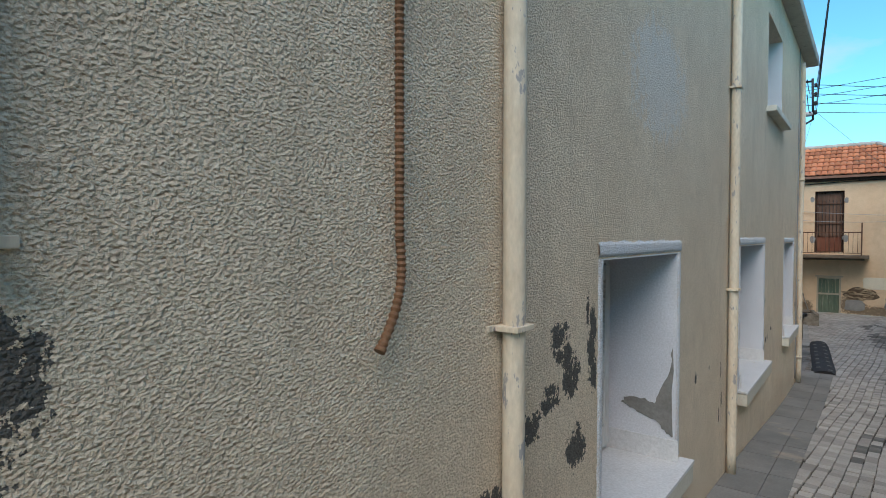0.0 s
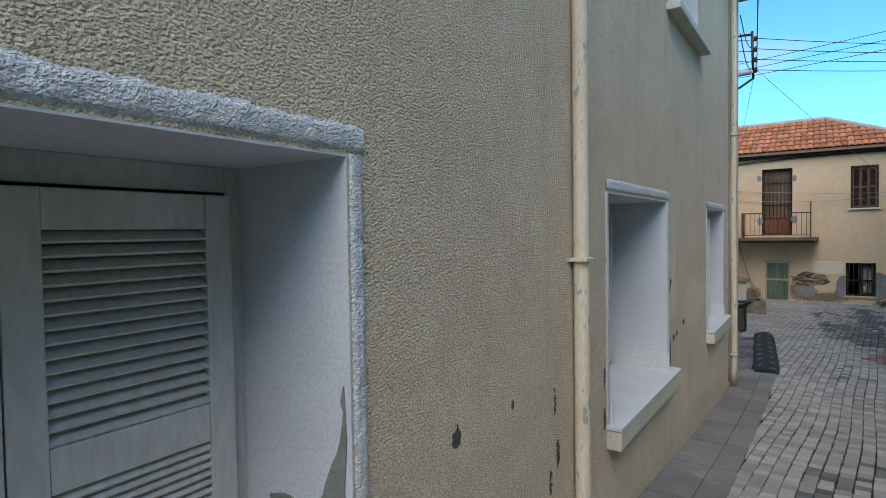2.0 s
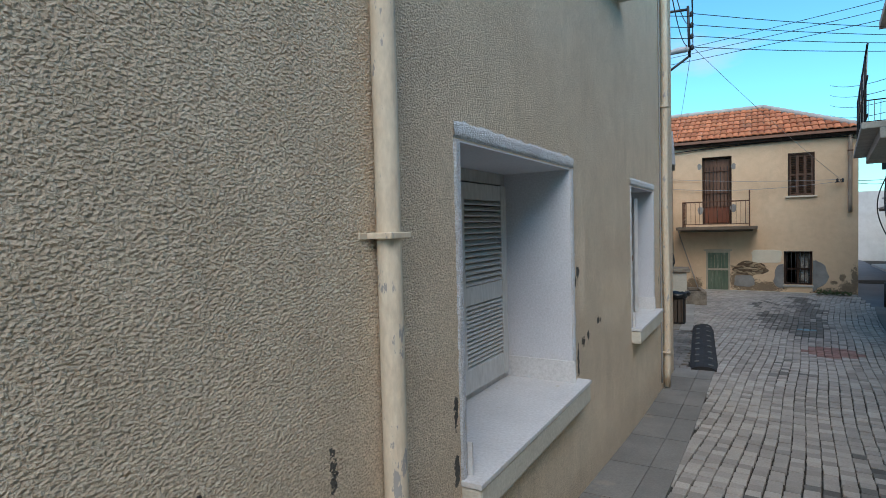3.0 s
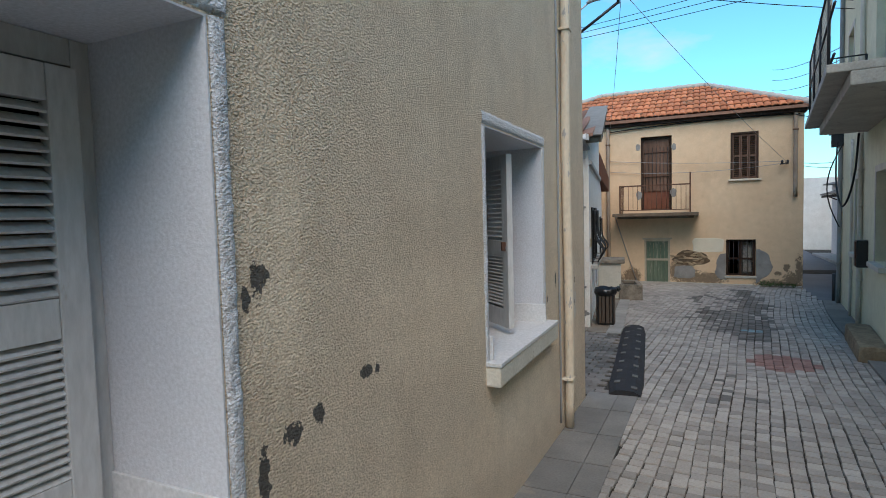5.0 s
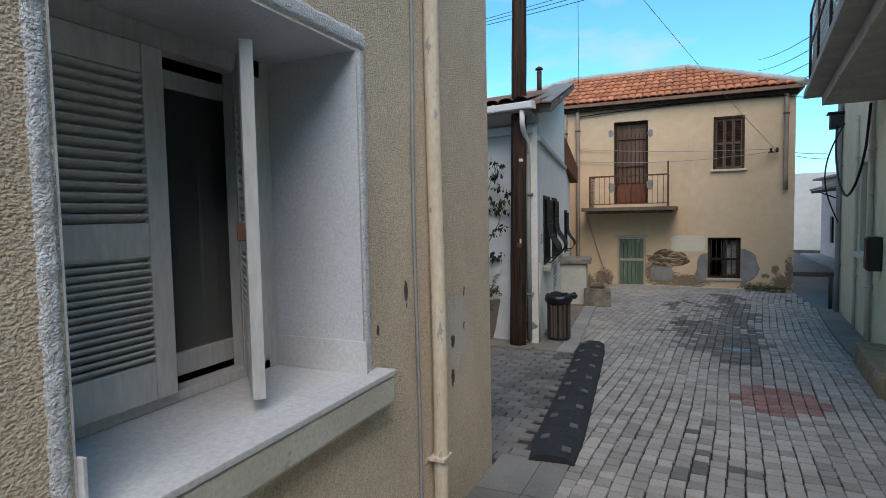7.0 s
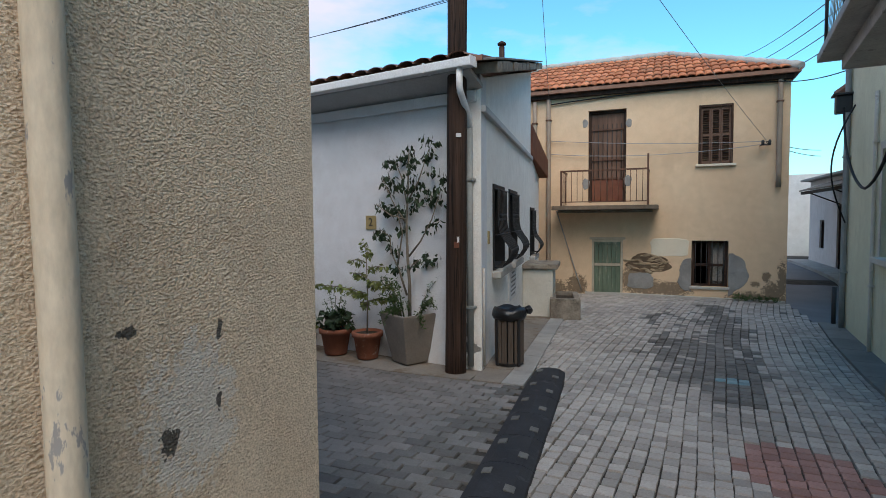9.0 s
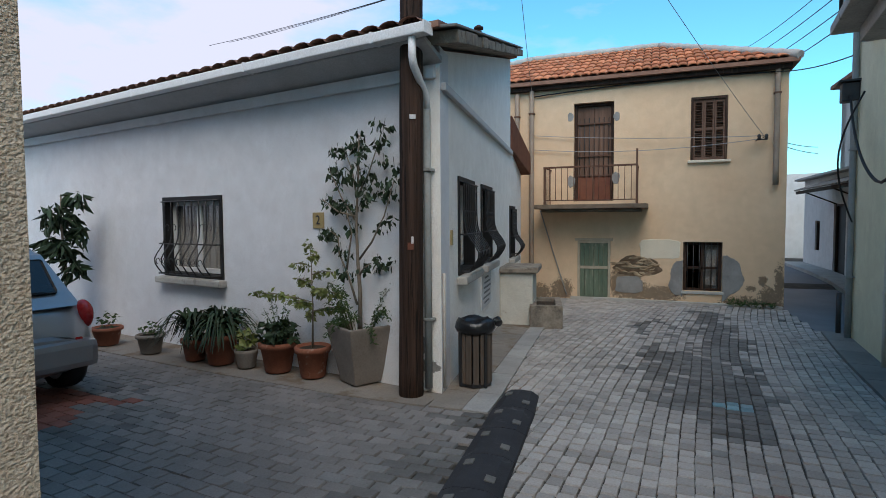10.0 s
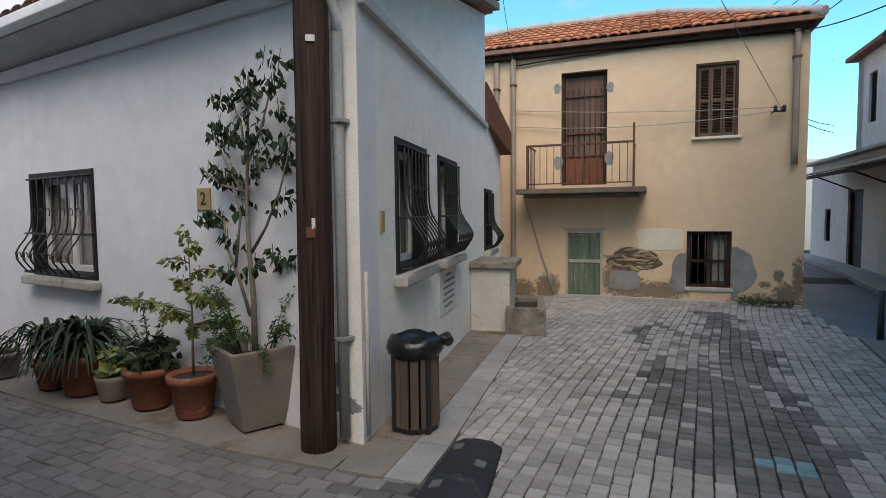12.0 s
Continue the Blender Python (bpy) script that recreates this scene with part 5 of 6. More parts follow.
st = thing("door_step", "rounded worn stone step at the foot of the green wall", "step")
part("step", placed(solid(4.3, 5.9, -0.30, 0.0, -0.3, 0.09, 0.05), rf), bare_stone, st)

# shop row further up the lane
su = (Vector((5.15, 18.6)) - Vector((5.0, 29.5))).normalized()
sf = frame_at((5.0, 29.5, 0), su)
S_O = ((1.3, 1.8, 0.42, 1.3), (3.1, 4.1, -0.1, 1.75), (5.6, 6.4, -0.1, 2.0), (7.6, 8.8, -0.1, 2.0))
tagged(part("wall_shop", placed(wall(10.4, -0.8, 2.55, 0.35, S_O), sf), grey_plaster), "grey-white plastered low shop front", "wall", kind="structure")
tagged(part("wall_shop_upper", placed(wall(6.9, 2.551, 4.75, 0.35, [(0.7, 1.15, 3.2, 4.3)]), sf @ Matrix.Translation((3.5, 0, 0))), grey_plaster), "upper storey of the shop row with a narrow window", "wall", kind="structure")
tagged(part("wall_shop_end", placed(wall(4, 2.63, 4.75, 0.35), sf @ Matrix.Translation((3.5, 4.0, 0)) @ Matrix.Rotation(-math.pi / 2, 4, "Z")), grey_plaster), "plain end wall of the upper storey", "wall", kind="structure")
tagged(part("roof_slab", placed(solid(-0.2, 10.5, -0.25, 5, 2.556, 2.62), sf), concrete), "flat roof of the low shops", "roof", kind="structure")
tagged(part("roof_slab", placed(solid(3.3, 10.6, -0.22, 4.2, 4.755, 4.85, 0.01), sf), tile_dark), "thin tiled roof edge of the upper storey", "roof", kind="structure")
can = thing("shop_canopy", "sagging faded corrugated canopy over the shop fronts", "canopy")
bm = bmesh.new()
pr = None
for i in range(61):
    x = 2.6 + 7.7 * i / 60
    cur = [bm.verts.new((x, y, z + 0.012 * math.cos(i * math.pi))) for y, z in ((0.0, 2.42), (-0.85, 2.16), (-0.85, 2.14), (0.0, 2.40))]
    if pr:
        for a, b in ((0, 1), (1, 2), (2, 3), (3, 0)):
            bm.faces.new((pr[a], pr[b], cur[b], cur[a]))
    pr = cur
part("sheet", placed(bm, sf), canopy_sheet, can)
part("beam", placed(solid(2.6, 10.3, -0.80, -0.74, 2.05, 2.13), sf), dark_wood, can)
for x in (3.4, 5.8, 7.8, 9.9):
    part("bracket", placed(rod([(x, -0.76, 2.08), (x, -0.02, 1.75)], 0.02, 6), sf), dark_wood, can)
for i, (o, nm, lab) in enumerate(((S_O[0], "window_14", "small dark shop window"), (S_O[1], "door_4", "dark open shop doorway with boarded leaf"), (S_O[2], "door_5", "dark brown shop door"), (S_O[3], "door_6", "dark brown double shop door"))):
    w_ = thing(nm, lab, nm.split("_")[0], kind="structure")
    bm = bmesh.new()
    for a, b, c, d in ((o[0] + 0.002, o[0] + 0.06, o[2], o[3]), (o[1] - 0.06, o[1] - 0.002, o[2], o[3]), (o[0] + 0.06, o[1] - 0.06, o[3] - 0.06, o[3] - 0.002)):
        box(bm, a, b, 0.04, 0.12, c, d, 0.004)
    part("frame", placed(bm, sf), dark_wood, w_)
    # black leaf stands for the dark inside of the window and open doorway
    part("leaf", placed(solid(o[0] + 0.06, o[1] - 0.06, 0.1, 0.13, o[2], o[3] - 0.06), sf), black_frame if i < 2 else dark_wood, w_)
uwin = thing("window_15", "narrow dark window on the upper storey", "window", kind="structure")
part("pane", placed(solid(4.2, 4.65, 0.1, 0.11, 3.2, 4.3), sf), m_glass, uwin)
part("frame", placed(solid(4.2, 4.25, 0.05, 0.12, 3.2, 4.3), sf), dark_wood, uwin)
ac = thing("air_conditioner", "white box unit on the low shop roof", "air conditioner")
part("case", placed(solid(2.5, 3.1, 0.3, 0.6, 2.621, 2.95, 0.02), sf), lamp_grey, ac)
part("grille", placed(solid(2.55, 2.85, 0.285, 0.299, 2.66, 2.92, 0.004), sf), black_iron, ac)
tagged(part("house_far", prism([(3.4, 33), (9, 31.5), (9.5, 37), (4, 38)], -0.5, 3.0), grey_plaster), "plain pale house closing the lane", "house", kind="structure")
hill = bmesh.new()
hp_ = None
for i in range(41):
    a = -1.6 + 3.2 * i / 40
    x, y = 900 * math.sin(a), 900 * math.cos(a)
    h = 18 + 9 * math.sin(a * 5) + 5 * math.sin(a * 13)
    cur = (hill.verts.new((x, y, -10)), hill.verts.new((x, y, h)))
    if hp_:
        hill.faces.new((hp_[0], cur[0], cur[1], hp_[1]))
    hp_ = cur
tagged(part("backdrop", hill, hill_green), "low hazy hills far beyond the roofs", "hills", kind="structure")

# ---- pavements and kerbs ----
pv = thing("pavement_strip", "grey slabs along the foot of the beige wall", "pavement", kind="structure")
rng = random.Random(21)
y = -7.0
while y < 9.45:
    ln = rng.uniform(0.5, 0.8)
    y2 = min(y + ln, 9.5)
    part("slab", prism([(WX + 0.002, y + 0.006), (-0.20, y + 0.006), (-0.20, y2 - 0.006), (WX + 0.002, y2 - 0.006)], lambda x, yy: gz(x, yy) - 0.1, lambda x, yy: gz(x, yy) + 0.006), slab_grey, pv)
    part("kerb_stone", prism([(-0.195, y + 0.006), (-0.02, y + 0.006), (-0.02, y2 - 0.006), (-0.195, y2 - 0.006)], lambda x, yy: gz(x, yy) - 0.1, lambda x, yy: gz(x, yy) + 0.008), slab_grey, pv)
    y = y2


def front_edge(x):
    return float(np.interp(x, (-13, -8, -4.2, -1.9, -0.6), (14.6, 13.62, 12.98, 12.70, 12.70)))


def side_edge(yy):
    return float(np.interp(yy, (12.7, 13.2, 14.8, 16.5, 18.5, 20.3), (-0.60, -0.62, -0.76, -0.90, -1.0, -1.15)))


fp = thing("cottage_pavement", "stained raised pavement round the white cottage", "pavement", kind="structure")
xs_ = list(np.arange(-12.8, -0.7, 0.9)) + [-1.13]
xs_ = sorted(x for x in xs_ if x <= -1.13)
for a, b in zip(xs_, xs_[1:]):
    wa = CY + 0.1947 * (CX - a)
    wb = CY + 0.1947 * (CX - b)
    part("slab", prism([(a + 0.0015, front_edge(a)), (b - 0.0015, front_edge(b)), (b - 0.0015, wb + 0.05), (a + 0.0015, wa + 0.05)], -0.5, lambda x, yy: gz(x, yy) + 0.012), soil_pave, fp)
ys_ = [12.7, 13.2, 13.9, 14.6, 15.3, 16.0, 16.7, 17.5, 18.4, 19.4, 20.4]
for a, b in zip(ys_, ys_[1:]):
    wa, wb = CX - 0.1322 * (a - CY) - 0.03, CX - 0.1322 * (b - CY) - 0.03
    ka, kb = side_edge(a) - 0.22, side_edge(b) - 0.22
    part("slab", prism([(wa, a + 0.004), (ka, a + 0.004), (kb, b - 0.004), (wb, b - 0.004)], -0.6, lambda x, yy: gz(x, yy) + 0.014), soil_pave, fp)
    part("kerb_stone", prism([(ka + 0.006, a + 0.004), (side_edge(a), a + 0.004), (side_edge(b), b - 0.004), (kb + 0.006, b - 0.004)], -0.6, lambda x, yy: gz(x, yy) + 0.016), kerb_grey, fp)
rp = thing("east_pavement", "grey concrete pavement along the green house", "pavement", kind="structure")
for i in range(12):
    u0, u1 = i * 0.75 - 0.2, i * 0.75 + 0.54
    a, b = rf @ Vector((u0, 0, 0)), rf @ Vector((u1, 0, 0))
    e = lambda yy: float(np.interp(yy, (8, 12.5, 14.4, 16.2, 18), (2.05, 2.36, 2.46, 2.63, 2.85)))
    part("slab", prism([(a.x, a.y), (b.x, b.y), (e(b.y), b.y), (e(a.y), a.y)], -0.7, lambda x, yy: gz(x, yy) + 0.035), slab_grey, rp)
sp_ = thing("shop_pavement", "pale concrete pavement before the shop fronts", "pavement", kind="structure")
for i in range(10):
    a, b, c, d = (sf @ Vector(v) for v in ((i * 1.04 + 0.01, -0.02, 0), (i * 1.04 + 1.03, -0.02, 0), (i * 1.04 + 1.03, -0.62, 0), (i * 1.04 + 0.01, -0.62, 0)))
    part("slab", prism([(v.x, v.y) for v in (a, d, c, b)], -0.7, lambda x, yy: gz(x, yy) + 0.08), concrete, sp_)
bm = bmesh.new()
rows = []
for yy in np.arange(16.0, 42, 0.6):
    lft = float(np.interp(yy, (16.0, 17, 20.4, 27, 42), (2.62, 2.8, 2.86, 2.95, 1.0)))
    rgt = float(np.interp(yy, (16.0, 17.2, 20, 27, 42), (2.8, 3.2, 4.5, 4.4, 4.6)))
    rows.append([bm.verts.new((lft + (rgt - lft) * k / 5, yy, gz(lft + (rgt - lft) * k / 5, yy) - 0.001)) for k in range(6)])
for p, q in zip(rows, rows[1:]):
    for k in range(5):
        bm.faces.new((p[k], p[k + 1], q[k + 1], q[k]))
tagged(part("road", bm, asphalt), "worn blue-grey asphalt lane", "road", kind="structure")

# ---- the rubber ramp across the alley mouth ----
ramp_t = thing("speed_ramp", "black rubber speed ramp with dusty inset pads", "speed ramp")
P0, P1 = Vector((-0.14, 9.44)), Vector((-0.46, 13.28))
rd = (P1 - P0).normalized()
rm = frame_at((P0.x, P0.y, 0), rd)
L = (P1 - P0).length
k = 8
for i in range(k):
    bm = bmesh.new()
    a, b = L * i / k + 0.003, L * (i + 1) / k - 0.003
    rowv = []
    for u in (a, b):
        rr = []
        for v, h in ((-0.175, 0.0), (-0.165, 0.018), (-0.10, 0.048), (0.0, 0.056), (0.10, 0.048), (0.165, 0.018), (0.175, 0.0)):
            vv = v * (0.86 if (i == 0 and u == a) or (i == k - 1 and u == b) else 1)
            w = rm @ Vector((u, vv, 0))
            rr.append(bm.verts.new((w.x, w.y, gz(w.x, w.y) + h + 0.002)))
        rowv.append(rr)
    for j in range(6):
        bm.faces.new((rowv[0][j], rowv[1][j], rowv[1][j + 1], rowv[0][j + 1]))
    for rr in (rowv[0][::-1], rowv[1]):
        bm.faces.new(rr)
    bmesh.ops.recalc_face_normals(bm, faces=bm.faces)
    part("segment", bm, rubber, ramp_t)
    for sgn in (-1, 1):
        w = rm @ Vector(((a + b) / 2 + 0.1 * sgn, 0.085 * sgn, 0))
        part("pad", solid(-0.035, 0.035, -0.03, 0.03, -0.004, 0.005, 0.002, Matrix.Translation((w.x, w.y, gz(w.x, w.y) + 0.054)) @ Matrix.Rotation(math.atan2(rd.y, rd.x), 4, "Z") @ Matrix.Rotation(-0.21 * sgn, 4, "X")), rubber_pad, ramp_t)

# ---- pole, street lamp and wires ----
PX, PY = -1.36, 12.93
pole = thing("utility_pole", "dark creosoted wooden utility pole with peeling labels", "pole")
part("shaft", rod([(PX + 0.022 * z * 0.9, PY - 0.02 * z, z) for z in np.linspace(-0.3, 6.2, 16)], 0.108, 16, r_end=0.085, ring=lambda i, s: 1 + 0.02 * math.sin(i * 2.3)), pole_wood, pole)
ax, ay = PX + 0.11, PY - 0.11
part("bracket_top", rod([(ax, ay, 5.78), (ax + 0.62, ay - 0.02, 5.74)], 0.024, 8), black_iron, pole)
part("bracket_upright", rod([(ax + 0.62, ay - 0.02, 5.80), (ax + 0.64, ay - 0.02, 4.88)], 0.024, 8), black_iron, pole)
part("brace", rod([(ax + 0.64, ay - 0.02, 4.90), (ax + 0.02, ay, 4.52)], 0.022, 8), black_iron, pole)
for z in (5.0, 5.2, 5.4, 5.6):
    part("insulator", placed(lathe([(0.018, 0), (0.034, 0.02), (0.026, 0.045), (0.036, 0.07), (0.012, 0.1)], 10), Matrix.Translation((ax + 0.68, ay - 0.02, z))), black_iron, pole)
lab_m = Matrix.Translation((PX + 0.05, PY - 0.045, 0))
for z, w, h, mt in ((2.27, 0.05, 0.035, sill_stone), (1.25, 0.02, 0.06, sill_stone), (1.2, 0.05, 0.06, rust_red)):
    ang = -1.05 if mt is not rust_red else -1.2
    part("label", solid(-w / 2, w / 2, -0.003, 0.003, z - h / 2, z + h / 2, 0.0, Matrix.Translation((PX + 0.02 * z + 0.107 * math.cos(ang), PY - 0.02 * z + 0.107 * math.sin(ang), 0)) @ Matrix.Rotation(ang + math.pi / 2, 4, "Z")), mt, pole)
lamp = thing("street_lamp", "grey street lamp head on the pole bracket", "street lamp")
part("arm", rod([(ax + 0.02, ay - 0.02, 4.62), (ax + 0.05, ay - 0.03, 4.86), (ax + 0.24, ay - 0.05, 4.98)], 0.014, 6), lamp_grey, lamp)
bm = bmesh.new()
tube(bm, [(ax + 0.18, ay - 0.05, 4.955), (ax + 0.28, ay - 0.05, 5.0), (ax + 0.45, ay - 0.06, 5.02), (ax + 0.60, ay - 0.06, 5.02), (ax + 0.64, ay - 0.06, 5.015)], 0.05, 10, ring=lambda i, s: (0.4, 0.8, 1.15, 1.1, 0.5)[i])
part("lamp_head", bm, lamp_grey, lamp)


def wire(p, q, sag, r=0.007, mat=wire_black, label="overhead black power line"):
    w_ = thing("overhead_wire", label, "wire", "overhead wires")
    p, q = Vector(p), Vector(q)
    part("strand", rod([p.lerp(q, s) - Vector((0, 0, sag * 4 * s * (1 - s))) for s in np.linspace(0, 1, 14)], r, 5), mat, w_)


hx, hy = ax + 0.7, ay - 0.02
for i, z in enumerate((5.05, 5.25, 5.45, 5.65)):
    wire((hx, hy, z), (9.5, 22 + i * 0.6, 6.1 + 0.25 * i), 0.25)
    wire((hx, hy, z), (1.6 + 0.06 * i, -12, 7.6 + 0.1 * i), 0.2)
wire((ax + 0.6, ay, 5.5), (-0.45, 9.2, 4.95), 0.12)
wire((ax + 0.6, ay, 5.1), (-0.45, 9.2, 4.7), 0.15)
wire((hx, hy, 5.05), (2.42, TY - 0.15, 2.95), 0.08, 0.0045, wire_grey, "thin grey service wire to the ochre house")
wire((hx, hy, 5.25), (-1.9, TY - 0.05, 3.9), 0.25, 0.0045, wire_grey, "thin grey service wire to the ochre house")
wire((-1.9, TY - 0.04, 3.2), (2.42, TY - 0.15, 2.93), 0.05, 0.007, wire_grey, "slack grey cable across the ochre facade")
wire((-1.9, TY - 0.04, 2.9), (2.42, TY - 0.15, 2.88), 0.12, 0.007, wire_grey, "slack grey cable across the ochre facade")
wire((-1.9, TY - 0.05, 4.02), (2.75, TY - 0.05, 4.1), -0.06, 0.015, wire_black, "black cable under the ochre eave")
wire((-1.75, TY - 0.03, 1.6), (-1.18, TY - 0.03, -0.2), 0.02, 0.012, wire_grey, "slack grey cable down the ochre wall")
wire((2.6, TY - 0.1, 4.1), (3.25, 17.2, 3.6), 0.1, 0.009)
wire((2.42, TY - 0.15, 2.93), (4.2, 24.5, 3.1), 0.05, 0.008)
wire((2.42, TY - 0.15, 2.90), (4.2, 24.5, 2.95), 0.06, 0.008)
for i in range(4):
    wire((3.4, 17.2, 4.3 + 0.25 * i), (3.6, 36, 7.0 + 0.5 * i), 0.2, 0.01)
for i in range(3):
    wire((hx, hy, 5.6 - 0.2 * i), (-16, 9 - i, 9 - 0.5 * i), 0.3, 0.007)
    wire((-14, 24 + i, 7.5 + 0.4 * i), (10, 15 + i * 0.5, 6.3 + 0.4 * i), 0.4, 0.008)
chim = thing("chimney_pipe", "small dark flue pipe on the cottage ridge", "chimney")
part("flue", rod([(-2.2, 17.6, 4.0), (-2.2, 17.6, 4.55)], 0.05, 10), dark_wood, chim)
part("cowl", placed(lathe([(0.08, 0), (0.08, 0.03), (0.02, 0.07)], 12), Matrix.Translation((-2.2, 17.6, 4.58))), dark_wood, chim)

# ---- litter bin, masonry block and trough ----
bz = gz(-0.95, 13.45) + 0.027
binm = frame_at((-0.93, 13.42, bz), US)
lb = thing("litter_bin", "slatted wooden litter bin with a black liner folded over", "litter bin")
part("frame_ring", placed(lathe([(0.145, 0.0), (0.15, 0.0), (0.15, 0.035), (0.145, 0.035)], 8, True), binm), black_iron, lb)
part("liner", placed(lathe([(0.11, 0.02), (0.125, 0.5), (0.13, 0.52)], 16), binm), bin_bag, lb)
for i in range(14):
    a = math.tau * i / 14
    part("slat", solid(-0.026, 0.026, -0.009, 0.009, 0.03, 0.50, 0.003, binm @ Matrix.Rotation(a, 4, "Z") @ Matrix.Translation((0, 0.146, 0))), bin_wood, lb)
for i in range(4):
    a = math.tau * (i + 0.5) / 4
    part("corner_post", solid(-0.014, 0.014, -0.012, 0.012, 0.0, 0.56, 0.002, binm @ Matrix.Rotation(a, 4, "Z") @ Matrix.Translation((0, 0.16, 0))), black_iron, lb)
bm = lathe([(0.12, 0.50), (0.17, 0.49), (0.19, 0.53), (0.18, 0.58), (0.155, 0.61), (0.12, 0.585), (0.05, 0.56)], 28)
for v in bm.verts:
    v.co += v.co.normalized() * 0.03 * noise.noise(v.co * 14) + Vector((0, 0, 0.02 * noise.noise(v.co * 9 + Vector((3, 1, 0)))))
part("bag_rim", placed(bm, binm), bin_bag, lb)
bm = bmesh.new()
bmesh.ops.create_icosphere(bm, subdivisions=3, radius=0.045)
for v in bm.verts:
    v.co *= 1 + 0.4 * noise.noise(v.co * 30)
part("bag_knot", placed(bm, binm @ Matrix.Translation((0.06, -0.20, 0.58))), bin_bag, lb)
blk = thing("masonry_block", "white rendered masonry block with a weathered stone cap", "block")
bkm = side @ Matrix.Translation((3.72, 0, 0))
bkz = gz(-1.4, 17) + 0.03
part("body", placed(solid(0.0, 0.75, -0.50, -0.001, bkz - 0.2, 0.60, 0.02), bkm), sill_edge, blk)
part("cap", placed(solid(-0.06, 0.82, -0.58, -0.001, 0.605, 0.69, 0.02), bkm), trough_stone, blk)
tr = thing("stone_trough", "square rough stone trough beside the masonry block", "trough")
tm = frame_at((-1.12, 16.62, gz(-0.9, 16.8) - 0.02), (0.97, 0.2))
for a, b, c, d in ((0, 0.48, 0, 0.10), (0, 0.48, 0.85, 0.95), (0, 0.10, 0.101, 0.849), (0.38, 0.48, 0.101, 0.849)):
    part("side", placed(solid(a, b, c, d, 0, 0.36, 0.015), tm), trough_stone, tr)
part("soil", placed(solid(0.1, 0.38, 0.1, 0.85, 0.05, 0.30), tm), soil, tr)

# ---- potted plants ----


def leaf_cloud(bm, centre, radius, count, size, rng, droop=0.3, shape=2.2):
    for _ in range(count):
        while True:
            o = Vector((rng.uniform(-1, 1), rng.uniform(-1, 1), rng.uniform(-1, 1)))
            if o.length < 1:
                break
        p = Vector(centre) + Vector((o.x * radius[0], o.y * radius[1], o.z * radius[2]))
        one_leaf(bm, p, size * rng.uniform(0.6, 1.25), rng, droop, shape)


def one_leaf(bm, p, s, rng, droop=0.3, shape=2.2, d=None):
    d = Vector(d) if d is not None else Vector((rng.uniform(-1, 1), rng.uniform(-1, 1), rng.uniform(-1, 0.6) - droop))
    d.normalize()
    w = d.cross(Vector((rng.uniform(-1, 1), rng.uniform(-1, 1), rng.uniform(-1, 1)))).normalized() * (s / shape)
    n_ = d.cross(w).normalized() * s * 0.12
    a, b, c, e = p, p + d * s * 0.45 + w * 0.5 + n_, p + d * s, p + d * s * 0.45 - w * 0.5 + n_
    m_ = p + d * s * 0.48
    va, vb, vc, ve, vm = (bm.verts.new(q) for q in (a, b, c, e, m_))
    bm.faces.new((va, vm, vb))
    bm.faces.new((vb, vm, vc))
    bm.faces.new((va, ve, vm))
    bm.faces.new((ve, vc, vm))


def crown(name, bm, mat, parent, label=""):
    o = part(name, bm, mat, parent, label)
    o["kind"] = "stuff"
    return o


def round_pot(x, y, r, h, mat, label, rim=True, group="pots along the cottage wall"):
    z = gz(x, y) + 0.026
    t = thing("potted_plant", label, "potted plant", group, at=Matrix.Translation((x, y, z)))
    prof = [(r * 0.68, 0), (r * 0.72, 0.012), (r * 0.93, h * 0.80)]
    prof += [(r * 1.06, h * 0.82), (r * 1.08, h * 0.97), (r * 1.02, h), (r * 0.9, h)] if rim else [(r, h), (r * 0.92, h)]
    prof += [(r * 0.88, h * 0.9)]
    part("pot", lathe(prof, 28), mat, t)
    part("soil", lathe([(r * 0.87, h * 0.86), (r * 0.87, h * 0.91), (r * 0.5, h * 0.93)], 20), soil, t)
    return t


# tall square planter with the ficus
pl = thing("ficus_planter", "tall tapered grey planter with a slender small-leaved tree", "potted tree", at=frame_at((-1.97, 13.12, gz(-1.9, 13.1) + 0.026), (0.85, -0.5)))
bm = bmesh.new()
q = []
for s, z in ((0.14, 0), (0.235, 0.51), (0.235, 0.54), (0.205, 0.54), (0.2, 0.44)):
    q.append([bm.verts.new((sx * s, sy * s, z)) for sx, sy in ((-1, -1), (1, -1), (1, 1), (-1, 1))])
for a, b in zip(q, q[1:]):
    for i in range(4):
        bm.faces.new((a[i], a[(i + 1) % 4], b[(i + 1) % 4], b[i]))
bm.faces.new(q[0][::-1])
bm.faces.new(q[-1])
bmesh.ops.bevel(bm, geom=list(bm.edges), offset=0.008, segments=1, affect="EDGES")
part("planter", bm, planter_grey, pl)
part("soil", solid(-0.2, 0.2, -0.2, 0.2, 0.42, 0.45), soil, pl)
rng = random.Random(4)
turn_back = pl.matrix_basis.to_3x3().inverted()


def by_wall(a, d, z):
    """A place in the planter's own axes: a along the cottage wall, d away from it, z up."""
    v = turn_back @ Vector((UF.x * a + UF.y * d, UF.y * a - UF.x * d, 0))
    return Vector((v.x, v.y, z))


def limb(*pts, r=0.011, r_end=0.004, name="limb"):
    part(name, rod([by_wall(*p) for p in pts], r, 7, r_end=r_end), bark, pl)


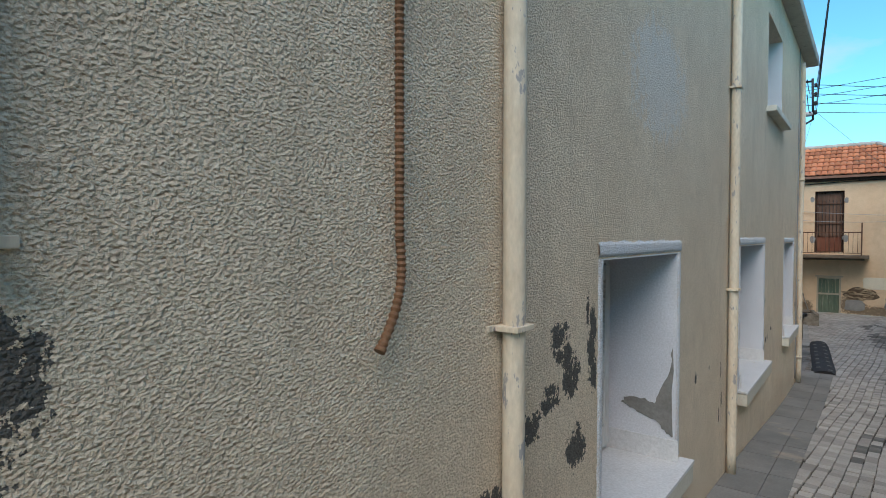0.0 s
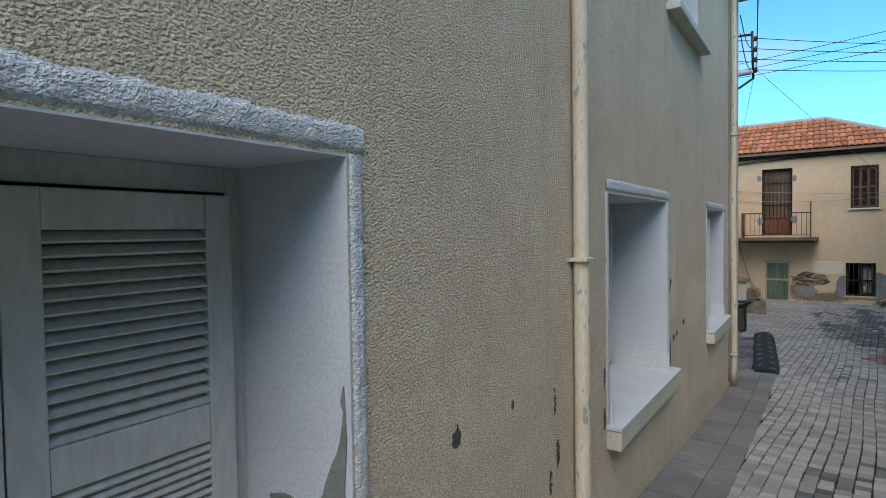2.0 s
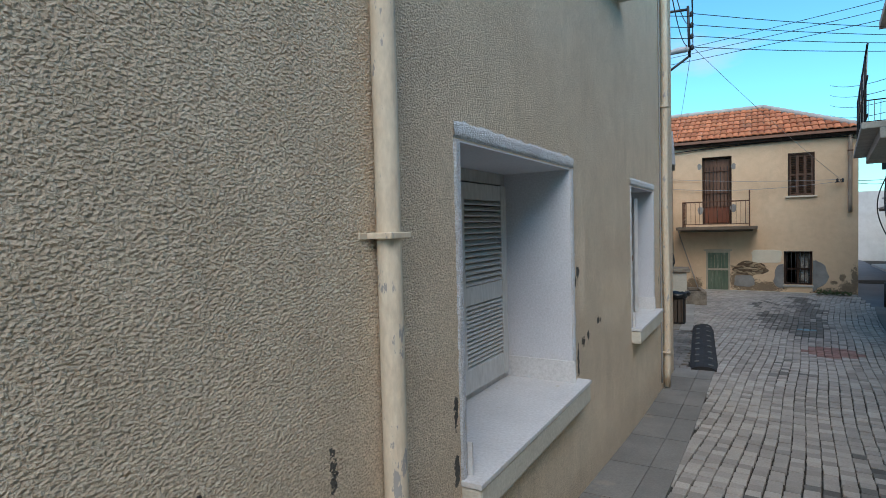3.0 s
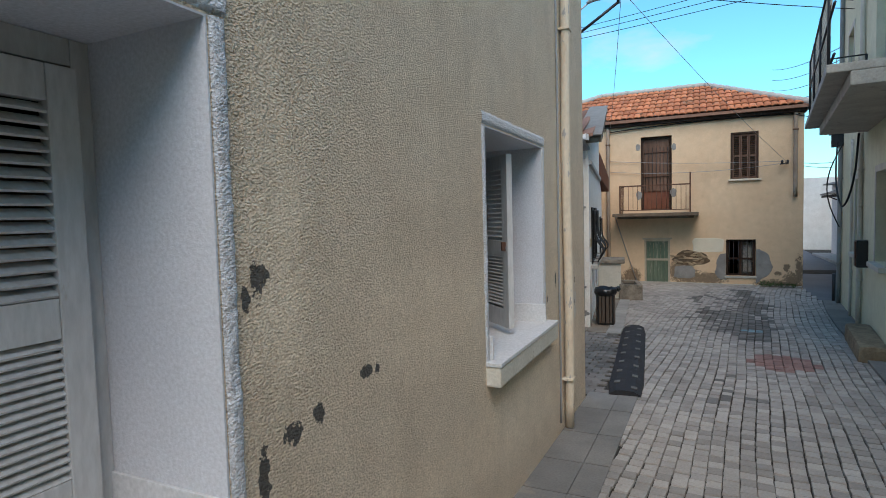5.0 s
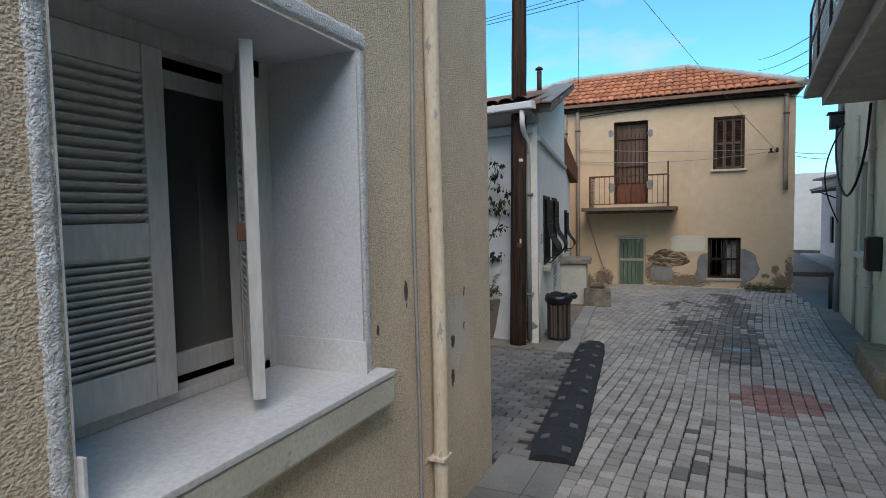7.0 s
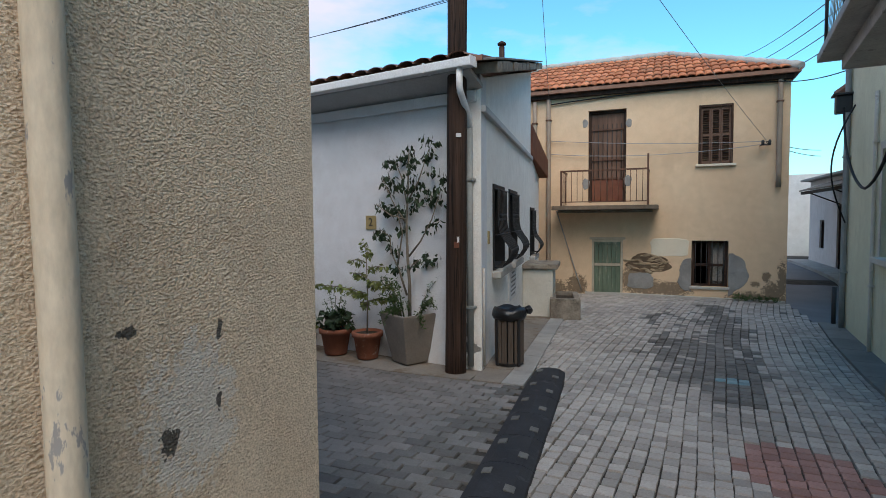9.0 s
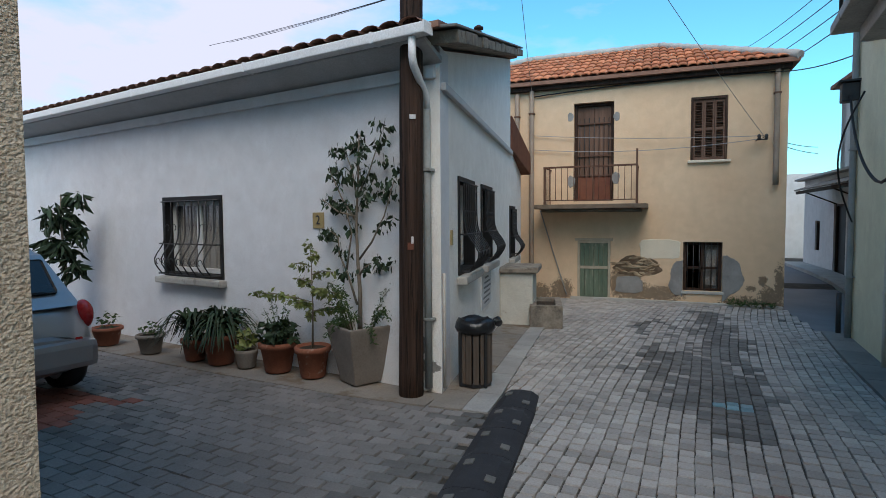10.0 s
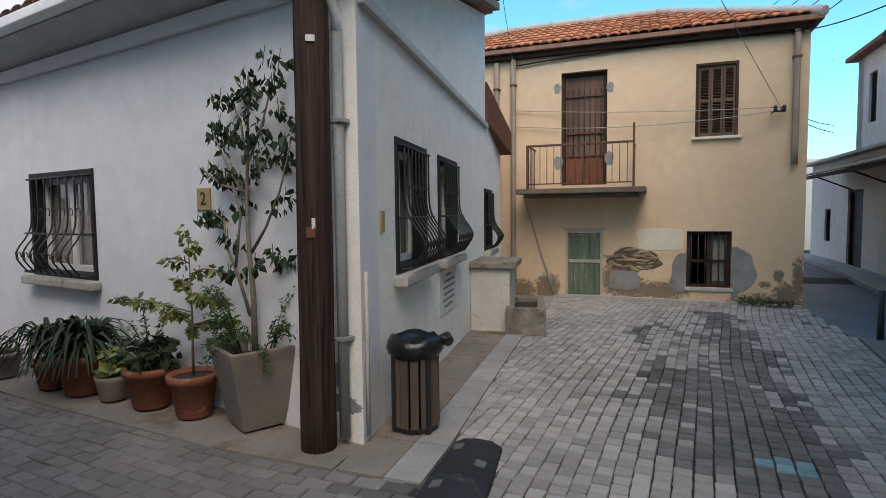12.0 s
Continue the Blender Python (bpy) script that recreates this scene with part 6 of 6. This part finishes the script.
limb((0, 0, 0.42), (0.005, 0, 0.85), (-0.01, 0.01, 1.15), (-0.02, 0.01, 1.5), (0.0, 0.0, 1.9), (0.02, 0.0, 2.3), r=0.022, r_end=0.006, name="trunk")
limb((-0.03, 0, 0.72), (-0.12, 0.02, 1.0), (-0.22, 0.03, 1.2), (-0.23, 0.03, 1.36), (-0.36, 0.04, 1.44), r=0.013)
limb((-0.14, 0.02, 1.05), (-0.06, 0.03, 1.4), (-0.12, 0.04, 1.62))
limb((0.0, 0, 1.15), (0.18, 0.03, 1.32), (0.34, 0.05, 1.55), (0.46, 0.06, 1.85), r=0.012)
limb((0.0, 0, 1.0), (0.1, 0.05, 1.08), (0.2, 0.07, 1.13))
limb((-0.02, 0, 1.5), (-0.16, 0.03, 1.7), (-0.3, 0.05, 1.98))
limb((-0.01, 0, 1.7), (-0.1, -0.03, 2.0), (-0.2, -0.03, 2.2))
limb((0.0, 0, 1.75), (0.15, 0.02, 1.95), (0.3, 0.02, 2.3))
limb((-0.02, 0, 1.55), (-0.2, 0.06, 1.6), (-0.38, 0.08, 1.72))
CLUMPS = ((0.0, 2.26), (-0.1, 2.2), (-0.2, 2.17), (0.12, 2.12), (0.05, 2.02), (0.31, 2.34), (0.34, 2.2), (-0.3, 1.95), (-0.22, 2.02), (-0.12, 1.9), (0.02, 1.86), (0.16, 1.92), (0.32, 2.05),
          (-0.37, 1.7), (-0.27, 1.66), (-0.16, 1.62), (-0.05, 1.66), (0.1, 1.72), (0.22, 1.76), (0.38, 1.8), (0.47, 1.9), (-0.12, 1.5), (-0.4, 1.42), (-0.35, 1.36), (0.13, 1.12), (0.21, 1.09), (0.27, 1.14), (-0.22, 1.22), (-0.1, 1.02), (0.3, 1.5))
bm = bmesh.new()
for a, z in CLUMPS:
    for k_ in range(2):
        c = by_wall(a + rng.uniform(-0.05, 0.05), rng.uniform(-0.10, 0.12), z + rng.uniform(-0.04, 0.05))
        tube(bm, [c + Vector((0, 0, 0.06)), c - Vector((rng.uniform(-0.05, 0.05), 0, 0.05))], 0.0025, 4)
        leaf_cloud(bm, c, (0.075, 0.075, 0.06), 10, 0.075, rng, 0.9, 1.75)
crown("crown", bm, leaf_dark, pl)
bm = bmesh.new()
for i in range(34):
    a = rng.uniform(0, math.tau)
    tip = Vector((0.33 * math.cos(a), 0.31 * math.sin(a), rng.uniform(0.42, 0.98)))
    b0 = Vector((0.10 * math.cos(a), 0.10 * math.sin(a), 0.45))
    tube(bm, [b0, b0.lerp(tip, 0.5) + Vector((0, 0, 0.1)), tip], 0.003, 4)
    for s in np.linspace(0.3, 1, 10):
        leaf_cloud(bm, b0.lerp(tip, s) + Vector((0, 0, 0.1 * (1 - (2 * s - 1) ** 2))), (0.02, 0.02, 0.02), 3, 0.048, rng, 0.1, 3.6)
crown("underplanting", bm, leaf_mid, pl)

# terracotta pot with the yellow-green shrub
t1 = round_pot(-2.49, 13.1, 0.165, 0.30, terracotta, "terracotta pot with a spindly yellow-green shrub")
bm = bmesh.new()
twigs = bmesh.new()
tube(twigs, [(0, 0, 0.26), (0.01, 0.0, 0.6), (0.0, 0, 1.02)], 0.009, 6, r_end=0.003)
rng = random.Random(9)
for z, ln, a in ((0.62, 0.55, 3.25), (0.55, 0.3, 0.2), (0.7, 0.25, 5.4), (0.75, 0.26, 2.4), (0.82, 0.2, 0.5), (0.88, 0.16, 3.6), (0.94, 0.12, 1.4), (0.6, 0.3, 4.6), (0.5, 0.25, 2.0), (0.67, 0.3, 6.0)):
    e = Vector((ln * math.cos(a), ln * math.sin(a) * 0.5, z + ln * 0.1))
    tube(twigs, [(0, 0, z), Vector((0, 0, z)).lerp(e, 0.5) + Vector((0, 0, 0.02)), e], 0.004, 4)
    for s in np.linspace(0.2, 1, max(4, int(ln / 0.03))):
        leaf_cloud(bm, Vector((0, 0, z)).lerp(e, s), (0.024, 0.024, 0.022), 6, 0.052, rng, 0.2, 1.8)
leaf_cloud(bm, (0, 0, 1.0), (0.04, 0.04, 0.1), 34, 0.048, rng, 0.0, 2.0)
for b_ in (twigs, bm):
    placed(b_, Matrix.Translation((0, 0, 0.28)) @ Matrix.Diagonal((1.2, 1.1, 1.32, 1)) @ Matrix.Translation((0, 0, -0.28)))
part("stem", twigs, bark, t1)
crown("foliage", bm, leaf_lime, t1)
# terracotta pot with a dark broad-leaved plant
t2 = round_pot(-2.94, 13.15, 0.18, 0.30, terracotta, "terracotta pot with a dense dark-leaved plant")
bm = bmesh.new()
leaf_cloud(bm, (0, 0, 0.40), (0.22, 0.19, 0.15), 170, 0.095, rng, 0.1, 1.5)
crown("foliage", bm, leaf_dark, t2)
bm = bmesh.new()
for i in range(5):
    a = i * 1.3
    e = Vector((0.14 * math.cos(a), 0.1 * math.sin(a), 0.62 + 0.06 * (i % 3)))
    tube(bm, [(0, 0, 0.3), e * 0.6 + Vector((0, 0, 0.15)), e], 0.003, 4)
    for s in np.linspace(0.5, 1, 8):
        leaf_cloud(bm, Vector((0, 0, 0.3)).lerp(e, s), (0.02, 0.02, 0.02), 3, 0.05, rng, 0.0, 3.5)
crown("sprig", bm, leaf_mid, t2)
# small grey pot with lime leaves
t3 = round_pot(-3.35, 13.16, 0.125, 0.19, planter_grey, "small grey pot with yellow-green round leaves", False)
bm = bmesh.new()
leaf_cloud(bm, (0, 0, 0.27), (0.13, 0.12, 0.12), 50, 0.09, rng, 0.1, 1.3)
crown("foliage", bm, leaf_lime, t3)


def strap_plant(t, rng, count, ln, z):
    bm = bmesh.new()
    for i in range(count):
        a = rng.uniform(0, math.tau)
        r_ = ln * rng.uniform(0.6, 1.0)
        hh = rng.uniform(0.12, 0.34)
        w = 0.026
        side_v = Vector((-math.sin(a), math.cos(a), 0)) * w
        prev = None
        for k_ in range(7):
            s = k_ / 6
            c = Vector((math.cos(a) * r_ * s, math.sin(a) * r_ * s, z + hh * math.sin(s * 2.6) - 0.16 * s * s))
            ww = side_v * (1 - s * 0.9)
            cur = (bm.verts.new(c - ww), bm.verts.new(c + ww + Vector((0, 0, 0.004))))
            if prev:
                bm.faces.new((prev[0], cur[0], cur[1], prev[1]))
            prev = cur
    return crown("strap_leaves", bm, leaf_dark, t)


t4 = round_pot(-3.72, 13.2, 0.18, 0.32, terracotta, "dark terracotta pot with arching strap leaves")
strap_plant(t4, rng, 95, 0.52, 0.30)
bm = bmesh.new()
leaf_cloud(bm, (0.0, 0, 0.48), (0.29, 0.2, 0.15), 150, 0.10, rng, 0.2, 1.7)
crown("foliage", bm, leaf_dark, t4)
t5 = round_pot(-4.1, 13.22, 0.14, 0.24, terracotta, "terracotta pot with long arching strap leaves")
strap_plant(t5, rng, 80, 0.55, 0.26)
t6 = round_pot(-4.85, 13.3, 0.15, 0.22, planter_grey, "low grey-brown pot with small leafy cuttings")
bm = bmesh.new()
leaf_cloud(bm, (0, 0, 0.28), (0.18, 0.14, 0.07), 55, 0.06, rng, 0.0, 2.0)
crown("foliage", bm, leaf_mid, t6)
t7 = round_pot(-5.75, 13.45, 0.17, 0.22, terracotta, "broad terracotta pot with a sparse plant")
bm = bmesh.new()
leaf_cloud(bm, (0, 0, 0.32), (0.14, 0.12, 0.10), 45, 0.06, rng, 0.0, 2.0)
crown("foliage", bm, leaf_mid, t7)
t8 = round_pot(-6.85, 13.7, 0.19, 0.34, terracotta, "large pot with a tall broad-leaved tree by the car")
part("trunk", rod([(0, 0, 0.3), (0.02, 0, 0.9), (-0.02, 0, 1.6), (0.0, 0, 1.9)], 0.022, 8, r_end=0.01), bark, t8)
bm = bmesh.new()
for z, a in ((0.95, 0), (1.1, 2), (1.25, 4), (1.4, 1), (1.55, 3), (1.7, 5), (1.85, 0.5), (1.2, 5.3), (1.6, 1.9)):
    c = Vector((0.2 * math.cos(a), 0.15 * math.sin(a), z))
    for i in range(30):
        one_leaf(bm, c + Vector((rng.uniform(-0.12, 0.12), rng.uniform(-0.1, 0.1), rng.uniform(-0.1, 0.1))), rng.uniform(0.15, 0.26), rng, 0.55, 3.0)
crown("crown", bm, leaf_dark, t8)

weeds = thing("weed_tuft", "small green weeds at the foot of the ochre wall", "weeds")
bm = bmesh.new()
for i in range(14):
    x = 1.95 + 0.055 * i
    leaf_cloud(bm, (x, TY - 0.16, gz(x, TY) + 0.07), (0.05, 0.05, 0.05), 16, 0.07, rng, -0.6, 2.6)
crown("leaves", bm, leaf_mid, weeds)
# ---- the parked car ----
car = thing("parked_car", "small silver-grey hatchback parked along the cottage", "car", at=frame_at((-4.06, 11.2, gz(-5, 11.5)), (-0.985, 0.17)) @ Matrix.Diagonal((1, 1, 0.93, 1)))
# x runs forward from the rear bumper, y across, z up
secs = ((0.0, 0.62, 0.34, 0.62), (0.05, 0.76, 0.26, 0.80), (0.18, 0.82, 0.22, 0.93), (0.5, 0.835, 0.22, 0.96), (1.2, 0.84, 0.2, 0.95), (2.2, 0.84, 0.2, 0.93), (2.9, 0.82, 0.22, 0.88), (3.45, 0.76, 0.26, 0.72), (3.58, 0.6, 0.32, 0.55))
bm = bmesh.new()
rings = []
for x, hw, zl, zh in secs:
    ring_ = []
    for j in range(20):
        a = math.tau * (j + 0.5) / 20
        c, s = math.cos(a), math.sin(a)
        yy = hw * math.copysign(abs(c) ** 0.45, c)
        zz = (zl + zh) / 2 + (zh - zl) / 2 * math.copysign(abs(s) ** 0.5, s)
        ring_.append(bm.verts.new((x + (0.06 if zz > 0.6 and x < 0.1 else 0.0), yy, zz)))
    rings.append(ring_)
for a, b in zip(rings, rings[1:]):
    for j in range(20):
        f = bm.faces.new((a[j], a[(j + 1) % 20], b[(j + 1) % 20], b[j]))
        f.smooth = True
bm.faces.new(rings[0][::-1])
bm.faces.new(rings[-1])
bmesh.ops.recalc_face_normals(bm, faces=bm.faces)
part("body", bm, car_paint, car)
bm = bmesh.new()
ca = [[bm.verts.new((x, sy * w, z)) for sy in (-1, 1)] for x, w, z in ((0.10, 0.72, 0.86), (0.56, 0.60, 1.36), (0.95, 0.60, 1.45), (1.7, 0.60, 1.46), (2.15, 0.62, 1.38), (2.85, 0.72, 0.90))]
for a, b in zip(ca, ca[1:]):
    bm.faces.new((a[0], a[1], b[1], b[0]))
for sd in (0, 1):
    bm.faces.new([c[sd] for c in ca])
bmesh.ops.recalc_face_normals(bm, faces=bm.faces)
bmesh.ops.bevel(bm, geom=list(bm.edges), offset=0.05, segments=3, affect="EDGES")
part("cabin", bm, car_paint, car)
part("rear_window", solid(-0.56, 0.56, -0.008, 0.008, -0.20, 0.2, 0.02, Matrix.Translation((0.325, 0, 1.13)) @ Matrix.Rotation(math.pi / 2, 4, "Z") @ Matrix.Rotation(radians(42.6), 4, "X")), car_glass, car, "tinted rear window")
for sy in (-1, 1):
    part("side_window", solid(0.75, 2.3, sy * 0.665 - 0.012, sy * 0.665 + 0.012, 1.0, 1.32, 0.03, Matrix.Translation((0, -sy * 0.005, 0))), car_glass, car)
    bm = bmesh.new()
    bmesh.ops.create_icosphere(bm, subdivisions=3, radius=1)
    for v in bm.verts:
        v.co = Vector((v.co.x * 0.10, v.co.y * 0.065, v.co.z * 0.14))
    tl = part("tail_light", placed(bm, Matrix.Translation((0.17, sy * 0.745, 0.76)) @ Matrix.Rotation(-0.25 * sy, 4, 'Z')), car_red, car, "red tail light")
    part("reflector", solid(0.0, 0.03, sy * 0.62 - 0.035, sy * 0.62 + 0.035, 0.46, 0.58, 0.01, Matrix.Translation((0.0, 0, 0))), car_red, car)
part("bumper", solid(-0.06, 0.25, -0.76, 0.76, 0.30, 0.56, 0.06), car_paint, car)
plate = part("number_plate", solid(-0.075, -0.061, -0.26, 0.26, 0.47, 0.58, 0.004), plate_white, car, "white number plate")
for i in range(6):
    part("character", solid(-0.079, -0.0755, -0.22 + i * 0.07, -0.18 + i * 0.07, 0.49, 0.56), black_iron, plate)
part("handle", solid(0.02, 0.07, -0.12, 0.12, 0.80, 0.84, 0.01), lamp_grey, car)
for x in (0.55, 2.9):
    for sy in (-1, 1):
        wm = Matrix.Translation((x, sy * 0.74, 0.285)) @ Matrix.Rotation(math.pi / 2, 4, "X")
        wh = part("wheel", placed(lathe([(0.19, -0.08), (0.27, -0.085), (0.285, -0.05), (0.285, 0.05), (0.27, 0.085), (0.19, 0.08)], 28), wm), rubber, car)
        part("rim", placed(lathe([(0.18, -0.086), (0.185, -0.087), (0.185, 0.087), (0.05, 0.089)], 24), wm), lamp_grey, wh)

# ---- clay tiles on the ochre roof ----
bm = bmesh.new()
outer, inner = [], []
for k_ in range(7):
    a = math.pi * k_ / 6
    outer.append([bm.verts.new((0.086 * math.cos(a) * f, y_, 0.038 * math.sin(a) * f + dz)) for y_, f, dz in ((-0.25, 1.0, 0.02), (0.24, 0.9, 0.0))])
for a, b in zip(outer, outer[1:]):
    f = bm.faces.new((a[0], b[0], b[1], a[1]))
    f.smooth = True
for a, b in zip(outer, outer[1:]):
    v1 = bm.verts.new(a[0].co * 0.99 + Vector((0, 0.0, -0.02)))
    v2 = bm.verts.new(b[0].co * 0.99 + Vector((0, 0.0, -0.02)))
    bm.faces.new((a[0], v1, v2, b[0]))
tile_me = None
slope = math.atan2(RZ - EZ, RY - EY0)
ln_s = math.hypot(RZ - EZ, RY - EY0)
for r_ in range(7):
    s0 = (r_ + 0.5) / 7
    xl, xr = EX0 + (RX0 - EX0) * s0, EX1 + (RX1 - EX1) * s0
    n_c = int((xr - max(xl, -3.6)) / 0.168)
    for c_ in range(n_c):
        x = xr - 0.09 - c_ * 0.168
        p = Vector((x, EY0 + (RY - EY0) * s0, EZ + (RZ - EZ) * s0 + 0.012))
        if tile_me is None:
            o = part("tile", bm, tile_red, oroof)
            tile_me = o.data
        else:
            o = new("tile", tile_me)
            o.parent = oroof
        o.matrix_basis = Matrix.Translation(p) @ Matrix.Rotation(slope + 0.015 * math.sin(c_ * 1.7 + r_), 4, "X") @ Matrix.Rotation(0.03 * math.sin(c_ * 3.1 + r_ * 2), 4, "Z")

# ---- setts of the street and the alley ----


def sett_mesh(w, h, seed):
    rng = random.Random(seed)
    bm = bmesh.new()
    j = lambda: rng.uniform(-0.004, 0.004)
    lo = [bm.verts.new((sx * w / 2 + j(), sy * h / 2 + j(), -0.03)) for sx, sy in ((-1, -1), (1, -1), (1, 1), (-1, 1))]
    md = [bm.verts.new((v.co.x, v.co.y, -0.007)) for v in lo]
    hi = [bm.verts.new((v.co.x * 0.94, v.co.y * 0.93, 0.004 * rng.random())) for v in lo]
    for a, b in ((lo, md), (md, hi)):
        for i in range(4):
            bm.faces.new((a[i], a[(i + 1) % 4], b[(i + 1) % 4], b[i]))
    bm.faces.new(hi)
    return bm


SETTS = []
for i in range(8):
    me = bpy.data.meshes.new("sett")
    b_ = sett_mesh(0.093, 0.094, i)
    b_.to_mesh(me)
    b_.free()
    SETTS.append(me)
setts = thing("sett_paving", "grey stone setts laid in staggered rows along the street", "paving", kind="structure")
alley_p = thing("alley_paving", "grey concrete setts across the side alley", "paving", kind="structure")
MATS = {"grey": paver, "alley": paver_alley, "dark": paver_dark, "red": paver_red, "faded": paver_faded, "blue": paver_blue}
bulk = {}
single = {}
rng = random.Random(77)


def inside_street(x, y_):
    if y_ > TY - 0.12 or y_ < -7:
        return False
    lft = -0.02 if y_ < 9.5 else (float(np.interp(y_, (9.5, 13.3), (-0.10, -0.40))) if y_ < 13.3 else side_edge(y_))
    rgt = float(np.interp(y_, (-7, 8, 12.5, 14.4, 15.2, 17, 20.4), (1.95, 2.05, 2.36, 2.46, 2.54, 2.8, 2.86)))
    return lft - 0.03 < x < rgt + 0.02


def dirt(x, y_):
    if ((x - 1.42) / 0.36) ** 2 + ((y_ - 11.55) / 0.42) ** 2 < 1 + 0.3 * noise.noise(Vector((x * 5, y_ * 5, 0))):
        return "faded"
    if ((x - 1.23) / 0.13) ** 2 + ((y_ - 13.6) / 0.12) ** 2 < 1:
        return "blue"
    n_ = noise.noise(Vector((x * 1.1, y_ * 0.45, 3.0))) + 0.55 * noise.noise(Vector((x * 4, y_ * 2.5, 9.0)))
    band = math.exp(-((x - 1.05 - 0.06 * (y_ - 13)) / 0.55) ** 2) * (1 if 12.2 < y_ < 19.5 else 0.3)
    return "dark" if n_ + 0.95 * band - 0.74 + rng.uniform(-0.18, 0.18) > 0 else "grey"


def lay(x, y_, ang, kind, owner, near, stretch=1.0):
    m = Matrix.Translation((x, y_, gz(x, y_) + rng.uniform(-0.004, 0.003))) @ Matrix.Rotation(ang, 4, "Z") @ Matrix.Rotation(rng.uniform(-0.015, 0.015), 4, "X") @ Matrix.Rotation(rng.uniform(-0.02, 0.02), 4, "Y") @ Matrix.Diagonal((1.04 if stretch > 1 else 1, stretch, 1, 1))
    me = rng.choice(SETTS)
    if near:
        key = (me.name, kind)
        if key not in single:
            single[key] = me.copy()
            single[key].materials.append(MATS[kind])
        o = new("sett", single[key])
        o.parent = owner
        o.matrix_basis = m
    else:
        vs, fs = bulk.setdefault((owner.name, kind), ([], []))
        n0 = len(vs)
        vs += [tuple(m @ v.co) for v in me.vertices]
        fs += [tuple(n0 + i for i in p.vertices) for p in me.polygons]


ang = radians(-4.0)
for col_ in range(-34, 52):
    off = 0.055 if col_ % 2 else 0.0
    off += 0.03 * math.sin(col_ * 5.3)
    for row_ in range(-90, 264):
        u, v = col_ * 0.1, row_ * 0.111 + off
        bend = 0.012 * math.sin(v * 1.7 + 0.3 * col_) + 0.006 * max(0.0, v - 14) ** 2
        x = u + 0.07 * (v - 9) + bend
        if inside_street(x, v):
            lay(x, v, ang - 0.012 * max(0.0, v - 14), dirt(x, v), setts, 12.65 < v < 13.75 and 0.2 < x < 2.0)
for row_ in range(0, 46):
    for col_ in range(-80, 1):
        x, v = col_ * 0.172 + (0.086 if row_ % 2 else 0) - 0.1, 9.45 + row_ * 0.103
        yy = v + 0.12 * max(0.0, -x - 1.5)
        lim = float(np.interp(yy, (9.4, 13.3), (-0.36, -0.68)))
        if x < lim + 0.03 and 9.42 < yy < front_edge(x) + 0.06:
            red_ = -5.9 < x < -3.62 + 0.2 * math.sin(yy * 9) and 10.9 < yy < 11.98
            kind = "red" if red_ else ("dark" if noise.noise(Vector((x * 0.8, yy * 1.2, 5))) + rng.uniform(-0.2, 0.2) > 0.32 else "alley")
            lay(x, yy, math.pi / 2 - 0.12 * (x < -1.5), kind, alley_p, False, 1.74)
for (owner_name, kind), (vs, fs) in bulk.items():
    me = bpy.data.meshes.new("sett_field")
    me.from_pydata(vs, [], fs)
    me.materials.append(MATS[kind])
    o = new("sett_field", me)
    o.parent = bpy.data.objects[owner_name]
    o["kind"] = "stuff"
